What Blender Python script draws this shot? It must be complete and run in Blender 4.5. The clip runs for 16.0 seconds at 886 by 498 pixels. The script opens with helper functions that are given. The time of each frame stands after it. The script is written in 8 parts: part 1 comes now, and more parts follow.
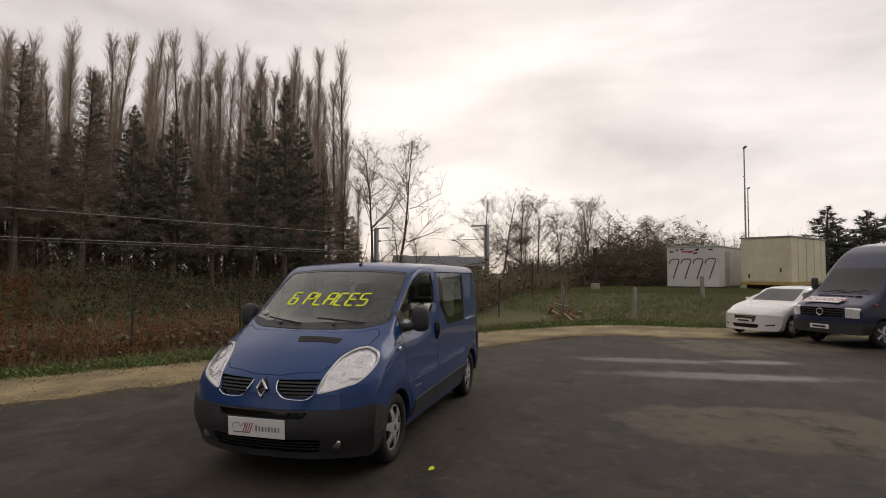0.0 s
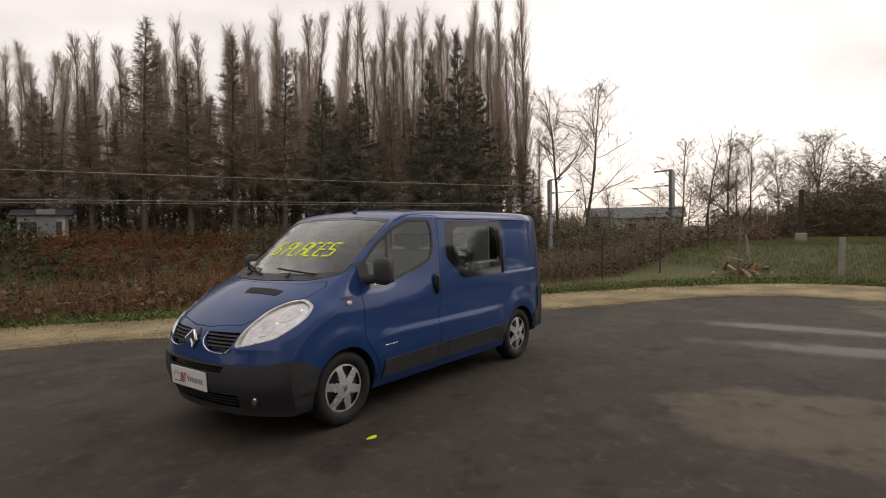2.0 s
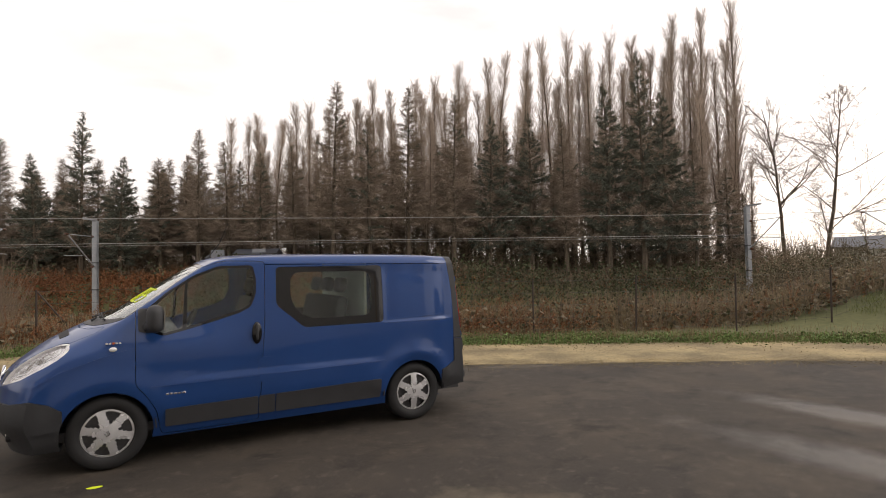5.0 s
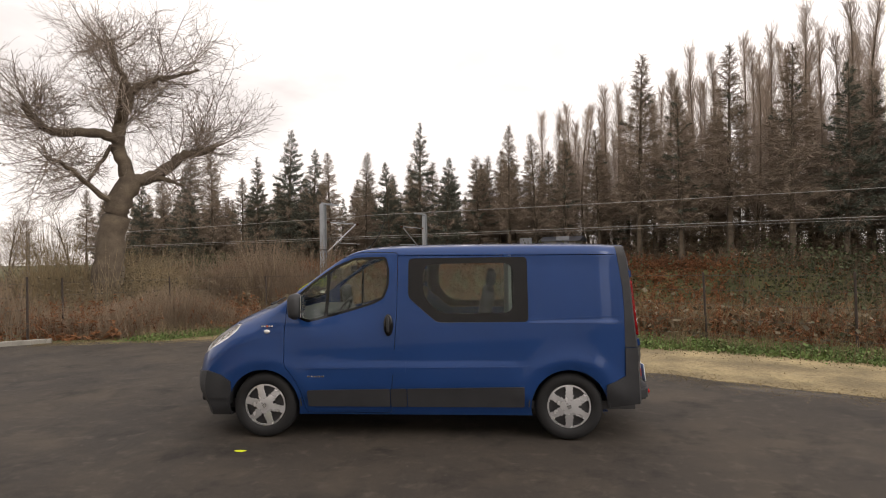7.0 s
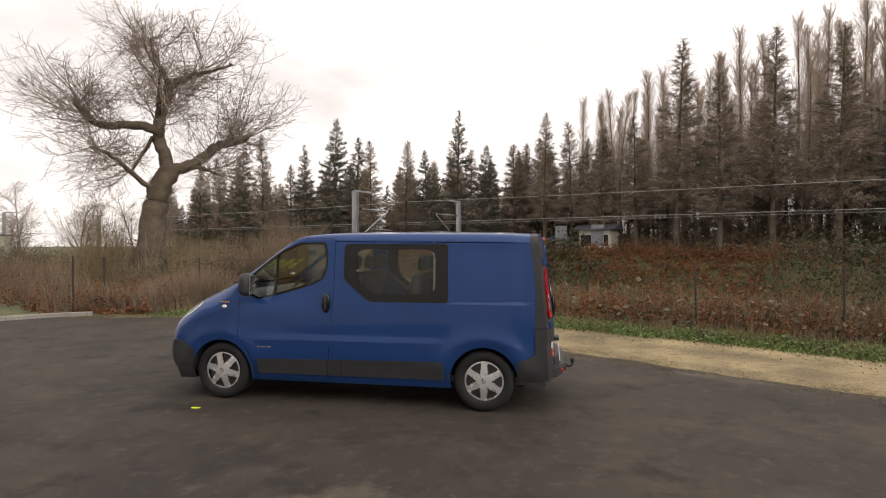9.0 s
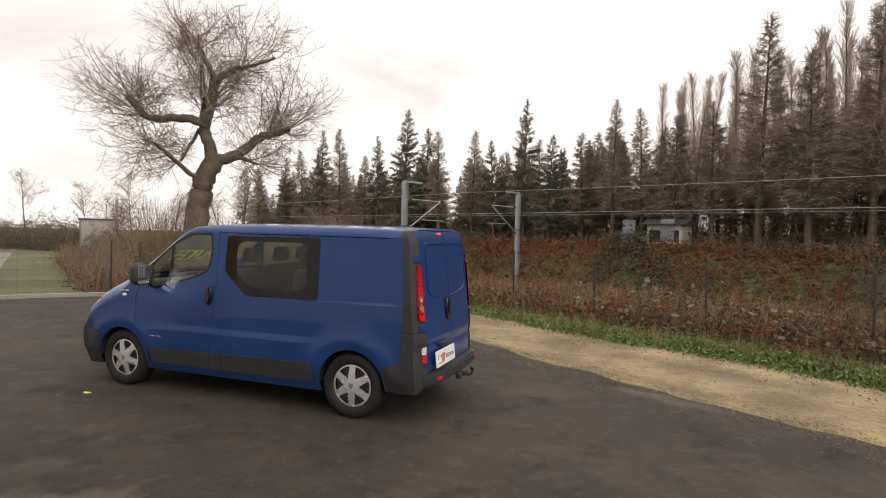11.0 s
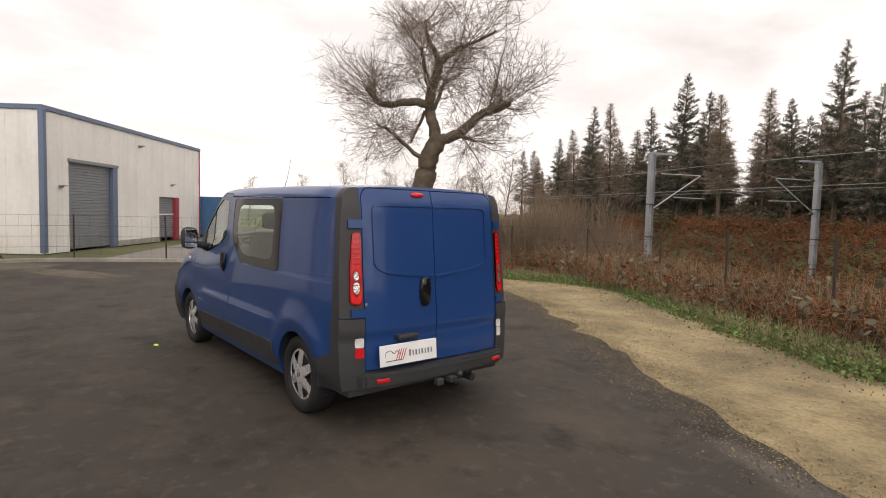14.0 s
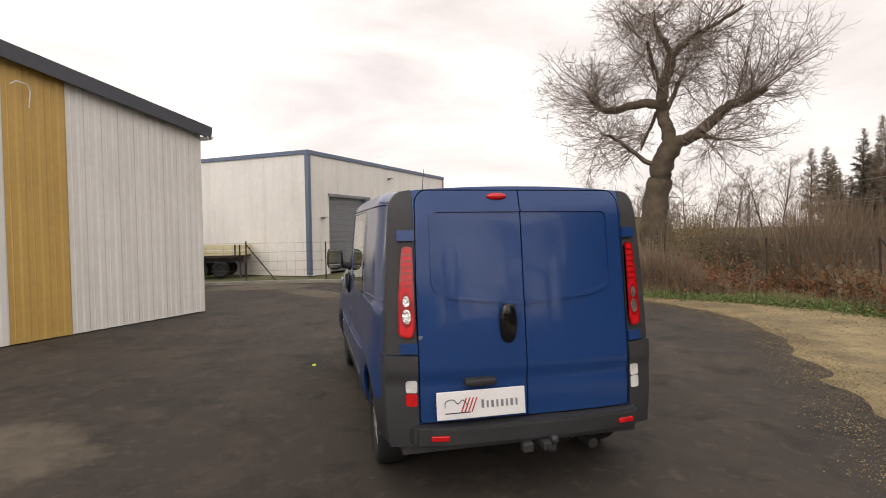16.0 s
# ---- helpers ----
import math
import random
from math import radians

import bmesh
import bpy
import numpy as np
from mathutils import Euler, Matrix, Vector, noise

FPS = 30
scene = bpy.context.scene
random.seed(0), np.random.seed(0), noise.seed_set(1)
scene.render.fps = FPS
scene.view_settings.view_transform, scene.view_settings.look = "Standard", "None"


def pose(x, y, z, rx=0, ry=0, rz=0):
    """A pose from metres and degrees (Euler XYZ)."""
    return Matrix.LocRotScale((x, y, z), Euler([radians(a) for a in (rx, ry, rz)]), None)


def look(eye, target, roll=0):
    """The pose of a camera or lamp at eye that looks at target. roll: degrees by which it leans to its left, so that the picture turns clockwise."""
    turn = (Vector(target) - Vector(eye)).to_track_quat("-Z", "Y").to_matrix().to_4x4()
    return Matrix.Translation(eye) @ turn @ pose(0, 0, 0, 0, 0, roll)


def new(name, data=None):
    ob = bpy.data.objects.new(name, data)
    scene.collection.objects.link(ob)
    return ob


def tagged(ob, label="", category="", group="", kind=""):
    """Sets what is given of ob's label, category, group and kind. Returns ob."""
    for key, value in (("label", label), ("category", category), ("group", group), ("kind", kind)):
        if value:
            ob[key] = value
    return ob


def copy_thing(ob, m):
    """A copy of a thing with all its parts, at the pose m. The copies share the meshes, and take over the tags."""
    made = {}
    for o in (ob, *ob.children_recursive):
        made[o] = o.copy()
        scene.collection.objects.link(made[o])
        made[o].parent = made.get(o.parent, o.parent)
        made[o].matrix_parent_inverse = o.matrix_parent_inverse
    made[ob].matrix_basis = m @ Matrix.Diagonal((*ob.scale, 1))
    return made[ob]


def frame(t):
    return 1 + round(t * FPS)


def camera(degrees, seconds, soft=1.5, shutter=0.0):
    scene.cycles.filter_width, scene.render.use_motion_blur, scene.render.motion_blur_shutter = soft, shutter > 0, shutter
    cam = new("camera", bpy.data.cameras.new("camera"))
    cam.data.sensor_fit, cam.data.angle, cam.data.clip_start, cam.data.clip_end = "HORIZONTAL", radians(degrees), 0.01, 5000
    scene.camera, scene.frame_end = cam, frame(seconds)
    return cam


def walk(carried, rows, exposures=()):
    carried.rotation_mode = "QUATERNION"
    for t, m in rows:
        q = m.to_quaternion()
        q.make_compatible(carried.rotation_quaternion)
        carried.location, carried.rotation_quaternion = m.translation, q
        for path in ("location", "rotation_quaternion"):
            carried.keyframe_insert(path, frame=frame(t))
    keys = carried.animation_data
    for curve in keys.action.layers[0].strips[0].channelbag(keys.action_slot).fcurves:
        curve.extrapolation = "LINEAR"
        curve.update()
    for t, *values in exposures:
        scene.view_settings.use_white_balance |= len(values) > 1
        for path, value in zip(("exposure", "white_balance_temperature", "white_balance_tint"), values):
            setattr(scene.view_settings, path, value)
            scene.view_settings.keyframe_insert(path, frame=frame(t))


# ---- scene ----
cam = camera(77.0, 16.0, 1.0)
PATH = [
    (0, (-6.743, -2.875, 1.845), (-4.823, -2.323, 1.930), 0.1),
    (0.5, (-6.340, -3.349, 1.781), (-4.525, -2.510, 1.816), 0.1),
    (1, (-5.853, -3.774, 1.755), (-4.122, -2.772, 1.727), 1.5),
    (1.5, (-5.398, -4.182, 1.740), (-3.779, -3.008, 1.719), 0.6),
    (2, (-4.939, -4.592, 1.735), (-3.349, -3.382, 1.665), -1.0),
    (2.5, (-4.557, -5.150, 1.752), (-2.934, -3.982, 1.700), -1.3),
    (3, (-3.877, -5.390, 1.749), (-2.448, -3.992, 1.697), -1.6),
    (3.5, (-3.425, -5.836, 1.800), (-1.975, -4.459, 1.823), -0.3),
    (3.7, (-3.229, -5.999, 1.791), (-1.852, -4.549, 1.771), -0.6),
    (5.8, (-0.310, -7.057, 1.802), (0.325, -5.164, 1.903), 0.8),
    (6, (-0.132, -6.886, 1.819), (0.362, -4.949, 1.902), 0.8),
    (6.5, (0.288, -6.537, 1.845), (0.364, -4.541, 1.937), 0.2),
    (7, (0.768, -6.504, 1.813), (0.606, -4.511, 1.849), -0.9),
    (7.5, (1.163, -6.593, 1.788), (0.826, -4.622, 1.778), -4.3),
    (8, (1.477, -6.827, 1.786), (0.929, -4.904, 1.768), 0.2),
    (8.5, (1.760, -6.840, 1.788), (1.309, -4.893, 1.723), -0.5),
    (8.7, (1.901, -6.910, 1.793), (1.543, -4.943, 1.773), -0.1),
    (10.8, (4.219, -6.047, 1.843), (3.619, -4.139, 1.837), 1.6),
    (11, (4.308, -5.837, 1.867), (3.620, -3.960, 1.821), 1.2),
    (11.5, (4.859, -5.365, 1.829), (4.079, -3.524, 1.781), 3.3),
    (12, (5.191, -4.872, 1.800), (4.210, -3.130, 1.750), 1.7),
    (12.5, (5.403, -4.396, 1.755), (4.260, -2.756, 1.701), 3.4),
    (13, (5.701, -3.927, 1.775), (4.483, -2.343, 1.677), 1.3),
    (13.5, (5.830, -3.413, 1.749), (4.427, -1.995, 1.603), 0.3),
    (14, (5.889, -2.969, 1.739), (4.357, -1.689, 1.609), 1.5),
    (14.5, (6.034, -2.506, 1.739), (4.313, -1.488, 1.714), 0.0),
    (15, (6.012, -2.119, 1.682), (4.228, -1.215, 1.646), 3.9),
    (15.5, (5.839, -1.695, 1.674), (3.955, -1.024, 1.622), 0.5),
    (16, (5.549, -1.336, 1.656), (3.606, -0.866, 1.595), -0.9),
]
EXPOSURES = [(0, -0.70, 6650, 13), (1.5, -0.48, 6650, 13), (3.0, -0.08, 6650, 13), (4.5, 0.14, 6650, 13), (8.5, 0.24, 6650, 13), (13.5, 0.22, 6650, 13), (15, 0.12, 6650, 13), (16, 0.10, 6650, 13)]
walk(cam, [(t, look(eye, target, roll)) for t, eye, target, roll in PATH], EXPOSURES)

# ---------------------------------------------------------------- light
world = bpy.data.worlds.new("overcast_sky")
scene.world = world
world.use_nodes = True
wn, wl = world.node_tree.nodes, world.node_tree.links
wn.clear()
w_out = wn.new("ShaderNodeOutputWorld")
w_bg = wn.new("ShaderNodeBackground")
w_sky = wn.new("ShaderNodeTexSky")
w_sky.sky_type, w_sky.sun_disc = "NISHITA", False
w_sky.sun_elevation, w_sky.sun_rotation = radians(24), radians(75)
w_gain = wn.new("ShaderNodeVectorMath")
w_gain.operation = "SCALE"
w_gain.inputs["Scale"].default_value = 0.10
w_co = wn.new("ShaderNodeTexCoord")
w_map = wn.new("ShaderNodeMapping")
w_map.inputs["Scale"].default_value = (1.0, 1.0, 3.4)
w_noise = wn.new("ShaderNodeTexNoise")
w_noise.inputs["Scale"].default_value = 2.1
w_noise.inputs["Detail"].default_value = 5.0
w_noise.inputs["Roughness"].default_value = 0.52
w_noise.inputs["Distortion"].default_value = 0.35
w_ramp = wn.new("ShaderNodeValToRGB")
w_ramp.color_ramp.elements[0].position = 0.30
w_ramp.color_ramp.elements[0].color = (0.64, 0.595, 0.570, 1)
w_ramp.color_ramp.elements[1].position = 0.62
w_ramp.color_ramp.elements[1].color = (1.0, 0.945, 0.895, 1)
w_mix = wn.new("ShaderNodeMixRGB")
w_mix.inputs["Fac"].default_value = 0.93
wl.new(w_sky.outputs["Color"], w_gain.inputs[0])
wl.new(w_co.outputs["Generated"], w_map.inputs["Vector"])
wl.new(w_map.outputs["Vector"], w_noise.inputs["Vector"])
wl.new(w_noise.outputs["Fac"], w_ramp.inputs["Fac"])
wl.new(w_gain.outputs["Vector"], w_mix.inputs["Color1"])
wl.new(w_ramp.outputs["Color"], w_mix.inputs["Color2"])
# thinner cloud towards the hidden sun brightens the east
w_dot = wn.new("ShaderNodeVectorMath")
w_dot.operation = "DOT_PRODUCT"
w_dot.inputs[1].default_value = (0.92, 0.05, 0.38)
w_glow = wn.new("ShaderNodeMapRange")
w_glow.interpolation_type = "SMOOTHSTEP"
w_glow.inputs["From Min"].default_value, w_glow.inputs["From Max"].default_value = 0.1, 1.0
w_glow.inputs["To Min"].default_value, w_glow.inputs["To Max"].default_value = 0.96, 1.32
w_lift = wn.new("ShaderNodeVectorMath")
w_lift.operation = "SCALE"
wl.new(w_co.outputs["Generated"], w_dot.inputs[0])
wl.new(w_dot.outputs["Value"], w_glow.inputs["Value"])
wl.new(w_mix.outputs["Color"], w_lift.inputs[0])
wl.new(w_glow.outputs["Result"], w_lift.inputs["Scale"])
wl.new(w_lift.outputs["Vector"], w_bg.inputs["Color"])
w_bg.inputs["Strength"].default_value = 1.25
wl.new(w_bg.outputs["Background"], w_out.inputs["Surface"])

sun = new("sun", bpy.data.lights.new("sun", "SUN"))
sun.data.energy, sun.data.angle, sun.data.color = 0.7, radians(30), (1.0, 0.94, 0.86)
sun.matrix_world = look((40, -25, 30), (0, 0, 0))


# ---------------------------------------------------------------- materials
def tone(c, k):
    return (min(c[0] * k, 1), min(c[1] * k, 1), min(c[2] * k, 1), 1)


def surface(name, color, rough=0.6, metal=0.0, vary=0.25, scale=3.0, fine=40.0, bump=0.0, coat=0.0, island=False, each=False, rough_vary=0.15, second=None, second_amount=0.5):
    """A procedural surface: two scales of colour variation, uneven gloss, fine relief."""
    m = bpy.data.materials.new(name)
    m.use_nodes = True
    n, l = m.node_tree.nodes, m.node_tree.links
    b = n["Principled BSDF"]
    co = n.new("ShaderNodeTexCoord")
    big, small = n.new("ShaderNodeTexNoise"), n.new("ShaderNodeTexNoise")
    big.inputs["Scale"].default_value, big.inputs["Detail"].default_value = scale, 4.0
    small.inputs["Scale"].default_value, small.inputs["Detail"].default_value = fine, 3.0
    for t in (big, small):
        l.new(co.outputs["Object"], t.inputs["Vector"])
    add = n.new("ShaderNodeMath")
    add.operation = "MULTIPLY_ADD"
    add.inputs[1].default_value = 0.45
    l.new(small.outputs["Fac"], add.inputs[0])
    l.new(big.outputs["Fac"], add.inputs[2])
    ramp = n.new("ShaderNodeValToRGB")
    ramp.color_ramp.elements[0].position, ramp.color_ramp.elements[1].position = 0.42, 1.02
    ramp.color_ramp.elements[0].color = tone(color, 1 - vary)
    ramp.color_ramp.elements[1].color = tone(second or color, 1 + vary)
    l.new(add.outputs[0], ramp.inputs["Fac"])
    col = ramp.outputs["Color"]
    if island or each:
        info = n.new("ShaderNodeNewGeometry" if island else "ShaderNodeObjectInfo")
        out = info.outputs["Random Per Island" if island else "Random"]
        mix = n.new("ShaderNodeMixRGB")
        mix.blend_type = "MIX"
        r2 = n.new("ShaderNodeValToRGB")
        r2.color_ramp.elements[0].color = tone(color, 0.55)
        r2.color_ramp.elements[1].color = tone(second or color, 1.35)
        l.new(out, r2.inputs["Fac"])
        mix.inputs["Fac"].default_value = second_amount
        l.new(col, mix.inputs["Color1"])
        l.new(r2.outputs["Color"], mix.inputs["Color2"])
        col = mix.outputs["Color"]
    l.new(col, b.inputs["Base Color"])
    rr = n.new("ShaderNodeMapRange")
    rr.inputs["To Min"].default_value = max(rough - rough_vary, 0.02)
    rr.inputs["To Max"].default_value = min(rough + rough_vary, 1)
    l.new(big.outputs["Fac"], rr.inputs["Value"])
    l.new(rr.outputs["Result"], b.inputs["Roughness"])
    b.inputs["Metallic"].default_value = metal
    if coat:
        b.inputs["Coat Weight"].default_value = coat
        b.inputs["Coat Roughness"].default_value = 0.05
    if bump:
        bp = n.new("ShaderNodeBump")
        bp.inputs["Strength"].default_value, bp.inputs["Distance"].default_value = bump, 0.02
        l.new(add.outputs[0], bp.inputs["Height"])
        l.new(bp.outputs["Normal"], b.inputs["Normal"])
    return m


def glass(name, color, rough=0.0, ior=1.45):
    m = bpy.data.materials.new(name)
    m.use_nodes = True
    b = m.node_tree.nodes["Principled BSDF"]
    b.inputs["Base Color"].default_value = (*color, 1)
    b.inputs["Transmission Weight"].default_value = 1.0
    b.inputs["Roughness"].default_value = rough
    b.inputs["IOR"].default_value = ior
    return m


BLUE = surface("blue_car_paint", (0.0125, 0.050, 0.180), 0.34, 0.10, 0.10, 1.2, 300, coat=0.65, rough_vary=0.06)
BLUE.node_tree.nodes["Principled BSDF"].inputs["Specular IOR Level"].default_value = 0.2
LINING = surface("dark_interior_lining", (0.035, 0.036, 0.038), 0.85, 0, 0.2, 5, 90)
BLACK_PLASTIC = surface("grained_black_plastic", (0.030, 0.031, 0.034), 0.55, 0, 0.25, 6, 500, 0.15)
GREY_PLASTIC = surface("grey_plastic_cladding", (0.040, 0.041, 0.045), 0.5, 0, 0.2, 5, 400, 0.12)
GLOSS_BLACK = surface("gloss_black", (0.006, 0.006, 0.007), 0.08, 0, 0.2, 4, 50, rough_vary=0.03)
RUBBER = surface("tyre_rubber", (0.012, 0.012, 0.013), 0.75, 0, 0.35, 5, 90, 0.2)
SILVER = surface("silver_wheel_cover", (0.62, 0.62, 0.63), 0.27, 0.5, 0.12, 6, 120)
CHROME = surface("chrome", (0.75, 0.76, 0.78), 0.12, 1.0, 0.08, 6, 60, rough_vary=0.06)
STEEL = surface("dark_steel", (0.10, 0.10, 0.105), 0.5, 0.7, 0.3, 7, 80)
RED_LENS = surface("red_lamp_lens", (0.58, 0.008, 0.012), 0.22, 0, 0.35, 14, 160, 0.1, coat=0.35, rough_vary=0.05)
DEEP_RED = surface("deep_red_lamp_lens", (0.30, 0.004, 0.006), 0.08, 0, 0.3, 18, 160, 0.1, coat=1.0, rough_vary=0.04)
CLEAR_LENS = surface("white_lamp_lens", (0.80, 0.80, 0.80), 0.12, 0.2, 0.2, 22, 140, 0.15, coat=1.0, rough_vary=0.05)


def thin_glass(name, shine=0.05):
    """A thin clear cover: see-through, with a faint gloss."""
    m = bpy.data.materials.new(name)
    m.use_nodes = True
    n, l = m.node_tree.nodes, m.node_tree.links
    n.clear()
    out, mix, clear, gloss = (n.new("ShaderNode" + k) for k in ("OutputMaterial", "MixShader", "BsdfTransparent", "BsdfGlossy"))
    clear.inputs["Color"].default_value = (0.97, 0.97, 0.97, 1)
    gloss.inputs["Roughness"].default_value = 0.03
    mix.inputs["Fac"].default_value = shine
    l.new(clear.outputs[0], mix.inputs[1])
    l.new(gloss.outputs[0], mix.inputs[2])
    l.new(mix.outputs[0], out.inputs["Surface"])
    return m


HEAD_GLASS = thin_glass("headlamp_glass")
CAR_GLASS = glass("tinted_window_glass", (0.80, 0.86, 0.82))
PRIVACY_GLASS = glass("dark_window_glass", (0.80, 0.88, 0.84))
LAMP_BOWL = surface("silvered_lamp_bowl", (0.80, 0.80, 0.82), 0.16, 0.92, 0.15, 16, 60, 0.35)
FABRIC = surface("dark_seat_fabric", (0.030, 0.031, 0.035), 0.9, 0, 0.3, 10, 250, 0.2)
DASH = surface("grey_dashboard", (0.075, 0.078, 0.082), 0.7, 0, 0.2, 8, 200, 0.1)
TRIM_GREY = surface("pale_grey_panel", (0.42, 0.45, 0.42), 0.7, 0, 0.15, 4, 80)
WHITE_PLATE = surface("white_plate", (0.80, 0.80, 0.80), 0.35, 0, 0.06, 5, 60)
YELLOW = surface("fluorescent_yellow_film", (0.78, 0.92, 0.01), 0.4, 0, 0.08, 5, 60)
PAINT_MARK = surface("yellow_ground_paint", (0.70, 0.88, 0.02), 0.6, 0, 0.2, 20, 90)
RED_FILM = surface("red_film", (0.45, 0.03, 0.02), 0.45, 0, 0.1, 8, 60)
INK = surface("dark_print", (0.03, 0.03, 0.035), 0.5, 0, 0.1, 8, 60)
ORANGE = surface("orange_badge", (0.6, 0.14, 0.02), 0.4, 0, 0.1, 8, 60)

def stain(m, scale, lo, hi, tint, amount, stretch=(1, 1, 1), at=(0, 0, 0)):
    """Adds blotches or streaks of another colour to a surface."""
    n, l = m.node_tree.nodes, m.node_tree.links
    b = n["Principled BSDF"]
    co, mp, nz = n.new("ShaderNodeTexCoord"), n.new("ShaderNodeMapping"), n.new("ShaderNodeTexNoise")
    mp.inputs["Scale"].default_value, mp.inputs["Location"].default_value = stretch, at
    nz.inputs["Scale"].default_value, nz.inputs["Detail"].default_value, nz.inputs["Roughness"].default_value = scale, 8, 0.66
    rg, mul, mix = n.new("ShaderNodeMapRange"), n.new("ShaderNodeMath"), n.new("ShaderNodeMixRGB")
    rg.inputs["From Min"].default_value, rg.inputs["From Max"].default_value = lo, hi
    mul.operation = "MULTIPLY"
    mul.inputs[1].default_value = amount
    l.new(co.outputs["Object"], mp.inputs["Vector"])
    l.new(mp.outputs["Vector"], nz.inputs["Vector"])
    l.new(nz.outputs["Fac"], rg.inputs["Value"])
    l.new(rg.outputs["Result"], mul.inputs[0])
    l.new(mul.outputs[0], mix.inputs["Fac"])
    l.new(b.inputs["Base Color"].links[0].from_socket, mix.inputs["Color1"])
    mix.inputs["Color2"].default_value = (*tint, 1)
    l.new(mix.outputs["Color"], b.inputs["Base Color"])
    return m


WHITE_CLAD = surface("white_profiled_cladding", (0.79, 0.775, 0.735), 0.45, 0, 0.10, 0.5, 6, 0.0)
stain(WHITE_CLAD, 2.2, 0.50, 0.78, (0.50, 0.47, 0.41), 0.38, (1, 1, 0.10))
stain(WHITE_CLAD, 9.0, 0.60, 0.80, (0.42, 0.40, 0.36), 0.30, (1, 1, 0.16), (3, 5, 0))
YELLOW_CLAD = surface("yellow_profiled_cladding", (0.55, 0.36, 0.105), 0.5, 0, 0.14, 0.6, 7)
ROOF_GREY = surface("slate_grey_metal", (0.075, 0.08, 0.095), 0.5, 0.2, 0.2, 1, 12)
TRIM_BLUE = surface("blue_grey_metal_trim", (0.13, 0.17, 0.25), 0.45, 0.2, 0.15, 1, 12)
RED_PAINT = surface("red_door_paint", (0.30, 0.030, 0.045), 0.45, 0, 0.15, 2, 20)
SHUTTER = surface("grey_roller_shutter", (0.23, 0.24, 0.26), 0.45, 0.3, 0.15, 1.5, 25)
CONCRETE = surface("weathered_concrete", (0.30, 0.285, 0.25), 0.9, 0, 0.3, 2.5, 50, 0.3)
GALVANISED = surface("galvanised_steel", (0.33, 0.345, 0.36), 0.5, 0.5, 0.25, 1.5, 40)
RUST = surface("rusty_dark_metal", (0.055, 0.042, 0.035), 0.85, 0.2, 0.35, 5, 60)
WIRE = surface("bright_wire", (0.38, 0.37, 0.35), 0.5, 0.4, 0.1, 2, 20)
DARK_WIRE = surface("dull_fence_wire", (0.10, 0.095, 0.085), 0.7, 0.3, 0.2, 2, 20)
BARK = surface("grey_brown_bark", (0.085, 0.062, 0.046), 0.95, 0, 0.4, 3, 30, 0.6, second=(0.120, 0.095, 0.066))
TWIG = surface("fine_bare_twigs", (0.235, 0.190, 0.155), 0.95, 0, 0.3, 1.2, 20)
POPLAR_TWIG = surface("poplar_twigs", (0.37, 0.295, 0.235), 0.95, 0, 0.25, 0.4, 12)
NEEDLE = surface("spruce_needles", (0.062, 0.074, 0.056), 0.85, 0, 0.35, 0.7, 9, island=True, second=(0.125, 0.128, 0.096))
DRY_NEEDLE = surface("dry_spruce_twigs", (0.185, 0.142, 0.106), 0.9, 0, 0.35, 0.6, 9, island=True, second=(0.280, 0.222, 0.168))
BRACKEN = surface("dead_bracken", (0.112, 0.043, 0.017), 0.95, 0, 0.4, 0.35, 6, island=True, second=(0.212, 0.090, 0.034), second_amount=0.6)
BRAMBLE = surface("bramble_leaves", (0.030, 0.042, 0.018), 0.8, 0, 0.4, 0.5, 8, island=True, second=(0.066, 0.074, 0.030))
DEAD_GRASS = surface("dead_weeds", (0.15, 0.115, 0.068), 0.95, 0, 0.35, 0.6, 8, island=True, second=(0.27, 0.21, 0.12))
VERGE = surface("verge_leaves", (0.070, 0.118, 0.030), 0.85, 0, 0.35, 0.8, 9, island=True, second=(0.145, 0.210, 0.058))
THICKET = surface("brown_thicket_stems", (0.135, 0.098, 0.066), 0.95, 0, 0.35, 0.5, 8, island=True, second=(0.235, 0.175, 0.120))
BLADE = surface("short_grass_blades", (0.085, 0.105, 0.034), 0.9, 0, 0.3, 0.8, 9, island=True, second=(0.150, 0.165, 0.058))
HEDGE = surface("dark_scrub", (0.085, 0.070, 0.044), 0.95, 0, 0.4, 0.4, 6, island=True, second=(0.155, 0.125, 0.078))


# ---------------------------------------------------------------- building blocks
def mesh_of(name, bm, mats, smooth=None):
    me = bpy.data.meshes.new(name)
    bm.normal_update()
    bm.to_mesh(me)
    bm.free()
    for m in mats if isinstance(mats, (list, tuple)) else [mats]:
        me.materials.append(m)
    if smooth is not None:
        me.shade_smooth()
        me.set_sharp_from_angle(angle=radians(smooth))
    return me


def part(name, bm, material, parent, label="", smooth=None):
    ob = new(name, mesh_of(name, bm, material, smooth) if isinstance(bm, bmesh.types.BMesh) else bm)
    ob.parent = parent
    if label:
        ob["label"] = label
    return ob


def thing(name, label, category, group="", at=(0, 0, 0), turn=0.0, kind=""):
    ob = new(name)
    ob.empty_display_size = 0.2
    ob.matrix_world = pose(*at, 0, 0, turn)
    return tagged(ob, label, category, group, kind)


def single(name, bm, material, label, category, group="", kind="", smooth=None):
    return tagged(new(name, mesh_of(name, bm, material, smooth)), label, category, group, kind)


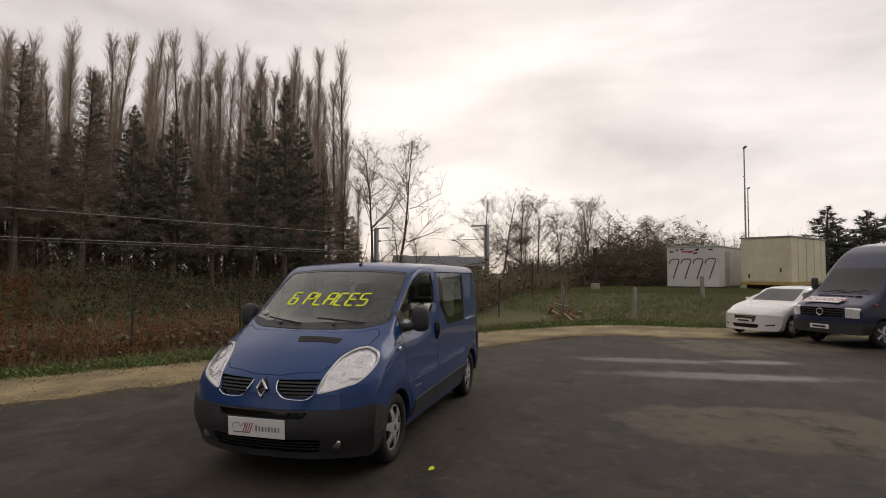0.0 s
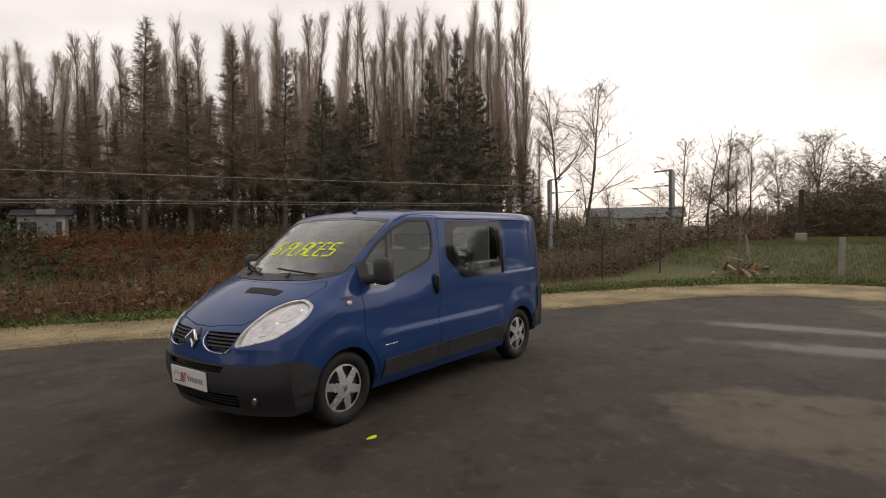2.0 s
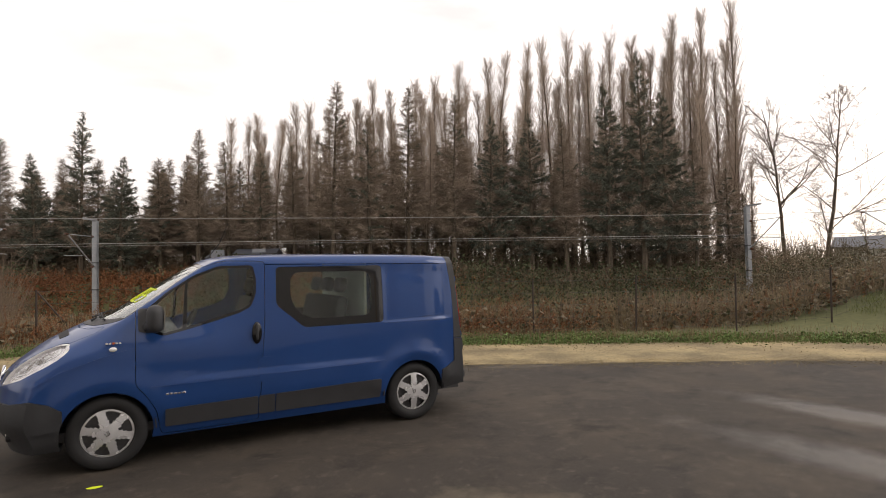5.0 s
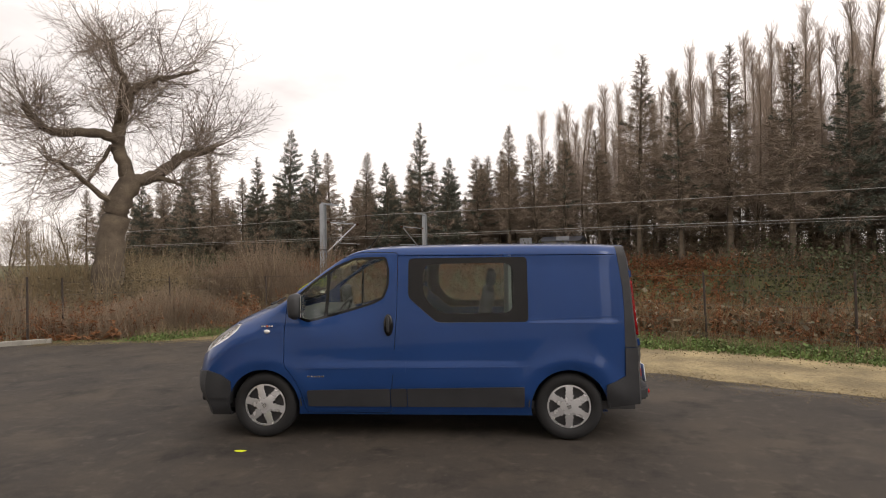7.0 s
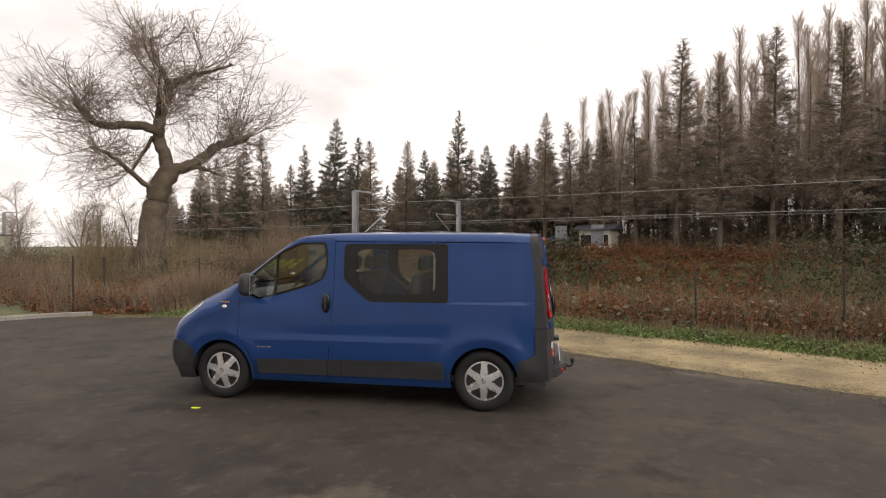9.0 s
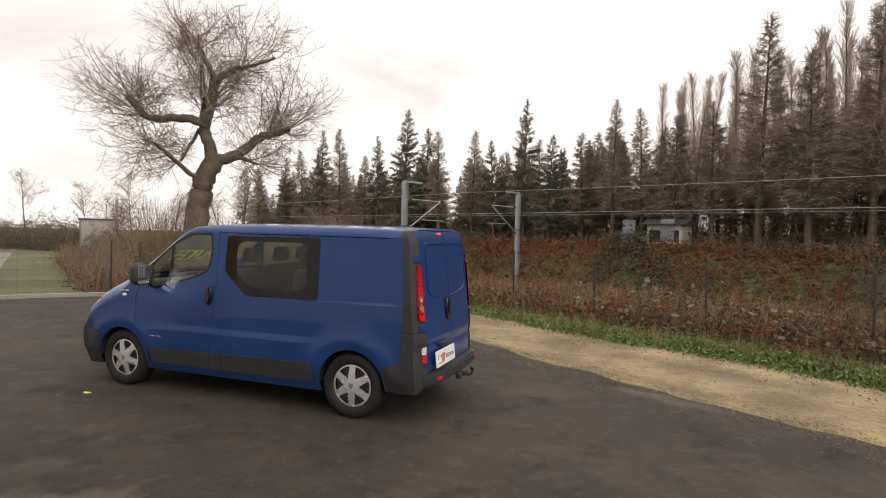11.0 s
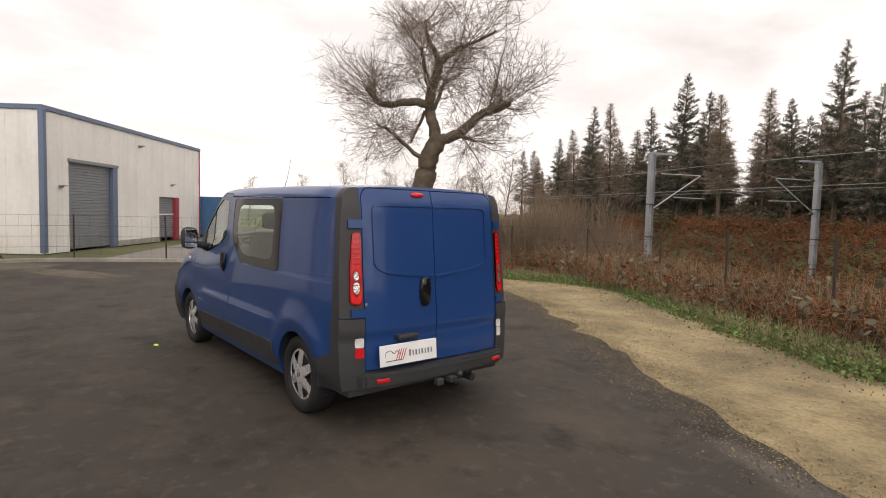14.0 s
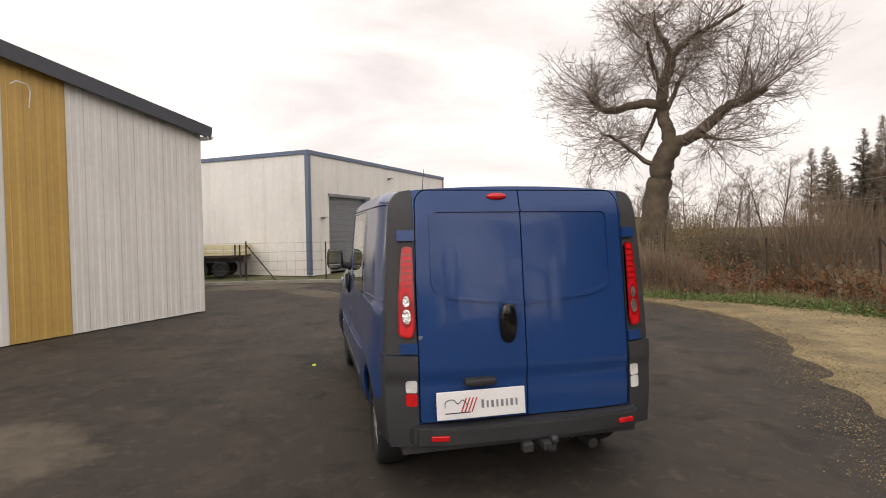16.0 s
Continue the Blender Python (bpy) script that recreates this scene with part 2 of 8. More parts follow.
def box(bm, c, s, rz=0.0, bevel=0.0):
    r = bmesh.ops.create_cube(bm, size=1.0, matrix=pose(*c, 0, 0, rz) @ Matrix.Diagonal((*s, 1)))
    if bevel:
        es = list({e for v in r["verts"] for e in v.link_edges})
        bmesh.ops.bevel(bm, geom=es, offset=bevel, segments=2, affect="EDGES", profile=0.5)
    return bm


def rod(bm, a, b, r0, r1=None, seg=8):
    a, b = Vector(a), Vector(b)
    d = b - a
    m = Matrix.Translation((a + b) / 2) @ d.to_track_quat("Z", "Y").to_matrix().to_4x4()
    bmesh.ops.create_cone(bm, cap_ends=True, segments=seg, radius1=r0, radius2=r0 if r1 is None else r1, depth=d.length, matrix=m)
    return bm


def tube(bm, pts, r, seg=6, closed=False):
    """A round bar along points; r is a number or one for each point."""
    pts = [Vector(p) for p in pts]
    n, rings = len(pts), []
    for i, p in enumerate(pts):
        a = pts[i - 1] if (i or closed) else p
        b = pts[(i + 1) % n] if (i < n - 1 or closed) else p
        q = (b - a).normalized().to_track_quat("Z", "Y")
        k = r[i] if isinstance(r, (list, tuple)) else r
        rings.append([bm.verts.new(p + q @ Vector((k * math.cos(u), k * math.sin(u), 0))) for u in (2 * math.pi * j / seg for j in range(seg))])
    for i in range(n if closed else n - 1):
        A, B = rings[i], rings[(i + 1) % n]
        for j in range(seg):
            bm.faces.new((A[j], A[(j + 1) % seg], B[(j + 1) % seg], B[j]))
    if not closed:
        bm.faces.new(rings[0][::-1])
        bm.faces.new(rings[-1])
    return bm


def slab(bm, outline, z0, z1):
    """A flat plate with the given outline in plan."""
    lo = [bm.verts.new((x, y, z0)) for x, y in outline]
    hi = [bm.verts.new((x, y, z1)) for x, y in outline]
    n = len(outline)
    bm.faces.new(lo[::-1])
    bm.faces.new(hi)
    for i in range(n):
        bm.faces.new((lo[i], lo[(i + 1) % n], hi[(i + 1) % n], hi[i]))
    bmesh.ops.recalc_face_normals(bm, faces=bm.faces)
    return bm


def smooth_line(pts, per=8):
    """A rounded line through points of the plan."""
    out = []
    p = [Vector(q) for q in pts]
    for i in range(len(p) - 1):
        a, b, c, d = p[max(i - 1, 0)], p[i], p[i + 1], p[min(i + 2, len(p) - 1)]
        for k in range(per):
            t = k / per
            out.append(0.5 * (2 * b + (c - a) * t + (2 * a - 5 * b + 4 * c - d) * t * t + (3 * b - a - 3 * c + d) * t ** 3))
    return out + [p[-1]]


def raw_mesh(name, verts, faces, mat):
    me = bpy.data.meshes.new(name)
    me.from_pydata(verts, [], faces)
    me.materials.append(mat)
    return me


# ---------------------------------------------------------------- the ground
RAIL_AT, RAIL_U, RAIL_N = Vector((-5.7, 18.8)), Vector((0.922, -0.387)), Vector((0.387, 0.922))


def rail(along, off, z=0.0):
    p = RAIL_AT + RAIL_U * along + RAIL_N * off
    return (p.x, p.y, z)


def ease(a, b, v):
    t = min(max((v - a) / (b - a), 0), 1)
    return t * t * (3 - 2 * t)


def height(x, y):
    """Level yard, a railway cutting, a bank with a field behind it, and a grass mound to the east."""
    d = (Vector((x, y)) - RAIL_AT).dot(RAIL_N)
    a = (Vector((x, y)) - RAIL_AT).dot(RAIL_U)
    z = -1.7 * ease(-5.2, -1.4, d) + (3.0 - 0.8 * ease(16, 26, a)) * ease(7.6, 12.2, d) + 0.5 * ease(30, 90, d)
    lumps = noise.noise(Vector((x * 0.23, y * 0.23, 3))) * 0.16 * ease(-5.5, -2.0, d)
    mound = 1.0 * ease(14.6, 19.0, x + 0.25 * (y + 3)) * (1 - ease(0.5, 4.0, y + 0.33 * (x - 18)))
    west = 0.0
    return z + lumps + mound * (1 - ease(-5.2, -1.4, d)) + west - 0.03


def terrain():
    def steps(far, near):
        inner = list(np.arange(-near, near + 0.01, 0.8))
        outer = [near * 1.28 ** k for k in range(1, 40) if near * 1.28 ** k < far] + [far]
        return [-v for v in reversed(outer)] + inner + outer
    xs, ys = steps(900, 46), steps(900, 46)
    verts = [(x, y, height(x, y) if abs(x) < 300 and abs(y) < 300 else 0.6) for y in ys for x in xs]
    w = len(xs)
    faces = [(j * w + i, j * w + i + 1, (j + 1) * w + i + 1, (j + 1) * w + i) for j in range(len(ys) - 1) for i in range(w - 1)]
    return verts, faces


GRASS = surface("rough_winter_grass", (0.052, 0.066, 0.022), 0.95, 0, 0.38, 0.25, 7, 0.6, second=(0.108, 0.108, 0.042))
ground_mesh = raw_mesh("ground", *terrain(), GRASS)
ground_mesh.shade_smooth()
tagged(new("ground", ground_mesh), "rough winter grass over a level yard and a railway cutting", "ground", kind="structure")

ASPHALT_EDGE = [(-9.6, 5.55), (-8.6, 5.80), (-7.3, 5.98), (-5.5, 6.28), (-4.0, 6.42), (-2.6, 6.08), (-1.1, 5.35), (0.3, 4.42), (1.5, 3.58), (2.9, 2.60), (4.5, 1.52), (6.1, 0.60), (7.3, -0.10), (8.9, -1.15), (10.2, -2.3), (10.6, -3.7), (10.5, -5.4), (11.2, -8.0), (14.0, -14.0), (22.0, -24.0)]
GRAVEL_EDGE = [(-7.4, 6.25), (-6.6, 6.95), (-5.0, 8.10), (-3.4, 8.90), (-1.9, 9.00), (-0.5, 8.35), (0.8, 7.30), (2.6, 6.00), (4.0, 5.15), (5.4, 4.55), (6.8, 3.60), (8.2, 2.70), (9.8, 1.65), (11.6, 0.20), (13.9, -1.9), (14.6, -4.0), (14.4, -6.0), (14.9, -8.5), (17.0, -13.0), (25.0, -23.0)]


def ragged(line, amount, seed):
    return [(p.x + amount * noise.noise(Vector((p.x * 1.7, p.y * 1.7, seed))), p.y + amount * noise.noise(Vector((p.x * 1.7, p.y * 1.7, seed + 9)))) for p in smooth_line(line, 14)]


def asphalt_material():
    m = surface("worn_damp_asphalt", (0.0322, 0.0272, 0.0228), 0.82, 0, 0.30, 0.45, 160, 0.35, rough_vary=0.16, second=(0.047, 0.039, 0.031))
    n, l = m.node_tree.nodes, m.node_tree.links
    b = n["Principled BSDF"]
    b.inputs["Specular IOR Level"].default_value = 0.35
    co = n.new("ShaderNodeTexCoord")
    wob = n.new("ShaderNodeTexNoise")
    wob.inputs["Scale"].default_value, wob.inputs["Detail"].default_value = 1.3, 7.0
    wob.inputs["Roughness"].default_value = 0.68
    l.new(co.outputs["Object"], wob.inputs["Vector"])

    def spot(x, y, rx, ry, turn, edge=0.35, wobble=1.6):
        mp = n.new("ShaderNodeMapping")
        mp.vector_type = "TEXTURE"
        mp.inputs["Location"].default_value = (x, y, 0)
        mp.inputs["Rotation"].default_value = (0, 0, radians(turn))
        mp.inputs["Scale"].default_value = (rx, ry, 1000)
        l.new(co.outputs["Object"], mp.inputs["Vector"])
        ln = n.new("ShaderNodeVectorMath")
        ln.operation = "LENGTH"
        l.new(mp.outputs["Vector"], ln.inputs[0])
        mad = n.new("ShaderNodeMath")
        mad.operation = "MULTIPLY_ADD"
        mad.inputs[1].default_value = wobble
        l.new(wob.outputs["Fac"], mad.inputs[0])
        l.new(ln.outputs["Value"], mad.inputs[2])
        rg = n.new("ShaderNodeMapRange")
        rg.inputs["From Min"].default_value = 1 + wobble * 0.5 - edge / 2
        rg.inputs["From Max"].default_value = 1 + wobble * 0.5 + edge / 2
        rg.inputs["To Min"].default_value, rg.inputs["To Max"].default_value = 1, 0
        l.new(mad.outputs[0], rg.inputs["Value"])
        return rg.outputs["Result"]

    def largest(outs):
        a = outs[0]
        for o in outs[1:]:
            mx = n.new("ShaderNodeMath")
            mx.operation = "MAXIMUM"
            l.new(a, mx.inputs[0])
            l.new(o, mx.inputs[1])
            a = mx.outputs[0]
        return a

    def over(socket, value, fac, amount):
        mix = n.new("ShaderNodeMixRGB")
        mul = n.new("ShaderNodeMath")
        mul.operation = "MULTIPLY"
        mul.inputs[1].default_value = amount
        l.new(fac, mul.inputs[0])
        l.new(mul.outputs[0], mix.inputs["Fac"])
        l.new(socket.links[0].from_socket, mix.inputs["Color1"])
        mix.inputs["Color2"].default_value = (*value, 1)
        l.new(mix.outputs["Color"], socket)

    sand = largest([spot(0.85, -4.80, 1.05, 1.75, 8, 0.16, 0.9), spot(8.6, -5.6, 1.5, 1.1, 20), spot(9.8, -7.6, 1.6, 1.2, 0), spot(-10.5, -1.2, 1.6, 0.5, 30), spot(-13.0, -2.8, 1.0, 1.6, 0)])
    specks = n.new("ShaderNodeTexNoise")
    specks.inputs["Scale"].default_value, specks.inputs["Detail"].default_value = 2.2, 8
    l.new(co.outputs["Object"], specks.inputs["Vector"])
    sp = n.new("ShaderNodeMapRange")
    sp.inputs["From Min"].default_value, sp.inputs["From Max"].default_value = 0.70, 0.76
    l.new(specks.outputs["Fac"], sp.inputs["Value"])
    pools = largest([spot(5.85, -3.7, 0.32, 1.5, 4, 0.8, 1.6), spot(4.3, -4.8, 0.36, 2.0, 6, 0.8, 1.6), spot(6.2, -5.9, 0.3, 0.8, 10, 0.8, 1.6), spot(2.6, 3.2, 0.7, 0.18, -35, 0.8, 1.6), spot(4.6, 1.2, 0.6, 0.15, -25, 0.8, 1.6)])
    over(b.inputs["Base Color"], (0.135, 0.115, 0.084), sand, 0.9)
    over(b.inputs["Base Color"], (0.12, 0.105, 0.085), sp.outputs["Result"], 0.6)
    # worn lighter and damp darker blotches at hand and metre size
    for scale, lo, hi, tint, amount in ((0.9, 0.48, 0.66, (0.076, 0.061, 0.045), 0.75), (5.5, 0.55, 0.67, (0.092, 0.077, 0.060), 0.62), (1.7, 0.52, 0.68, (0.012, 0.010, 0.009), 0.75), (14.0, 0.60, 0.70, (0.12, 0.105, 0.085), 0.55)):
        blot = n.new("ShaderNodeTexNoise")
        blot.inputs["Scale"].default_value, blot.inputs["Detail"].default_value = scale, 9
        blot.inputs["Roughness"].default_value = 0.66
        shift = n.new("ShaderNodeMapping")
        shift.inputs["Location"].default_value = (scale * 7, 3 * scale, 0)
        l.new(co.outputs["Object"], shift.inputs["Vector"])
        l.new(shift.outputs["Vector"], blot.inputs["Vector"])
        rng_ = n.new("ShaderNodeMapRange")
        rng_.inputs["From Min"].default_value, rng_.inputs["From Max"].default_value = lo, hi
        l.new(blot.outputs["Fac"], rng_.inputs["Value"])
        over(b.inputs["Base Color"], tint, rng_.outputs["Result"], amount)
    over(b.inputs["Roughness"], (0.9, 0.9, 0.9), sand, 0.9)
    over(b.inputs["Roughness"], (0.26, 0.26, 0.26), pools, 0.75)
    return m


edge = ragged(ASPHALT_EDGE, 0.20, 2)
bm = bmesh.new()
slab(bm, [(-14.3, -5.0), (-13.9, -1.0), (-12.2, 2.2), (-11.0, 4.1), (-10.1, 5.2)] + edge + [(22, -60), (-40, -60), (-40, -24), (-24, -10)], -0.025, 0.0)
tagged(new("pavement", mesh_of("pavement", bm, asphalt_material())), "dark damp asphalt yard with pale sandy patches", "asphalt", kind="structure")

GRAVEL = surface("yellow_sandy_gravel", (0.150, 0.112, 0.054), 0.95, 0, 0.42, 0.8, 22, 1.0, second=(0.315, 0.250, 0.132))
stain(GRAVEL, 0.9, 0.46, 0.66, (0.105, 0.080, 0.042), 0.55)
stain(GRAVEL, 5.0, 0.52, 0.68, (0.078, 0.062, 0.036), 0.50, (1, 1, 1), (4, 1, 0))
stain(GRAVEL, 2.4, 0.56, 0.70, (0.36, 0.30, 0.17), 0.45, (1, 1, 1), (9, 3, 0))
stain(GRAVEL, 60.0, 0.55, 0.72, (0.070, 0.058, 0.040), 0.55)
bm = bmesh.new()
outer = ragged(GRAVEL_EDGE, 0.28, 5)
inner_edge = [(x - 0.25, y - 0.3) for x, y in edge]
slab(bm, inner_edge[20:] + outer[::-1], -0.02, -0.008)
tagged(new("gravel_strip", mesh_of("gravel_strip", bm, GRAVEL)), "yellow sandy gravel strip along the asphalt edge", "gravel", kind="structure")

# kerb along the west end of the yard
bm = bmesh.new()
line = smooth_line([(-14.4, -5.0), (-14.0, -1.0), (-12.3, 2.2), (-11.1, 4.1), (-10.2, 5.25), (-9.4, 5.75)], 6)
for a, b in zip(line, line[1:]):
    d = b - a
    box(bm, ((a.x + b.x) / 2 - 0.05, (a.y + b.y) / 2 + 0.02, 0.03), (d.length * 0.985, 0.14, 0.13), math.degrees(math.atan2(d.y, d.x)), 0.012)
tagged(new("kerb", mesh_of("kerb", bm, CONCRETE)), "low weathered concrete kerb along the yard", "kerb", kind="structure")

# far concrete track behind the west kerb
bm = bmesh.new()
slab(bm, [(-12.9, 1.3), (-11.6, 3.4), (-20.0, 8.8), (-40.0, 22.0), (-42.0, 18.0), (-24.0, 5.8), (-15.0, 0.2)], -0.03, -0.012)
PATH_GREY = surface("pale_worn_concrete", (0.20, 0.185, 0.165), 0.9, 0, 0.2, 0.6, 30, 0.2)
tagged(new("path", mesh_of("path", bm, PATH_GREY)), "pale worn concrete track beside the white building", "path", kind="structure")

# fresh yellow paint spot by the front wheel
bm = bmesh.new()
slab(bm, [(-1.64 + 0.055 * math.cos(a) * (1 + 0.2 * math.sin(3 * a)), -1.30 + 0.026 * math.sin(a)) for a in (k * math.pi / 12 for k in range(24))], -0.001, 0.003)
single("paint_mark", bm, PAINT_MARK, "small fluorescent yellow paint spot on the asphalt", "paint mark")


# ---------------------------------------------------------------- buildings
def ribbed_panel(width, low, high, mat, ribs=3, depth=0.014):
    """One sheet of trapezoid-profiled cladding, its top cut along the roof slope. It faces +y."""
    prof = []
    p = width / ribs
    for k in range(ribs):
        x = k * p
        prof += [(x, 0), (x + p * 0.10, depth), (x + p * 0.34, depth), (x + p * 0.44, 0), (x + p * 0.70, 0), (x + p * 0.72, 0.007), (x + p * 0.76, 0.007), (x + p * 0.78, 0)]
    prof.append((width, 0))
    verts, faces = [], []
    for x, y in prof:
        top = low + (high - low) * x / width
        verts += [(x, y, 0.02), (x, y, top), (x, -0.05, 0.02), (x, -0.05, top)]
    for i in range(len(prof) - 1):
        a, b = 4 * i, 4 * i + 4
        faces += [(a, b, b + 1, a + 1), (a + 2, a + 3, b + 3, b + 2), (a + 1, b + 1, b + 3, a + 3)]
    return raw_mesh("cladding_panel", verts, faces, mat)


def hall():
    h = thing("workshop_hall", "white profiled metal hall with a yellow stripe and grey roof edge", "industrial hall", at=(-7.45, -3.55, 0), turn=math.degrees(math.atan2(-0.586, 0.81)))
    w, slope, base = 0.97, 0.152, 3.86
    for k in range(22):
        x = k * w
        ridge = 10.67
        a = base + slope * (x if x < ridge else 2 * ridge - x)
        b = base + slope * (x + w if x + w < ridge + 0.1 else 2 * ridge - x - w)
        ob = part("cladding_panel", ribbed_panel(w - 0.004, a, b, YELLOW_CLAD if k in (3, 18) else WHITE_CLAD), None, h, "yellow profiled sheet" if k in (3, 18) else "")
        ob.location = (x, 0, 0)
    # long side wall
    for k in range(12):
        ob = part("cladding_panel", ribbed_panel(2.0 - 0.004, base, base, WHITE_CLAD, 6), None, h)
        ob.matrix_basis = pose(-0.0, -0.02 - k * 2.0 - 2.0, 0, 0, 0, 90)
    L = 22 * w
    for s in (0, 1):
        bm = bmesh.new()
        x0, x1 = (-0.16, L / 2) if s == 0 else (L / 2, L + 0.16)
        z0 = base + 0.05 + (-0.16 * slope if s == 0 else slope * L / 2)
        z1 = base + 0.05 + (slope * L / 2 if s == 0 else -0.16 * slope)
        v = [bm.verts.new(p) for p in ((x0, 0.14, z0), (x1, 0.14, z1), (x1, -24, z1), (x0, -24, z0))]
        f = bm.faces.new(v)
        r = bmesh.ops.extrude_face_region(bm, geom=[f])
        bmesh.ops.translate(bm, verts=[e for e in r["geom"] if isinstance(e, bmesh.types.BMVert)], vec=(0, 0, 0.05))
        bmesh.ops.recalc_face_normals(bm, faces=bm.faces)
        part("roof", bm, ROOF_GREY, h, "grey metal roof sheet")
        bm = bmesh.new()
        a, b = Vector((x0, 0.15, z0 + 0.0)), Vector((x1, 0.15, z1 + 0.0))
        d = b - a
        bmesh.ops.create_cube(bm, size=1, matrix=Matrix.Translation((a + b) / 2) @ Matrix.Rotation(-math.atan2(d.z, d.x), 4, "Y") @ Matrix.Diagonal((d.length, 0.035, 0.25, 1)))
        part("fascia", bm, ROOF_GREY, h, "dark grey folded metal verge")
    part("back_wall", box(bmesh.new(), (L / 2, -23.9, base / 2), (L - 0.1, 0.12, base - 0.1)), WHITE_CLAD, h)
    part("far_wall", box(bmesh.new(), (L - 0.12, -11.95, base / 2), (0.12, 23.7, base - 0.1)), WHITE_CLAD, h)
    bm = bmesh.new()
    for k in range(24):
        a0, a1 = math.pi + k * math.pi / 24, math.pi + (k + 1) * math.pi / 24
        q = [(-0.10 + 0.075 * math.cos(a), z) for a, z in ((a0, 3.80 + 0.075 * math.sin(a0)), (a1, 3.80 + 0.075 * math.sin(a1)))]
        v = [bm.verts.new((q[i][0], y, q[i][1])) for i, y in ((0, 0.2), (1, 0.2), (1, -24), (0, -24))]
        bm.faces.new(v)
    bmesh.ops.solidify(bm, geom=bm.faces[:], thickness=0.006)
    part("gutter", bm, WHITE_PLATE, h, "pale half-round gutter")
    bm = bmesh.new()
    tube(bm, [(3.50, 0.04, 3.72), (3.50, 0.08, 3.98), (3.56, 0.12, 4.06), (3.72, 0.12, 4.08), (3.80, 0.10, 4.02)], 0.010, 6)
    part("cable_stub", bm, WHITE_PLATE, h)
    return h


hall()


def warehouse():
    d = Vector((-0.790, 0.613))
    turn = math.degrees(math.atan2(d.y, d.x))
    w = thing("warehouse", "white flat-roofed warehouse with blue-grey trim and roller shutters", "warehouse", at=(-16.9, -1.3, 0), turn=turn)
    # local x runs along the front, local -y is the yard side
    L, D, H = 12.9, 11.0, 4.84
    gx0, gx1, gz = 1.35, 4.50, 3.20
    dx0, dx1, dz = 8.15, 10.25, 2.15
    for x0, x1, z0, z1 in ((0, gx0, 0, H), (gx0, gx1, gz, H), (gx1, dx0, 0, H), (dx0, dx1, dz, H), (dx1, L, 0, H)):
        part("wall", box(bmesh.new(), ((x0 + x1) / 2, 0.1, (z0 + z1) / 2), (x1 - x0, 0.2, z1 - z0)), WHITE_CLAD, w)
    for nm, c, s in (("wall", (0.1, -0.0 + D / 2 + 0.2, H / 2), (0.2, D, H)), ("wall", (L - 0.1, D / 2 + 0.2, H / 2), (0.2, D, H)), ("wall", (L / 2, D + 0.3, H / 2), (L, 0.2, H))):
        part(nm, box(bmesh.new(), c, s), WHITE_CLAD, w)
    part("roof", box(bmesh.new(), (L / 2, D / 2 + 0.2, H + 0.03), (L - 0.1, D, 0.06)), ROOF_GREY, w)
    # shallow cladding seams
    for k in range(1, 14):
        x = k * 1.0
        shut = gx0 - 0.05 < x < gx1 + 0.05 or dx0 - 0.05 < x < dx1 + 0.05
        part("seam", box(bmesh.new(), (x, -0.003, (H + 3.45) / 2 if shut else H / 2), (0.03, 0.012, H - 3.5 if shut else H - 0.1)), WHITE_CLAD, w)
    for k in range(1, 11):
        part("seam", box(bmesh.new(), (-0.003, 0.2 + k * 1.0, H / 2), (0.012, 0.03, H - 0.1)), WHITE_CLAD, w)
    for nm, c, s in (("roof_trim", (L / 2, -0.03, H + 0.03), (L + 0.1, 0.06, 0.16)), ("roof_trim", (-0.03, D / 2 + 0.05, H + 0.03), (0.06, D + 0.1, 0.16)), ("corner_trim", (-0.02, -0.02, H / 2), (0.17, 0.17, H - 0.1)), ("corner_trim", (L - 0.01, -0.01, H / 2), (0.07, 0.06, H - 0.1))):
        part(nm, box(bmesh.new(), c, s, 0, 0.008), TRIM_BLUE if c[0] < 12 else RED_PAINT, w, "blue-grey metal trim" if c[0] < 12 else "dark red corner trim")
    sh = new("roller_shutter")
    sh.parent = w
    for k in range(30):
        z = 0.06 + k * (gz - 0.06) / 30
        part("slat", box(bmesh.new(), ((gx0 + gx1) / 2 - 0.18, 0.13, z + 0.055), (gx1 - gx0 - 0.36, 0.03, 0.098), 0, 0.012), SHUTTER, sh)
    part("shutter_frame", box(bmesh.new(), (gx0 + 0.04, 0.08, gz / 2), (0.09, 0.1, gz)), SHUTTER, w)
    part("gate_leaf", box(bmesh.new(), (gx1 - 0.18, 0.05, gz / 2), (0.35, 0.16, gz), 0, 0.01), TRIM_BLUE, w, "dark blue folded gate leaf")
    part("lintel", box(bmesh.new(), ((gx0 + gx1) / 2, -0.02, gz + 0.06), (gx1 - gx0 + 0.1, 0.05, 0.12), 0, 0.008), SHUTTER, w)
    for k in range(20):
        z = 0.2 + k * 0.105
        part("door_slat", box(bmesh.new(), ((dx0 + dx1) / 2 - 0.2, 0.12, z + 0.05), (dx1 - dx0 - 0.4, 0.03, 0.094), 0, 0.01), SHUTTER, w)
    part("door_leaf", box(bmesh.new(), (dx1 - 0.2, 0.05, dz / 2), (0.42, 0.16, dz), 0, 0.01), RED_PAINT, w, "red painted folded door leaf")
    part("door_bar", box(bmesh.new(), ((dx0 + dx1) / 2 - 0.2, 0.085, 1.3), (dx1 - dx0 - 0.45, 0.04, 0.06)), WHITE_PLATE, w)
    part("plinth", box(bmesh.new(), ((gx1 + dx0) / 2, -0.01, 0.12), (dx0 - gx1, 0.06, 0.22), 0, 0.01), CONCRETE, w, "bare concrete plinth")
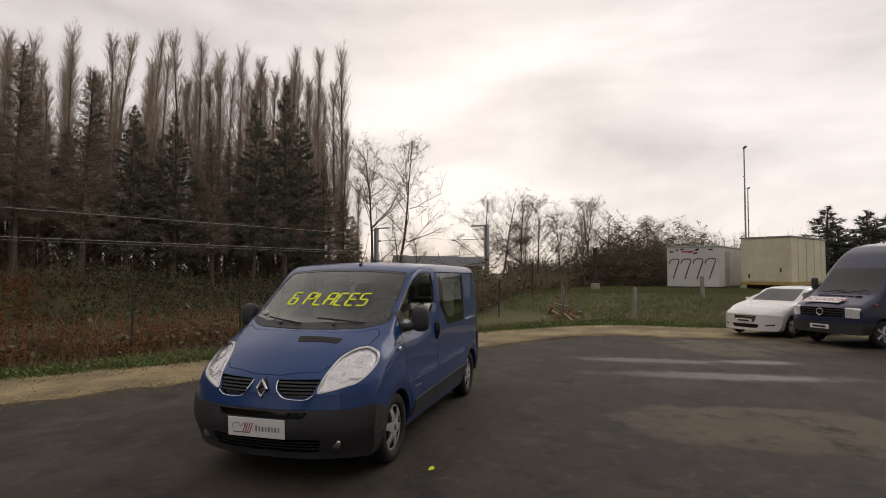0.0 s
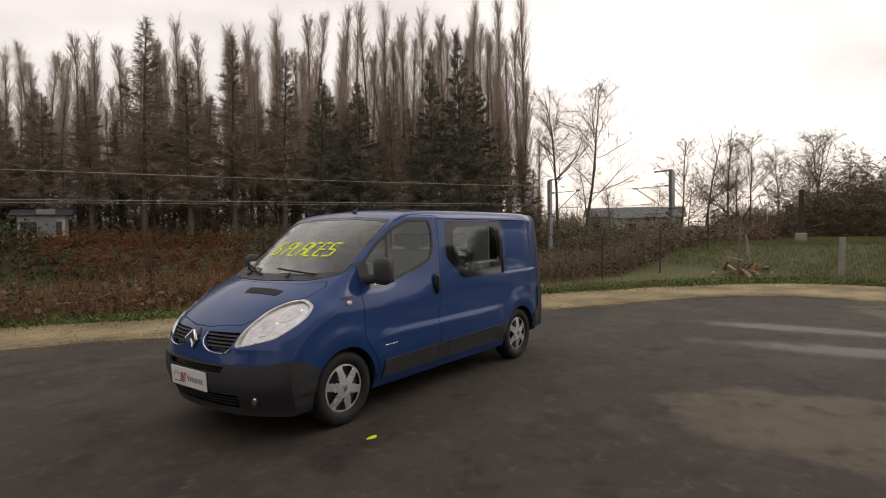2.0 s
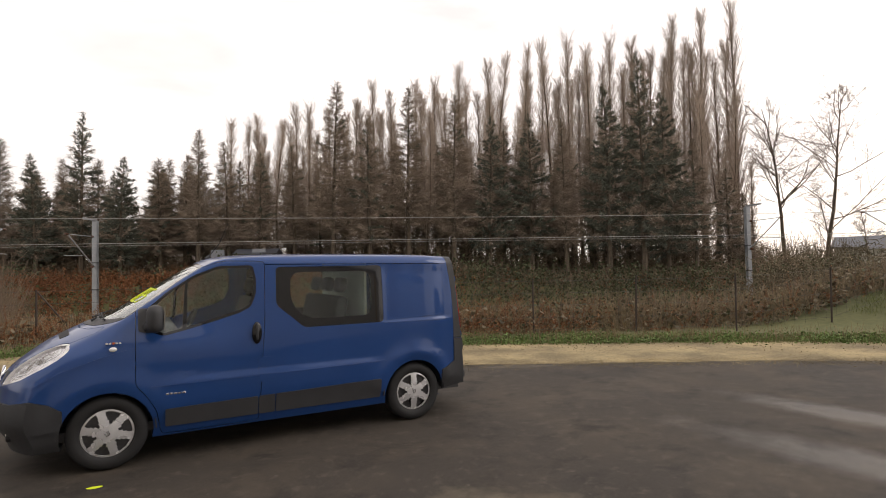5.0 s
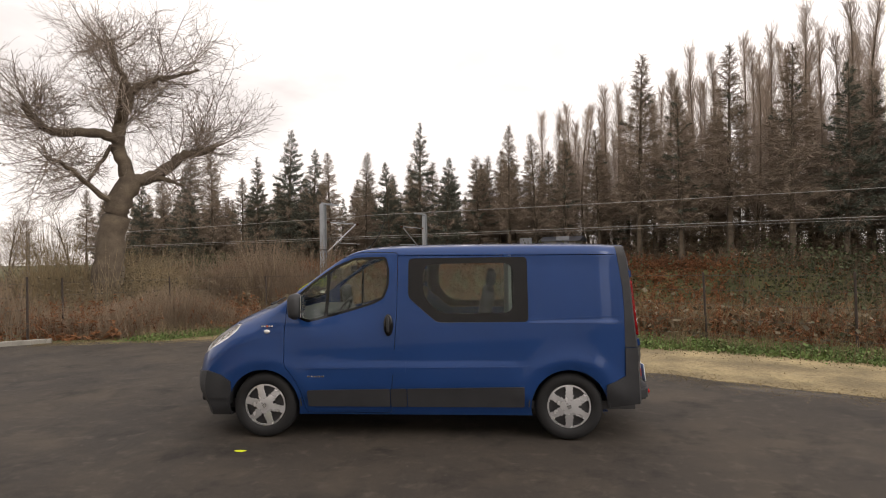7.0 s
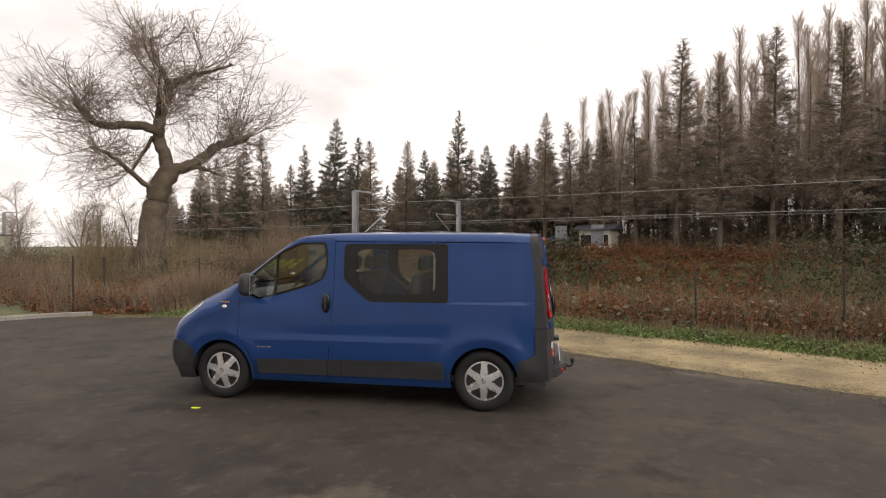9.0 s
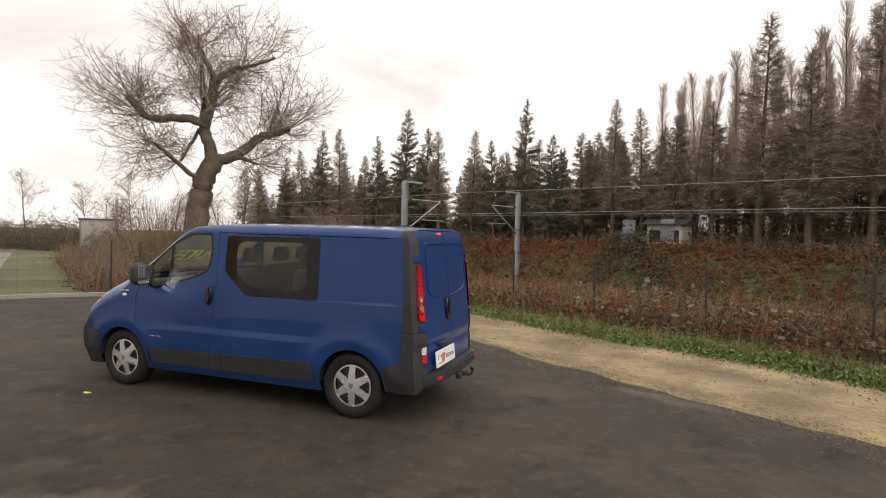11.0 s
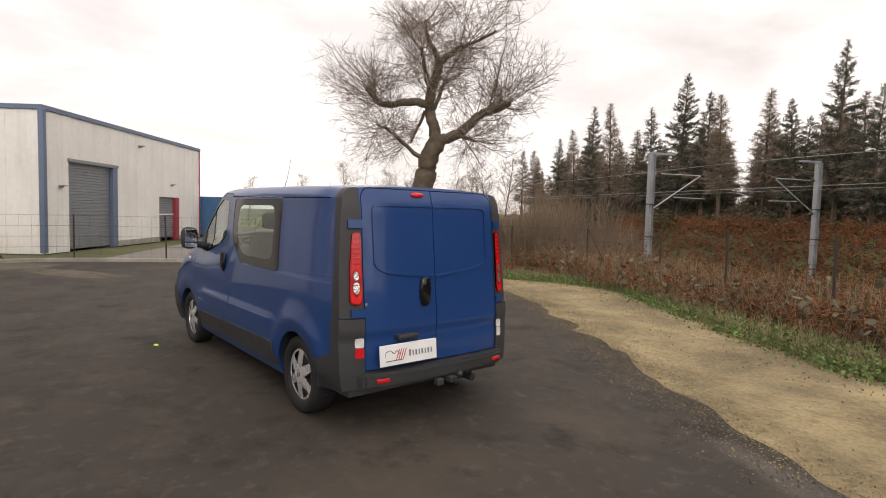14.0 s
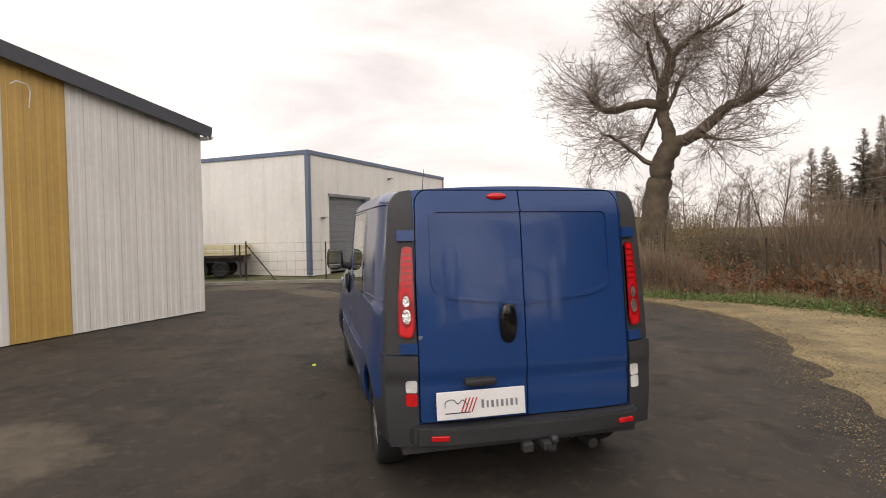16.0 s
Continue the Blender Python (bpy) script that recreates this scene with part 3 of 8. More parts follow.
    part("plinth", box(bmesh.new(), ((dx1 + L) / 2, -0.01, 0.12), (L - dx1, 0.06, 0.22), 0, 0.01), CONCRETE, w)
    for x, z in ((6.3, 4.3), (9.4, 2.75), (0.85, 2.3)):
        bm = bmesh.new()
        box(bm, (x, -0.06, z), (0.16, 0.12, 0.10), 0, 0.02)
        box(bm, (x, -0.16, z + 0.03), (0.2, 0.14, 0.03), 0, 0.01)
        part("wall_lamp", bm, SHUTTER, w, "small grey wall lamp")
    bm = bmesh.new()
    rod(bm, (L + 0.16, 0.6, 0.0), (L + 0.16, 0.6, 4.6), 0.06, seg=10)
    rod(bm, (L + 0.16, 0.6, 4.6), (L + 0.02, 0.4, 4.75), 0.06, seg=10)
    part("downpipe", bm, WHITE_PLATE, w)
    return w


warehouse()

# blue container and steel cage beside the warehouse
bc = thing("skip_container", "blue ribbed steel container beside the white warehouse", "container", at=(-28.15, 7.6, 0), turn=142)
part("body", box(bmesh.new(), (0, 0, 1.2), (2.6, 2.2, 2.2), 0, 0.03), surface("blue_container_paint", (0.03, 0.10, 0.22), 0.5, 0, 0.25, 1, 20), bc)
RIB_BLUE = surface("blue_rib_paint", (0.03, 0.11, 0.25), 0.5, 0, 0.2, 1, 20)
for k in range(7):
    part("rib", box(bmesh.new(), (-1.1 + k * 0.36, -1.13, 1.2), (0.10, 0.08, 2.0), 0, 0.01), RIB_BLUE, bc)
for k in (-0.9, 0.9):
    part("skid", box(bmesh.new(), (k, 0, 0.05), (0.2, 1.8, 0.1)), RUST, bc)

# portable cabin far to the west
cw = thing("portable_cabin", "pale grey portable site cabin on blocks in rough grass", "cabin", at=(-39.0, 28.0, -0.2), turn=-35)
part("body", box(bmesh.new(), (0, 0, 1.65), (3.6, 2.4, 2.3), 0, 0.03), surface("dirty_cream_panel", (0.36, 0.34, 0.28), 0.7, 0, 0.2, 0.8, 14), cw)
part("roof", box(bmesh.new(), (0, 0, 2.85), (3.8, 2.6, 0.12), 0, 0.02), ROOF_GREY, cw)
CABIN_BATTEN = surface("cabin_batten", (0.30, 0.29, 0.25), 0.7)
for x in (-1.6, -0.8, 0, 0.8, 1.6):
    part("batten", box(bmesh.new(), (x, -1.215, 1.65), (0.05, 0.04, 2.2)), CABIN_BATTEN, cw)
for x in (-1.4, 1.4):
    for y in (-0.9, 0.9):
        part("block", box(bmesh.new(), (x, y, 0.25), (0.4, 0.3, 0.55)), CONCRETE, cw)


# ---------------------------------------------------------------- railway
def mast(kind_top):
    """A steel H-section catenary mast with its brackets; the arm points along local y."""
    m = thing("catenary_mast", "grey galvanised steel catenary mast beside the railway cutting", "railway mast", "catenary masts")
    bm = bmesh.new()
    for s in (-1, 1):
        box(bm, (0, s * 0.115, 3.3), (0.22, 0.016, 6.6))
    box(bm, (0, 0, 3.3), (0.014, 0.22, 6.6))
    part("post", bm, GALVANISED, m)
    part("footing", box(bmesh.new(), (0, 0, 0.05), (0.7, 0.7, 0.5), 0, 0.03), CONCRETE, m)
    bm = bmesh.new()
    box(bm, (0, kind_top * 0.55, 6.62), (0.10, 1.25, 0.09))
    part("top_arm", bm, GALVANISED, m)
    bm = bmesh.new()
    rod(bm, (0, kind_top * 0.12, 4.2), (0, kind_top * 2.6, 5.75), 0.03)
    rod(bm, (0, kind_top * 0.12, 5.75), (0, kind_top * 2.6, 5.75), 0.022)
    part("cantilever", bm, GALVANISED, m)
    bm = bmesh.new()
    rod(bm, (0, kind_top * 1.2, 4.75), (0, kind_top * 2.9, 4.72), 0.02)
    part("register_arm", bm, GALVANISED, m)
    for z, y in ((4.2, 0.22), (5.75, 0.25), (5.75, 2.6)):
        bm = bmesh.new()
        for k in range(5):
            rod(bm, (0, kind_top * (y + k * 0.045), z), (0, kind_top * (y + k * 0.045 + 0.02), z), 0.055, seg=10)
        part("insulator", bm, surface("brown_insulator", (0.12, 0.06, 0.04), 0.25), m)
    for z in (1.6, 3.0, 4.4):
        part("clamp", box(bmesh.new(), (0, 0, z), (0.26, 0.27, 0.05)), STEEL, m)
    return m


near_mast, far_mast = mast(1), mast(-1)
turn = math.degrees(math.atan2(RAIL_U.y, RAIL_U.x))
near_mast.matrix_world = pose(*rail(-1.6, 0.2, -2.06), 0, 0, turn)
far_mast.matrix_world = pose(*rail(-0.9, 8.9, -2.06), 0, 0, turn)
for a in (-44.0, 37.3, 80.0):
    copy_thing(near_mast, pose(*rail(a, 0.0, -1.7), 0, 0, turn))
for a in (-42.0, 34.4, 78.0):
    copy_thing(far_mast, pose(*rail(a, 7.2, -1.75), 0, 0, turn))


def wire(off, z, r, label, sag=0.0):
    bm = bmesh.new()
    pts = []
    for k in range(-3, 6):
        for j in range(6):
            f = j / 6
            pts.append(rail(k * 40 + f * 40, off, z - sag * 4 * f * (1 - f)))
    tube(bm, pts, r, 5)
    single("overhead_wire", bm, WIRE, label, "wire", "overhead wires")


for off, r_ in ((2.6, 0.011), (4.7, 0.007)):
    wire(off, 3.02, r_, "taut copper contact wire over the railway")
    if off < 4:
        wire(off, 4.10, r_, "slightly sagging carrier wire over the railway", 0.12)

for off in (2.0, 3.43, 4.9, 6.33):
    bm = bmesh.new()
    a, b = Vector(rail(-120, off, -1.55)), Vector(rail(200, off, -1.55))
    rod(bm, a, b, 0.06, seg=4)
    single("rail", bm, RUST, "rusty steel rail on the track bed", "rail", "railway rails")


# ---------------------------------------------------------------- fences
def fence(line, name_label, tall=1.5, step=2.6, strands=5, brace=()):
    pts = smooth_line(line, 12)
    f = thing("wire_fence", name_label, "fence", at=(pts[0].x, pts[0].y, 0))
    o = pts[0]
    acc, last, posts = 0.0, pts[0], [pts[0]]
    for p in pts[1:]:
        acc += (p - last).length
        last = p
        if acc >= step:
            posts.append(p)
            acc = 0.0
    rng = random.Random(7)
    for i, p in enumerate(posts):
        z = height(p.x, p.y)
        bm = bmesh.new()
        lean = (rng.uniform(-0.04, 0.04), rng.uniform(-0.04, 0.04))
        rod(bm, (0, 0, -0.15), (lean[0], lean[1], tall + rng.uniform(-0.08, 0.08)), 0.024, seg=6)
        ob = part("post", bm, RUST, f)
        ob.location = (p.x - o.x, p.y - o.y, z)
        if i in brace:
            bm = bmesh.new()
            q = posts[i + 1] - p if i + 1 < len(posts) else p - posts[i - 1]
            q = q.normalized()
            rod(bm, (q.x * 1.05, q.y * 1.05, 0.0), (0.02, 0, tall * 0.92), 0.02, seg=6)
            ob = part("brace", bm, RUST, f)
            ob.location = (p.x - o.x, p.y - o.y, z)
    for k in range(strands):
        bm = bmesh.new()
        zz = 0.15 + (tall - 0.25) * k / (strands - 1)
        tube(bm, [(p.x - o.x, p.y - o.y, height(p.x, p.y) + zz) for p in posts], 0.0035, 4)
        part("strand", bm, DARK_WIRE, f)
    bm = bmesh.new()
    for a, b in zip(posts, posts[1:]):
        for k in range(9):
            p = a.lerp(b, (k + 0.5) / 9)
            z = height(p.x, p.y)
            rod(bm, (p.x - o.x, p.y - o.y, z + 0.12), (p.x - o.x, p.y - o.y, z + tall - 0.1), 0.0022, seg=3)
    part("wire_mesh", bm, DARK_WIRE, f)
    return f


fence([(-9.9, 6.7), (-8.6, 7.9), (-6.8, 9.1), (-4.8, 9.9), (-3.0, 10.1), (-1.2, 9.7), (1.3, 8.2), (3.6, 6.9), (6.0, 5.6), (8.1, 4.4), (11.5, 2.6), (15.0, 0.9), (19.0, -0.6)], "rusty posts with slack wire mesh fence beside the gravel", 1.5, 2.4, 5, (3,))
fence([(-14.7, -6.0), (-14.4, -3.4), (-14.3, -1.0), (-12.6, 2.3), (-11.4, 4.3), (-10.1, 6.2)], "thin wire mesh fence on dark posts behind the kerb", 1.5, 2.5, 5, (1,))


# ---------------------------------------------------------------- the blue van
def pick(x, table):
    """A value read from a table of (place, value) pairs, smoothly."""
    if x <= table[0][0]:
        return table[0][1]
    for (a, p), (b, q) in zip(table, table[1:]):
        if x <= b:
            t = (x - a) / (b - a)
            return p + (q - p) * t
    return table[-1][1]


TOP = smooth_line([(-2.44, 0.80), (-2.40, 0.90), (-2.30, 1.00), (-2.12, 1.13), (-1.90, 1.245), (-1.68, 1.34), (-1.50, 1.425), (-1.20, 1.615), (-0.95, 1.775), (-0.75, 1.885), (-0.60, 1.940), (-0.40, 1.965), (0.0, 1.978), (0.8, 1.978), (1.6, 1.968), (2.02, 1.955), (2.32, 1.945)], 8)
TOP = [(p.x, p.y) for p in TOP]
WIDE = [(0.20, 0.85), (0.30, 0.895), (0.42, 0.918), (0.55, 0.930), (0.75, 0.936), (0.95, 0.936), (1.15, 0.932), (1.35, 0.922), (1.55, 0.909), (1.75, 0.890), (1.90, 0.870), (2.0, 0.855)]


def along(s, y, z, off=0.0):
    """The plan curve of the nose and the screen, and the lean of the tail."""
    u = min(abs(y) / 0.94, 1.05)
    front = pick(s, [(-2.44, 1.0), (-1.9, 0.80), (-1.45, 0.42), (-1.0, 0.22), (-0.5, 0.0)])
    x = s + front * (0.30 * u ** 2.6 + 0.03 * u ** 8)
    x += 0.07 * (1 - ease(-2.44, -1.5, s)) * (1 - ease(0.22, 0.50, z))
    x -= pick(s, [(-2.44, 0.05), (-2.2, 0.0)]) * math.exp(-((z - 0.55) / 0.22) ** 2)
    k = ease(1.75, 2.32, s)
    x -= k * (0.105 * max(0, z - 0.64) + 0.45 * max(0, z - 1.74) ** 1.6 + 0.12 * u ** 5)
    x -= k * 0.020 * (1 - ease(0.72, 0.83, z))
    if s > 2.2:
        x += off
    if s < -2.35:
        x -= off
    return x


def body_point(s, v, off=0.0):
    """A point of the van's skin: s runs from nose to tail, v from the sill up the left side and over to the middle of the roof."""
    top = pick(s, TOP) + off
    low = 0.24 - off * 0.5
    r = pick(s, [(-2.44, 0.12), (-1.9, 0.16), (-1.55, 0.07), (-0.7, 0.055), (0, 0.11), (2.3, 0.11)])
    wide_top = pick(top, WIDE)
    crown = pick(s, [(-2.44, 0.015), (-1.8, 0.05), (-1.2, 0.05), (-0.6, 0.035), (2.3, 0.03)])
    edge = top - crown
    if v < 0.6:
        z = low + (edge - r - low) * (v / 0.6)
        y = pick(z, WIDE) + off
    elif v < 0.78:
        a = (v - 0.6) / 0.18 * math.pi / 2
        zc = edge - r
        w = pick(zc, WIDE) + off
        y = w - r * (1 - math.cos(a)) * 0.95
        z = zc + r * math.sin(a)
    else:
        f = (v - 0.78) / 0.22
        w = pick(edge - r, WIDE) + off - r * 0.95
        y = w * (1 - f)
        z = edge + crown * (1 - (1 - f) ** 2)
    # the cab draws in towards the screen
    y *= 1 - 0.105 * ease(1.0, 1.42, z) * (1 - ease(-1.15, 0.15, s)) * ease(-2.3, -1.75, s)
    # the flanks draw in towards the tail
    y *= 1 - 0.05 * ease(1.70, 2.32, s)
    x = along(s, y, z, off)
    # a swage over the rear wheel and along the flank
    if v < 0.6:
        y += 0.020 * (1 - ease(0.725, 0.800, z)) * ease(0.40, 0.55, z) * ease(-1.25, -1.0, x) * (1 - ease(0.95, 1.15, x))
        ring = math.hypot(x - 1.54, (z - 0.33))
        y += 0.026 * math.exp(-((ring - 0.47) / 0.09) ** 2) * (1 if z > 0.4 else 0)
        ring = math.hypot(x + 1.56, (z - 0.33))
        y += 0.016 * math.exp(-((ring - 0.47) / 0.09) ** 2) * (1 if z > 0.4 else 0)
        y -= 0.012 * ease(1.16, 1.20, z) * ease(1.1, 1.2, x) * (1 - ease(1.98, 2.04, x)) * (1 - ease(1.80, 1.84, z))
    return Vector((x, -y, z))


STATIONS = [-2.44 + 0.03 * k for k in range(6)] + [-2.25 + 0.045 * k for k in range(42)] + [-0.33 + 0.055 * k for k in range(45)] + [2.165, 2.21, 2.25, 2.285, 2.32]
STATIONS = sorted(set(round(s, 4) for s in STATIONS if s <= 2.32))
SECTION = sorted([0.6 * k / 26 for k in range(26)] + [0.6 * (z - 0.24) / 1.585 for z in (0.725, 0.75, 0.775, 0.80, 0.825, 1.158, 1.172, 1.186, 1.20)]) + [0.6 + 0.18 * k / 8 for k in range(8)] + [0.78 + 0.22 * k / 11 for k in range(12)]


def skin(bm, off, flip=False):
    rows = []
    for s in STATIONS:
        left = [body_point(s, v, off) for v in SECTION]
        pts = left + [Vector((p.x, -p.y, p.z)) for p in left[-2::-1]]
        rows.append([bm.verts.new(p) for p in pts])
    n = len(rows[0])
    faces = []
    for A, B in zip(rows, rows[1:]):
        for j in range(n - 1):
            faces.append((A[j], A[j + 1], B[j + 1], B[j]))
        faces.append((A[n - 1], A[0], B[0], B[n - 1]))
    for row, s, back in ((rows[0], STATIONS[0], True), (rows[-1], STATIONS[-1], False)):
        # end caps with a curved plan
        h, K, lines = n // 2, 20, []
        for j in range(h):
            a, b = row[j], row[n - 1 - j]
            mid = []
            for k in range(1, K):
                y, z = a.co.y + (b.co.y - a.co.y) * k / K, a.co.z
                mid.append(bm.verts.new((along(s, y, z, off), y, z)))
            lines.append([a] + mid + [b])
        for A, B in zip(lines, lines[1:]):
            for k in range(K):
                q = (A[k], B[k], B[k + 1], A[k + 1])
                faces.append(q if not back else q[::-1])
        for k in range(K):
            q = (lines[-1][k], row[h], lines[-1][k + 1])
            faces.append(q if not back else q[::-1])
        faces.append(tuple(lines[0]) if not back else tuple(lines[0][::-1]))
    for f in faces:
        made = bm.faces.new(f[::-1] if flip else f)
        made.material_index = 1 if flip else 0


def closed_skin(off, inward):
    bm = bmesh.new()
    skin(bm, off, inward)
    bmesh.ops.recalc_face_normals(bm, faces=bm.faces)
    if inward:
        bmesh.ops.reverse_faces(bm, faces=bm.faces)
    me = bpy.data.meshes.new("skin")
    bm.to_mesh(me)
    bm.free()
    return me


def hollow(thick, off=0.0):
    """The van's skin as a hollow shell of that thickness, its outer face moved out by off."""
    bm = bmesh.new()
    for piece in (closed_skin(off, False), closed_skin(off - thick, True)):
        bm.from_mesh(piece)
        bpy.data.meshes.remove(piece)
    me = bpy.data.meshes.new("shell")
    bm.to_mesh(me)
    bm.free()
    me.materials.append(BLUE)
    me.materials.append(LINING)
    return me


def prism(outline, axis, a, b, grow=0.0):
    """A solid with an outline in the side view (axis y), the front view (axis x) or the plan (axis z)."""
    pts = [Vector(p) for p in outline]
    if grow:
        c, n, res = sum(pts, Vector((0, 0))) / len(pts), len(pts), []
        area = sum(pts[i].x * pts[(i + 1) % n].y - pts[(i + 1) % n].x * pts[i].y for i in range(n))
        sgn = 1 if area > 0 else -1
        for i in range(n):
            d0, d1 = (pts[i] - pts[i - 1]).normalized(), (pts[(i + 1) % n] - pts[i]).normalized()
            n0, n1 = Vector((d0.y, -d0.x)) * sgn, Vector((d1.y, -d1.x)) * sgn
            m = (n0 + n1).normalized()
            res.append(pts[i] + m * grow / max(m.dot(n0), 0.5))
        pts = res
    bm = bmesh.new()

    def at(p, h):
        return {"y": (p.x, h, p.y), "x": (h, p.x, p.y), "z": (p.x, p.y, h)}[axis]
    lo = [bm.verts.new(at(p, a)) for p in pts]
    hi = [bm.verts.new(at(p, b)) for p in pts]
    n = len(pts)
    bm.faces.new(lo[::-1])
    bm.faces.new(hi)
    for i in range(n):
        bm.faces.new((lo[i], lo[(i + 1) % n], hi[(i + 1) % n], hi[i]))
    bmesh.ops.recalc_face_normals(bm, faces=bm.faces)
    me = bpy.data.meshes.new("cutter")
    bm.to_mesh(me)
    bm.free()
    return me


def round_corners(outline, r, seg=5):
    pts, out = [Vector(p) for p in outline], []
    n = len(pts)
    for i in range(n):
        a, b, c = pts[i - 1], pts[i], pts[(i + 1) % n]
        u, w = (a - b), (c - b)
        k = min(r, u.length * 0.45, w.length * 0.45)
        p, q = b + u.normalized() * k, b + w.normalized() * k
        for j in range(seg + 1):
            t = j / seg
            out.append(p * (1 - t) ** 2 + b * 2 * t * (1 - t) + q * t * t)
    return [(p.x, p.y) for p in out]


def carve(me, steps):
    """Cuts a mesh by a list of (operation, cutter mesh)."""
    ob = new("carving", me)
    cutters = []
    for op, cutter in steps:
        c = new("cutter", cutter)
        m = ob.modifiers.new("cut", "BOOLEAN")
        m.operation, m.object, m.solver = op, c, "EXACT"
        cutters.append(c)
    deps = bpy.context.evaluated_depsgraph_get()
    out = bpy.data.meshes.new_from_object(ob.evaluated_get(deps))
    for o in [ob] + cutters:
        old = o.data
        bpy.data.objects.remove(o)
        if old.users == 0:
            bpy.data.meshes.remove(old)
    return out


def dress(me, mat, angle=28):
    if mat == BLUE:
        me.materials.clear()
        me.materials.append(BLUE)
        me.materials.append(LINING)
    else:
        me.polygons.foreach_set("material_index", [0] * len(me.polygons))
        me.materials.clear()
        me.materials.append(mat)
    me.shade_smooth()
    me.set_sharp_from_angle(angle=radians(angle))
    return me


def mirrored(outline):
    return [(-x, y) for x, y in outline]


def wheel_hole(x, r=0.372):
    return prism([(x + r * math.cos(k * math.pi / 20), 0.335 + r * math.sin(k * math.pi / 20)) for k in range(40)], "y", -1.3, -0.55), prism([(x + r * math.cos(k * math.pi / 20), 0.335 + r * math.sin(k * math.pi / 20)) for k in range(40)], "y", 0.55, 1.3)


DOOR = round_corners([(-1.335, 1.475), (-1.335, 0.745), (-1.255, 0.655), (-1.165, 0.50), (-1.12, 0.26), (-0.235, 0.26), (-0.215, 0.62), (-0.165, 1.30), (-0.155, 1.885), (-0.55, 1.895), (-0.78, 1.825), (-1.08, 1.645)], 0.04, 3)
DOOR_GLASS = round_corners([(-1.215, 1.24), (-1.22, 1.445), (-1.06, 1.590), (-0.82, 1.745), (-0.60, 1.830), (-0.285, 1.835), (-0.255, 1.70), (-0.262, 1.55), (-0.31, 1.43), (-0.42, 1.375), (-0.62, 1.315), (-0.88, 1.245), (-1.10, 1.195)], 0.03, 3)
SIDE_GLASS = round_corners([(-0.045, 1.825), (-0.05, 1.43), (0.24, 1.175), (1.155, 1.175), (1.15, 1.825)], 0.05, 4)
SIDE_CLEAR = round_corners([(0.10, 1.765), (0.10, 1.44), (0.265, 1.265), (1.01, 1.265), (1.01, 1.765)], 0.12, 6)
SCREEN = round_corners([(-0.795, 1.350), (-0.70, 1.315), (-0.56, 1.290), (0, 1.283), (0.56, 1.290), (0.70, 1.315), (0.795, 1.350), (0.780, 1.50), (0.738, 1.848), (0.3, 1.880), (-0.3, 1.880), (-0.738, 1.848), (-0.780, 1.50)], 0.04, 3)
HOOD = round_corners([(-2.37, -0.13), (-2.29, -0.46), (-1.98, -0.72), (-1.66, -0.775), (-1.585, -0.725), (-1.735, -0.57), (-1.820, -0.33), (-1.838, 0.0), (-1.820, 0.33), (-1.735, 0.57), (-1.585, 0.725), (-1.66, 0.775), (-1.98, 0.72), (-2.29, 0.46), (-2.37, 0.13)], 0.03, 3)
HEADLAMP = round_corners([(-0.480, 0.790), (-0.520, 0.960), (-0.565, 1.080), (-0.660, 1.150), (-0.760, 1.160), (-0.858, 1.112), (-0.886, 1.030), (-0.866, 0.950), (-0.800, 0.872), (-0.63, 0.822)], 0.05, 4)
GRILLE = round_corners([(-0.11, 0.905), (-0.505, 0.915), (-0.455, 0.790), (-0.40, 0.758), (-0.21, 0.765), (-0.135, 0.835)], 0.02, 3)
BUMPER_F = [(-2.75, 0.665), (-2.30, 0.668), (-2.14, 0.700), (-2.0, 0.655), (-1.90, 0.59), (-1.90, 0.10), (-2.75, 0.10)]
PILLAR_R = [(2.020, 2.05), (2.035, 1.85), (2.080, 1.50), (2.090, 1.30), (2.090, 0.915), (2.60, 0.915), (2.60, 2.05)]
BUMPER_R = [(1.90, 0.32), (1.90, 0.560), (2.00, 0.595), (2.090, 0.64), (2.090, 0.913), (2.60, 0.913), (2.60, 0.40)]
REAR_DOORS = round_corners([(-0.700, 0.50), (0.700, 0.50), (0.705, 1.30), (0.695, 1.86), (0.65, 1.918), (-0.65, 1.918), (-0.695, 1.86), (-0.705, 1.30)], 0.03, 3)


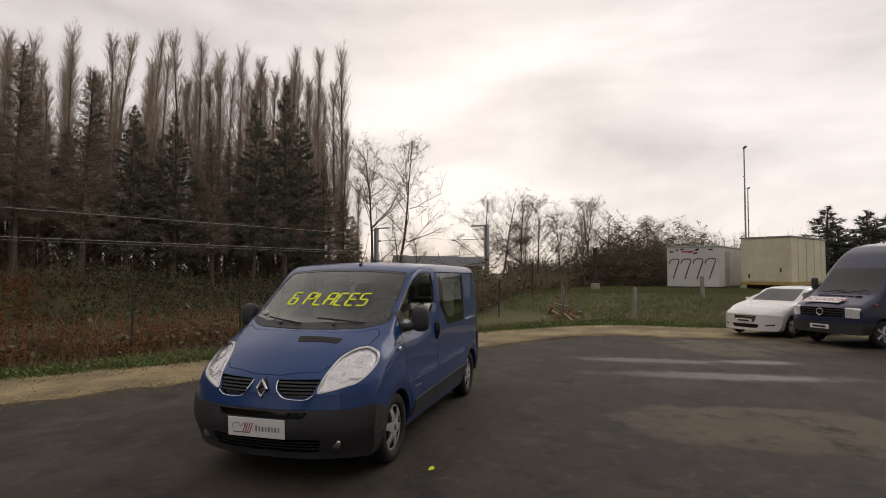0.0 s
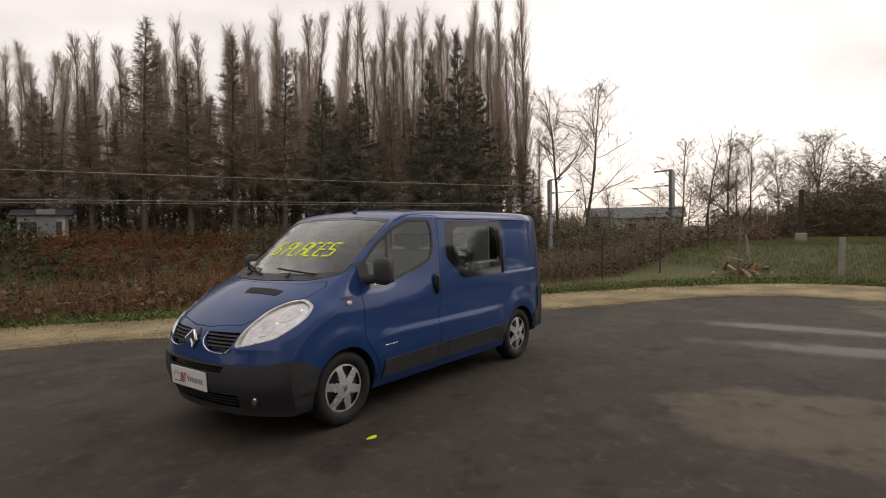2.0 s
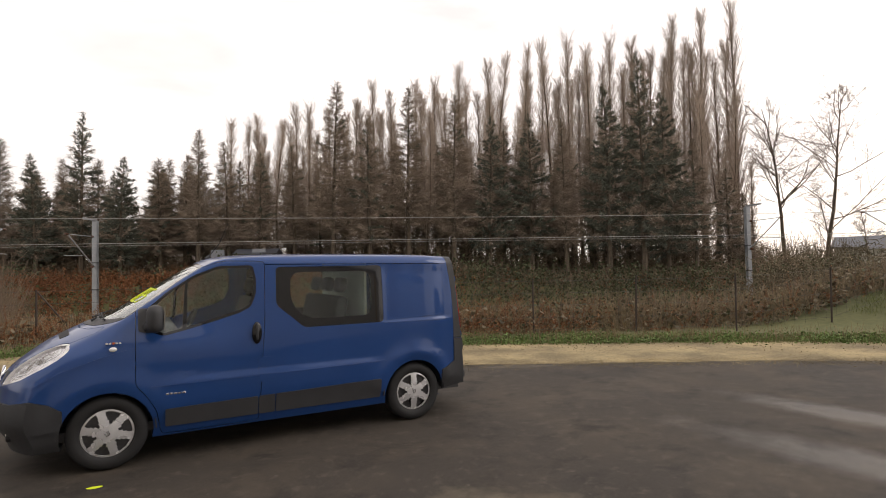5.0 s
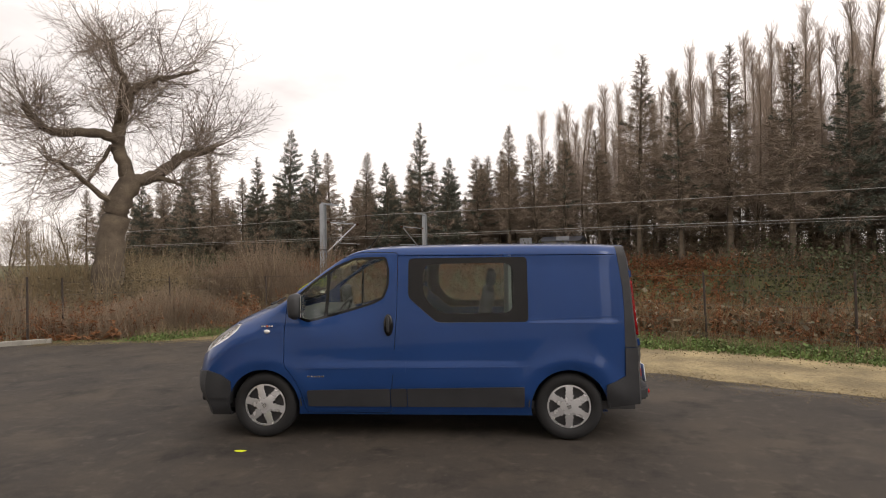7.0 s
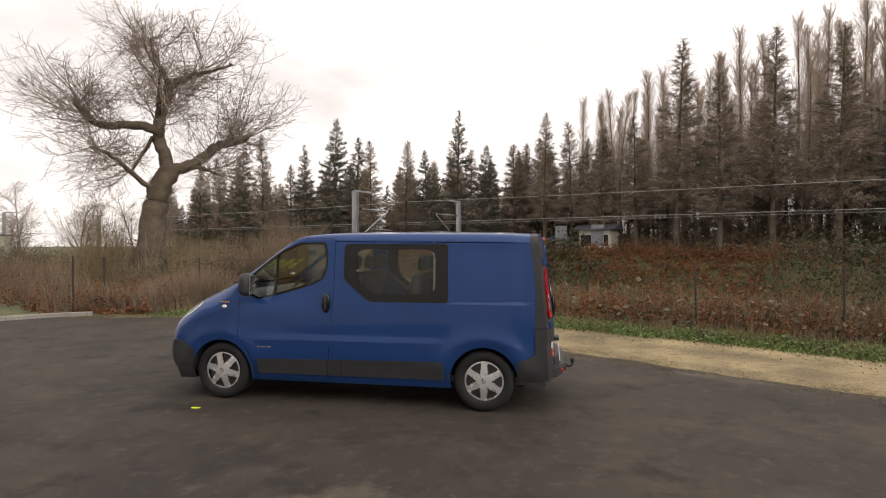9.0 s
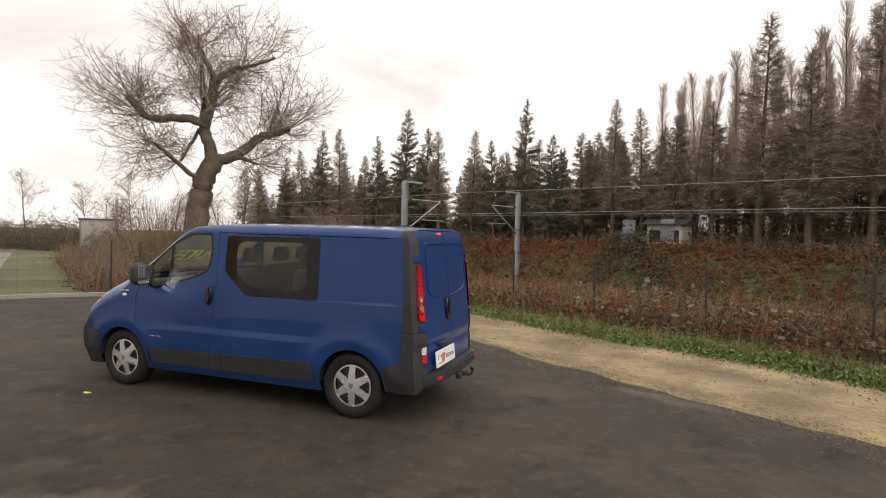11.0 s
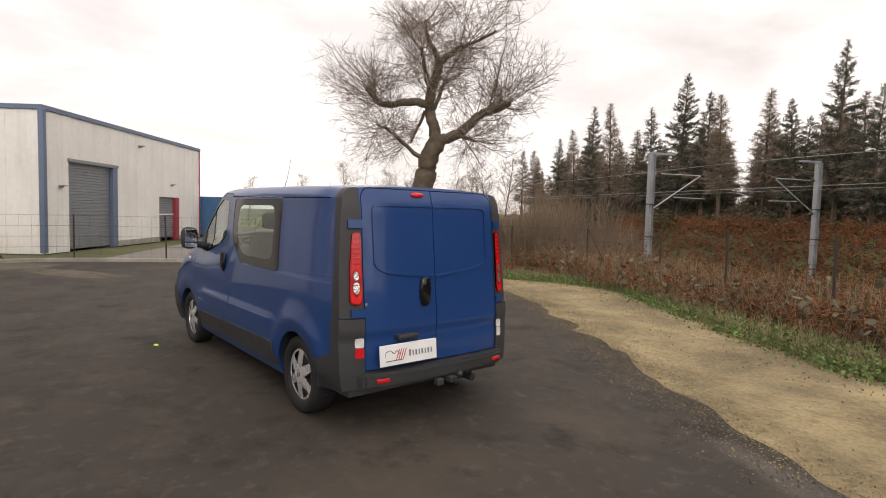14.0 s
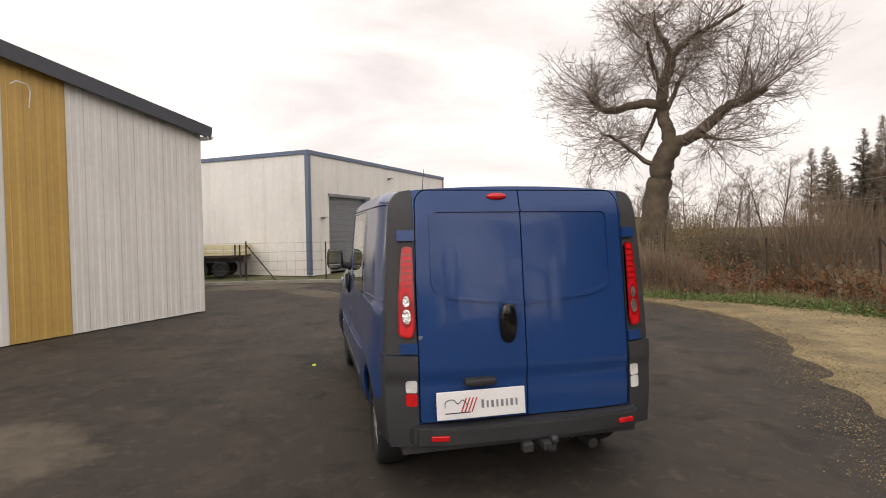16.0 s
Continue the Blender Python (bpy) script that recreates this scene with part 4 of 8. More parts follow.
def van():
    v = thing("panel_van", "metallic blue panel van with black bumpers parked on asphalt", "van")
    cuts = []
    for side in (-1, 1):
        ya, yb = (-1.3, -0.762) if side < 0 else (0.762, 1.3)
        cuts.append(("DIFFERENCE", prism(DOOR, "y", ya, yb, 0.003)))
        cuts.append(("DIFFERENCE", prism(SIDE_GLASS, "y", ya, yb)))
        cuts.append(("DIFFERENCE", prism([(y * -side, z) for y, z in HEADLAMP], "x", -2.8, -1.72)))
        cuts.append(("DIFFERENCE", prism([(y * -side, z) for y, z in GRILLE], "x", -2.8, -2.0)))
        # thin joints: roof rail, flank and fuel flap
        cuts.append(("DIFFERENCE", prism([(-0.16, 1.848), (2.02, 1.828), (2.02, 1.836), (-0.16, 1.857)], "y", *((-1.2, -0.83) if side < 0 else (0.83, 1.2)))))
    cuts += [("DIFFERENCE", prism(SCREEN, "x", -2.3, -0.55)), ("DIFFERENCE", prism(HOOD, "z", 0.86, 1.47, 0.003)), ("DIFFERENCE", prism(REAR_DOORS, "x", 1.95, 2.8, 0.004))]
    for w in (-1.56, 1.54):
        cuts += [("DIFFERENCE", c) for c in wheel_hole(w)]
    for side in (0, 1):
        ys = ((-1.4, -0.708), (0.708, 1.4))[side]
        cuts.append(("DIFFERENCE", prism(PILLAR_R, "y", *ys)))
        cuts.append(("DIFFERENCE", prism(BUMPER_R[1:-1] + [(2.60, 0.10), (1.90, 0.10)], "y", *ys)))
    cuts.append(("DIFFERENCE", prism([(1.95, 0.10), (1.95, 0.40), (2.15, 0.40), (2.15, 0.497), (2.7, 0.497), (2.7, 0.10)], "y", -0.710, 0.710)))
    cuts.append(("DIFFERENCE", prism(BUMPER_F, "y", -1.4, 1.4)))
    part("body", dress(carve(hollow(0.022), cuts), BLUE), None, v, "metallic blue painted steel body")

    for side in (-1, 1):
        ys = (-1.3, -0.765) if side < 0 else (0.765, 1.3)
        w1 = [("DIFFERENCE", c) for c in wheel_hole(-1.56)]
        d = part("front_door", dress(carve(hollow(0.022), [("INTERSECT", prism(DOOR, "y", *ys, -0.003)), ("DIFFERENCE", prism(DOOR_GLASS, "y", *ys, 0.0))] + w1), BLUE), None, v)
        part("window_seal", dress(carve(hollow(0.016, 0.002), [("INTERSECT", prism(DOOR_GLASS, "y", *ys, 0.012)), ("DIFFERENCE", prism(DOOR_GLASS, "y", *ys, -0.012))]), GLOSS_BLACK), None, d, "black rubber window seal")
        g = part("window_glass", dress(carve(hollow(0.005, -0.006), [("INTERSECT", prism(DOOR_GLASS, "y", *ys, -0.010))]), CAR_GLASS), None, d, "tinted glass")
        g.visible_shadow = False
        part("window_bar", dress(carve(hollow(0.02, -0.002), [("INTERSECT", prism([(-0.935, 1.22), (-0.900, 1.22), (-0.880, 1.74), (-0.905, 1.72)], "y", *ys))]), GLOSS_BLACK), None, d)
        part("side_window_border", dress(carve(hollow(0.006, -0.003), [("INTERSECT", prism(SIDE_GLASS, "y", *ys, -0.003)), ("DIFFERENCE", prism(SIDE_CLEAR, "y", *ys))]), GLOSS_BLACK), None, v, "black printed glass border")
        g = part("side_window", dress(carve(hollow(0.006, -0.003), [("INTERSECT", prism(SIDE_CLEAR, "y", *ys, -0.001))]), PRIVACY_GLASS), None, v, "dark tinted fixed glass")
        g.visible_shadow = False
        # lamps in the nose
        lamp = [(y * -side, z) for y, z in HEADLAMP]
        h = new("headlight")
        h.parent = v
        h["label"] = "large clear teardrop headlight"
        part("reflector", dress(carve(closed_skin(-0.022, False), [("INTERSECT", prism(lamp, "x", -2.8, -1.80, -0.003))]), LAMP_BOWL), None, h, "bright silvered reflector")
        g = part("lens", dress(carve(hollow(0.006, -0.002), [("INTERSECT", prism(lamp, "x", -2.8, -1.72, -0.003))]), HEAD_GLASS), None, h, "clear lens")
        g.visible_shadow = False
        part("rim", dress(carve(hollow(0.05, -0.002), [("INTERSECT", prism(lamp, "x", -2.8, -1.72, -0.002)), ("DIFFERENCE", prism(lamp, "x", -2.9, -1.6, -0.014))]), CLEAR_LENS), None, h)
        for yy, zz, rr in ((0.660, 0.950, 0.066), (0.752, 1.046, 0.056)):
            def disc(k):
                return [(side * yy + k * rr * math.cos(a), zz + k * rr * math.sin(a)) for a in (q * math.pi / 12 for q in range(24))]
            part("bulb_bowl", dress(carve(hollow(0.004, -0.016), [("INTERSECT", prism(disc(1.0), "x", -2.8, -1.72))]), CHROME), None, h, "chrome lamp bowl")
            part("bulb_tip", dress(carve(hollow(0.008, -0.012), [("INTERSECT", prism(disc(0.26), "x", -2.8, -1.72))]), CLEAR_LENS), None, h, "clear bulb")
        # cladding along the sill
        for x0, x1 in ((-1.09, -0.245), (-0.235, -0.075), (-0.065, 1.10)):
            o = round_corners([(x0, 0.330), (x1, 0.330), (x1, 0.520 + 0.018 * x1), (x0, 0.520 + 0.018 * x0)], 0.012, 2)
            part("sill_cladding", dress(carve(hollow(0.02, 0.014), [("INTERSECT", prism(o, "y", *ys))]), GREY_PLASTIC), None, v, "dark grey plastic sill strip")
        # crease running back from the window to the tail light
        o = [(1.165, 1.192), (2.075, 1.222), (2.075, 1.236), (1.165, 1.206)]
        part("side_crease", dress(carve(hollow(0.02, 0.004), [("INTERSECT", prism(o, "y", *ys))]), BLUE), None, v, "pressed crease in the side")
        # rear corner trim, lamp and hinges
        yb = (-1.3, -0.711) if side < 0 else (0.711, 1.3)
        part("corner_trim", dress(carve(hollow(0.03, 0.002), [("INTERSECT", prism(PILLAR_R, "y", *yb, -0.002))]), BLACK_PLASTIC), None, v, "black plastic corner trim")
        lampr = round_corners([(side * 0.722, 1.572), (side * 0.786, 1.570), (side * 0.812, 1.30), (side * 0.822, 1.030), (side * 0.745, 1.012), (side * 0.722, 1.06)], 0.03, 4)
        t = part("tail_light", dress(carve(hollow(0.03, 0.020), [("INTERSECT", prism(lampr, "x", 2.05, 2.8))]), RED_LENS), None, v, "tall red tail light")
        def oval(rx, rz, zc):
            return [(side * 0.770 + rx * math.cos(a), zc + rz * math.sin(a)) for a in (k * math.pi / 12 for k in range(24))]
        part("lens_ring", dress(carve(hollow(0.03, 0.0225), [("INTERSECT", prism(oval(0.036, 0.105, 1.185), "x", 2.05, 2.8))]), DEEP_RED), None, t, "dark red ring round the clear lens")
        part("reversing_lens", dress(carve(hollow(0.03, 0.0245), [("INTERSECT", prism(oval(0.025, 0.045, 1.148), "x", 2.05, 2.8))]), LAMP_BOWL), None, t, "clear oval lens")
        part("indicator_lens", dress(carve(hollow(0.03, 0.0245), [("INTERSECT", prism(oval(0.020, 0.034, 1.238), "x", 2.05, 2.8))]), LAMP_BOWL), None, t, "clear oval lens")
        for k in range(6):
            z0 = 1.325 + k * 0.038
            part("lens_bar", dress(carve(hollow(0.03, 0.0222), [("INTERSECT", prism([(side * 0.728, z0), (side * 0.786, z0), (side * 0.786, z0 + 0.013), (side * 0.728, z0 + 0.013)], "x", 2.05, 2.8)), ("INTERSECT", prism(lampr, "x", 2.0, 2.9))]), DEEP_RED), None, t, "darker red moulded bar")
        part("lens_edge", dress(carve(hollow(0.03, 0.0216), [("INTERSECT", prism(lampr, "x", 2.05, 2.8)), ("DIFFERENCE", prism(lampr, "x", 2.0, 2.9, -0.010))]), DEEP_RED), None, t, "dark red lens edge")
        for z0, z1 in ((1.605, 1.670), (0.925, 0.985)):
            part("hinge", dress(carve(hollow(0.03, 0.022), [("INTERSECT", prism([(side * 0.708, z0), (side * 0.812, z0), (side * 0.812, z1), (side * 0.708, z1)], "x", 2.05, 2.8))]), BLUE), None, v, "blue painted door hinge")
        part("bumper_end", dress(carve(hollow(0.03, 0.014), [("INTERSECT", prism(BUMPER_R, "y", *yb, -0.002))] + [("DIFFERENCE", c) for c in wheel_hole(1.54)]), BLACK_PLASTIC), None, v, "black plastic bumper corner")
        o = round_corners([(side * 0.718, 0.765), (side * 0.785, 0.760), (side * 0.785, 0.690), (side * 0.718, 0.690)], 0.015, 3)
        part("fog_lens", dress(carve(hollow(0.03, 0.020), [("INTERSECT", prism(o, "x", 2.1, 2.8))]), CLEAR_LENS), None, v, "clear bumper lens")
        o = round_corners([(side * 0.718, 0.685), (side * 0.785, 0.685), (side * 0.785, 0.610), (side * 0.718, 0.610)], 0.015, 3)
        part("fog_lens", dress(carve(hollow(0.03, 0.020), [("INTERSECT", prism(o, "x", 2.1, 2.8))]), RED_LENS if side < 0 else CLEAR_LENS), None, v, "red bumper lens" if side < 0 else "clear bumper lens")
        # rear door leaf
        half = [(-0.762, -0.022), (-0.014, 0.762)][0 if side < 0 else 1]
        leaf = [(half[0], 0.3), (half[1], 0.3), (half[1], 2.1), (half[0], 2.1)]
        rd = part("rear_door", dress(carve(hollow(0.022), [("INTERSECT", prism(REAR_DOORS, "x", 1.95, 2.8, -0.003)), ("INTERSECT", prism(leaf, "x", 1.9, 2.9))]), BLUE), None, v)
        o = round_corners([(-0.615, 1.800), (0.605, 1.800), (0.605, 1.295), (0.45, 1.240), (-0.02, 1.192), (-0.48, 1.240), (-0.615, 1.295)], 0.07, 5)
        part("pressed_edge", dress(carve(hollow(0.03, 0.012), [("INTERSECT", prism(o, "x", 1.95, 2.9)), ("DIFFERENCE", prism(o, "x", 1.9, 2.95, -0.020)), ("INTERSECT", prism(leaf, "x", 1.9, 2.9))]), BLUE), None, rd, "raised pressed panel edge")

    part("hood", dress(carve(hollow(0.02), [("INTERSECT", prism(HOOD, "z", 0.86, 1.47, -0.003))] + [("DIFFERENCE", prism([(y * s, z) for y, z in HEADLAMP], "x", -2.8, -1.72, 0.004)) for s in (1, -1)] + [("DIFFERENCE", prism([(y * s, z) for y, z in GRILLE], "x", -2.8, -2.0)) for s in (1, -1)] + [("DIFFERENCE", prism(SCREEN, "x", -2.3, -0.55))]), BLUE), None, v, "sloping blue hood")
    g = part("windscreen", dress(carve(hollow(0.006, -0.005), [("INTERSECT", prism(SCREEN, "x", -2.3, -0.55, -0.022))]), CAR_GLASS), None, v, "large raked windscreen")
    g.visible_shadow = False
    part("windscreen_border", dress(carve(hollow(0.010, -0.002), [("INTERSECT", prism(SCREEN, "x", -2.3, -0.55, -0.002)), ("DIFFERENCE", prism(SCREEN, "x", -2.4, -0.5, -0.022))]), GLOSS_BLACK), None, v, "black windscreen surround")
    part("cowl", dress(carve(hollow(0.012, 0.002), [("INTERSECT", prism(round_corners([(-0.77, 1.345), (-0.70, 1.320), (-0.56, 1.295), (0, 1.289), (0.56, 1.295), (0.70, 1.320), (0.77, 1.345), (0.76, 1.372), (0.56, 1.345), (0, 1.338), (-0.56, 1.345), (-0.76, 1.372)], 0.015, 2), "x", -2.3, -0.9))]), BLACK_PLASTIC), None, v, "black plastic scuttle panel")
    part("hood_vent", dress(carve(hollow(0.012, 0.004), [("INTERSECT", prism(round_corners([(-2.015, -0.085), (-1.935, -0.060), (-1.885, -0.49), (-1.965, -0.47)], 0.015, 3), "z", 1.1, 1.6))]), RUBBER), None, v, "black slotted air vent")
    for side in (-1, 1):
        o = [(y * -side, z) for y, z in GRILLE]
        gr = part("grille", dress(carve(hollow(0.01, -0.030), [("INTERSECT", prism(o, "x", -2.8, -2.0, 0.004))]), GLOSS_BLACK), None, v, "dark grille opening")
        for k in range(4):
            z = 0.795 + k * 0.028
            part("grille_slat", dress(carve(hollow(0.02, -0.006), [("INTERSECT", prism(o, "x", -2.8, -2.0, -0.006)), ("INTERSECT", prism([(-0.5, z), (0.5, z), (0.5, z + 0.013), (-0.5, z + 0.013)], "x", -2.9, -1.9))]), BLACK_PLASTIC), None, gr)
        q = [(-0.118, 0.905), (-0.143, 0.83), (-0.215, 0.758), (-0.40, 0.750), (-0.47, 0.790)]
        line = []
        for yy, zz in q:
            p = min((body_point(s, vv) for s in STATIONS if s < -2.0 for vv in SECTION), key=lambda p: (abs(p.y) + yy) ** 2 + (p.z - zz) ** 2)
            line.append(Vector((p.x - 0.004, yy * -side, zz)))
        part("grille_trim", tube(bmesh.new(), smooth_line(line, 5), 0.0065, 8), CHROME, v, "chrome grille edge", 40)
    # diamond emblem as a plain ring
    bm = bmesh.new()
    tube(bm, [(-2.452, 0, 0.905), (-2.462, -0.048, 0.835), (-2.468, 0, 0.765), (-2.462, 0.048, 0.835)], 0.013, 6, True)
    part("emblem", bm, CHROME, v, "plain chrome diamond ring", 40)
    part("emblem_back", dress(carve(hollow(0.02, 0.004), [("INTERSECT", prism([(-0.06, 0.835), (0, 0.925), (0.06, 0.835), (0, 0.745)], "x", -2.8, -2.2))]), GLOSS_BLACK), None, v)

    # front bumper
    slot = round_corners([(-0.44, 0.650), (-0.40, 0.590), (0.40, 0.590), (0.44, 0.650)], 0.02, 3)
    slot2 = round_corners([(-0.54, 0.415), (-0.50, 0.290), (0.50, 0.290), (0.54, 0.415)], 0.03, 3)
    part("front_bumper", dress(carve(hollow(0.03, 0.016), [("INTERSECT", prism(BUMPER_F, "y", -1.4, 1.4, -0.002)), ("DIFFERENCE", prism(slot, "x", -2.9, -2.1)), ("DIFFERENCE", prism(slot2, "x", -2.9, -2.1))] + [("DIFFERENCE", c) for c in wheel_hole(-1.56)]), BLACK_PLASTIC), None, v, "black plastic front bumper")
    part("bumper_grid", dress(carve(hollow(0.015, -0.02), [("INTERSECT", prism([(-0.65, 0.29), (-0.65, 0.645), (0.65, 0.645), (0.65, 0.29)], "x", -2.9, -2.1))]), GLOSS_BLACK), None, v)
    for z in (0.315, 0.345, 0.375):
        part("bumper_slat", dress(carve(hollow(0.02, 0.004), [("INTERSECT", prism([(-0.6, z), (0.6, z), (0.6, z + 0.010), (-0.6, z + 0.010)], "x", -2.9, -2.1))]), BLACK_PLASTIC), None, v)
    for side in (-1, 1):
        p = Vector((along(-2.44, 0.645, 0.375) - 0.012, 0, 0))
        f = part("fog_light", rod(bmesh.new(), (p.x + 0.06, side * 0.65, 0.375), (p.x + 0.002, side * 0.655, 0.375), 0.052, 0.050, 20), BLACK_PLASTIC, v, "round fog light", 40)
        part("lens", rod(bmesh.new(), (p.x + 0.004, side * 0.655, 0.375), (p.x - 0.004, side * 0.655, 0.375), 0.040, 0.030, 20), CHROME, f, "clear round lens", 40)

    # number plates: plain board with bars for the print
    def plate(cx, cy, cz, toward, lean, name):
        w, h = 0.56, 0.165
        pl = new(name)
        pl.parent = v
        pl["label"] = "white dealer plate with plain print"
        pl.matrix_basis = pose(cx, cy, cz, 0, lean, 0 if toward < 0 else 180)
        part("board", box(bmesh.new(), (0, 0, 0), (0.012, w, h), 0, 0.004), WHITE_PLATE, pl)
        for k in range(8):
            part("print_bar", box(bmesh.new(), (-0.0075, -0.005 - k * 0.031, -0.006 + (0.004 if k == 0 else 0)), (0.003, 0.012 if k % 2 else 0.016, 0.042 if k else 0.050)), SHUTTER, pl)
        for k in range(4):
            bm = bmesh.new()
            tube(bm, [(-0.0075, 0.085 + k * 0.022 - 0.02, -0.045), (-0.0075, 0.05 + k * 0.022 - 0.02, 0.04)], 0.004, 4)
            part("print_stroke", bm, RED_FILM, pl)
        bm = bmesh.new()
        tube(bm, smooth_line([Vector((-0.0075, 0.23, -0.01)), Vector((-0.0075, 0.225, 0.025)), Vector((-0.0075, 0.18, 0.035)), Vector((-0.0075, 0.15, 0.01)), Vector((-0.0075, 0.12, 0.03)), Vector((-0.0075, 0.09, -0.005))], 5), 0.0025, 4)
        part("print_line", bm, INK, pl)
        box_ = bmesh.new()
        box(box_, (-0.0075, 0.15, -0.045), (0.002, 0.16, 0.006))
        part("print_line", box_, INK, pl)

    plate(-2.505, 0.02, 0.505, -1, -4, "front_plate")
    plate(2.345, -0.335, 0.615, 1, 6, "rear_plate")

    # rear bumper bar with step, reflectors and tow hook
    bm = bmesh.new()
    o = [(2.20, -0.80), (2.335, -0.74), (2.385, -0.60), (2.405, -0.30), (2.41, 0), (2.405, 0.30), (2.385, 0.60), (2.335, 0.74), (2.20, 0.80)]
    slab(bm, o, 0.375, 0.492)
    bmesh.ops.bevel(bm, geom=bm.edges[:], offset=0.018, segments=2, affect="EDGES")
    part("rear_bumper", bm, BLACK_PLASTIC, v, "black plastic rear step bumper", 40)
    for y in (-0.60, 0.62):
        part("bumper_reflector", box(bmesh.new(), (2.380, y, 0.435), (0.02, 0.11, 0.032), -8 if y < 0 else 8, 0.006), RED_LENS, v, "small red reflector")
    th = new("tow_hook")
    th.parent = v
    part("bracket", box(bmesh.new(), (2.36, 0.06, 0.35), (0.20, 0.08, 0.05), 0, 0.01), BLACK_PLASTIC, th)
    bm = bmesh.new()
    tube(bm, [(2.42, 0.06, 0.345), (2.49, 0.06, 0.335), (2.52, 0.06, 0.36), (2.52, 0.06, 0.40)], 0.017, 8)
    bmesh.ops.create_uvsphere(bm, u_segments=12, v_segments=8, radius=0.027, matrix=Matrix.Translation((2.52, 0.06, 0.415)))
    part("ball", bm, BLACK_PLASTIC, th, "", 50)
    part("socket", box(bmesh.new(), (2.41, -0.07, 0.345), (0.06, 0.07, 0.06), 0, 0.012), BLACK_PLASTIC, th)

    # rear door furniture
    bm = bmesh.new()
    bmesh.ops.create_uvsphere(bm, u_segments=20, v_segments=12, radius=1, matrix=Matrix.Translation((2.285, -0.135, 1.085)) @ Matrix.Diagonal((0.028, 0.058, 0.118, 1)))
    for q in bm.verts:
        q.co.z = 1.085 + 0.118 * max(-1, min(1, (q.co.z - 1.085) / 0.118 * 1.25)) if abs(q.co.z - 1.085) > 0.02 else q.co.z
    part("rear_handle", bm, GLOSS_BLACK, v, "black oval door handle", 60)
    part("plate_lamp", box(bmesh.new(), (2.315, -0.335, 0.742), (0.07, 0.20, 0.045), 0, 0.015), BLACK_PLASTIC, v, "black plate lamp housing", 40)
    bm = bmesh.new()
    bmesh.ops.create_uvsphere(bm, u_segments=18, v_segments=8, radius=1, matrix=pose(2.172, -0.165, 1.878, 0, 25, 0) @ Matrix.Diagonal((0.026, 0.070, 0.024, 1)))
    part("brake_light", bm, RED_LENS, v, "small red high brake light", 60)
    for y0, n, w in ((-0.70, 7, 0.034), (0.47, 6, 0.026)):
        for k in range(n):
            zc = 1.015 if n == 7 else 1.055
            bm = bmesh.new()
            box(bm, (2.262 - 0.1 * (zc - 1) - 0.03 * abs(y0 + k * w) ** 3, y0 + k * w * 1.22 + w / 2, zc), (0.012, w, 0.024), 0, 0.003)
            part("badge_bar", bm, SHUTTER, v)

    # side furniture
    for side in (-1, 1):
        bm = bmesh.new()
        bmesh.ops.create_uvsphere(bm, u_segments=18, v_segments=12, radius=1, matrix=Matrix.Translation((-0.250, side * 0.938, 1.155)) @ Matrix.Diagonal((0.050, 0.022, 0.112, 1)))
        h = part("door_handle", bm, GLOSS_BLACK, v, "black oval recessed handle", 60)
        part("grip", box(bmesh.new(), (-0.250, side * 0.963, 1.165), (0.028, 0.022, 0.16), 0, 0.009), BLACK_PLASTIC, h, "", 50)
        bm = bmesh.new()
        bmesh.ops.create_uvsphere(bm, u_segments=14, v_segments=8, radius=1, matrix=Matrix.Translation((-1.515, side * 0.928, 1.095)) @ Matrix.Diagonal((0.034, 0.016, 0.022, 1)))
        part("side_repeater", bm, CLEAR_LENS, v, "clear side indicator", 60)
        for k in range(5):
            part("wing_badge", box(bmesh.new(), (-1.565 + k * 0.026, side * 0.925, 1.150), (0.020, 0.008, 0.016)), ORANGE if k == 2 else CHROME, v)
        for k in range(5):
            part("door_badge", box(bmesh.new(), (-1.075 + k * 0.036, side * 0.951, 0.640), (0.028, 0.006, 0.018), 0, 0.003), CHROME, v)
        # mirror
        m = new("door_mirror")
        m.parent = v
        m["label"] = "large black door mirror"
        bm = bmesh.new()
        box(bm, (-1.175, side * 1.030, 1.360), (0.15, 0.19, 0.26), 0, 0.065)
        part("housing", bm, BLACK_PLASTIC, m, "", 60)
        bm = bmesh.new()
        tube(bm, [(-1.23, side * 0.84, 1.27), (-1.22, side * 0.92, 1.28), (-1.19, side * 1.0, 1.31)], [0.05, 0.042, 0.05], 10)
        part("arm", bm, BLACK_PLASTIC, m, "", 60)
        part("mirror_glass", box(bmesh.new(), (-1.099, side * 1.032, 1.390), (0.006, 0.135, 0.15), 0, 0.002), CHROME, m, "mirror glass")
        part("mirror_glass", box(bmesh.new(), (-1.099, side * 1.032, 1.275), (0.006, 0.135, 0.045), 0, 0.002), CHROME, m, "small wide-angle mirror glass")
        part("corner_piece", dress(carve(hollow(0.02, 0.006), [("INTERSECT", prism(round_corners([(-1.315, 1.235), (-1.315, 1.45), (-1.19, 1.45), (-1.19, 1.215)], 0.03, 3), "y", *((-1.3, -0.3) if side < 0 else (0.3, 1.3))))]), BLACK_PLASTIC), None, m)
    # fuel flap as a thin frame
    flap = round_corners([(-0.235, 0.905), (-0.075, 0.905), (-0.075, 0.655), (-0.235, 0.655)], 0.02, 3)
    part("fuel_flap", dress(carve(hollow(0.01, 0.0035), [("INTERSECT", prism(flap, "y", -1.3, -0.3))]), BLUE), None, v, "square blue fuel flap")
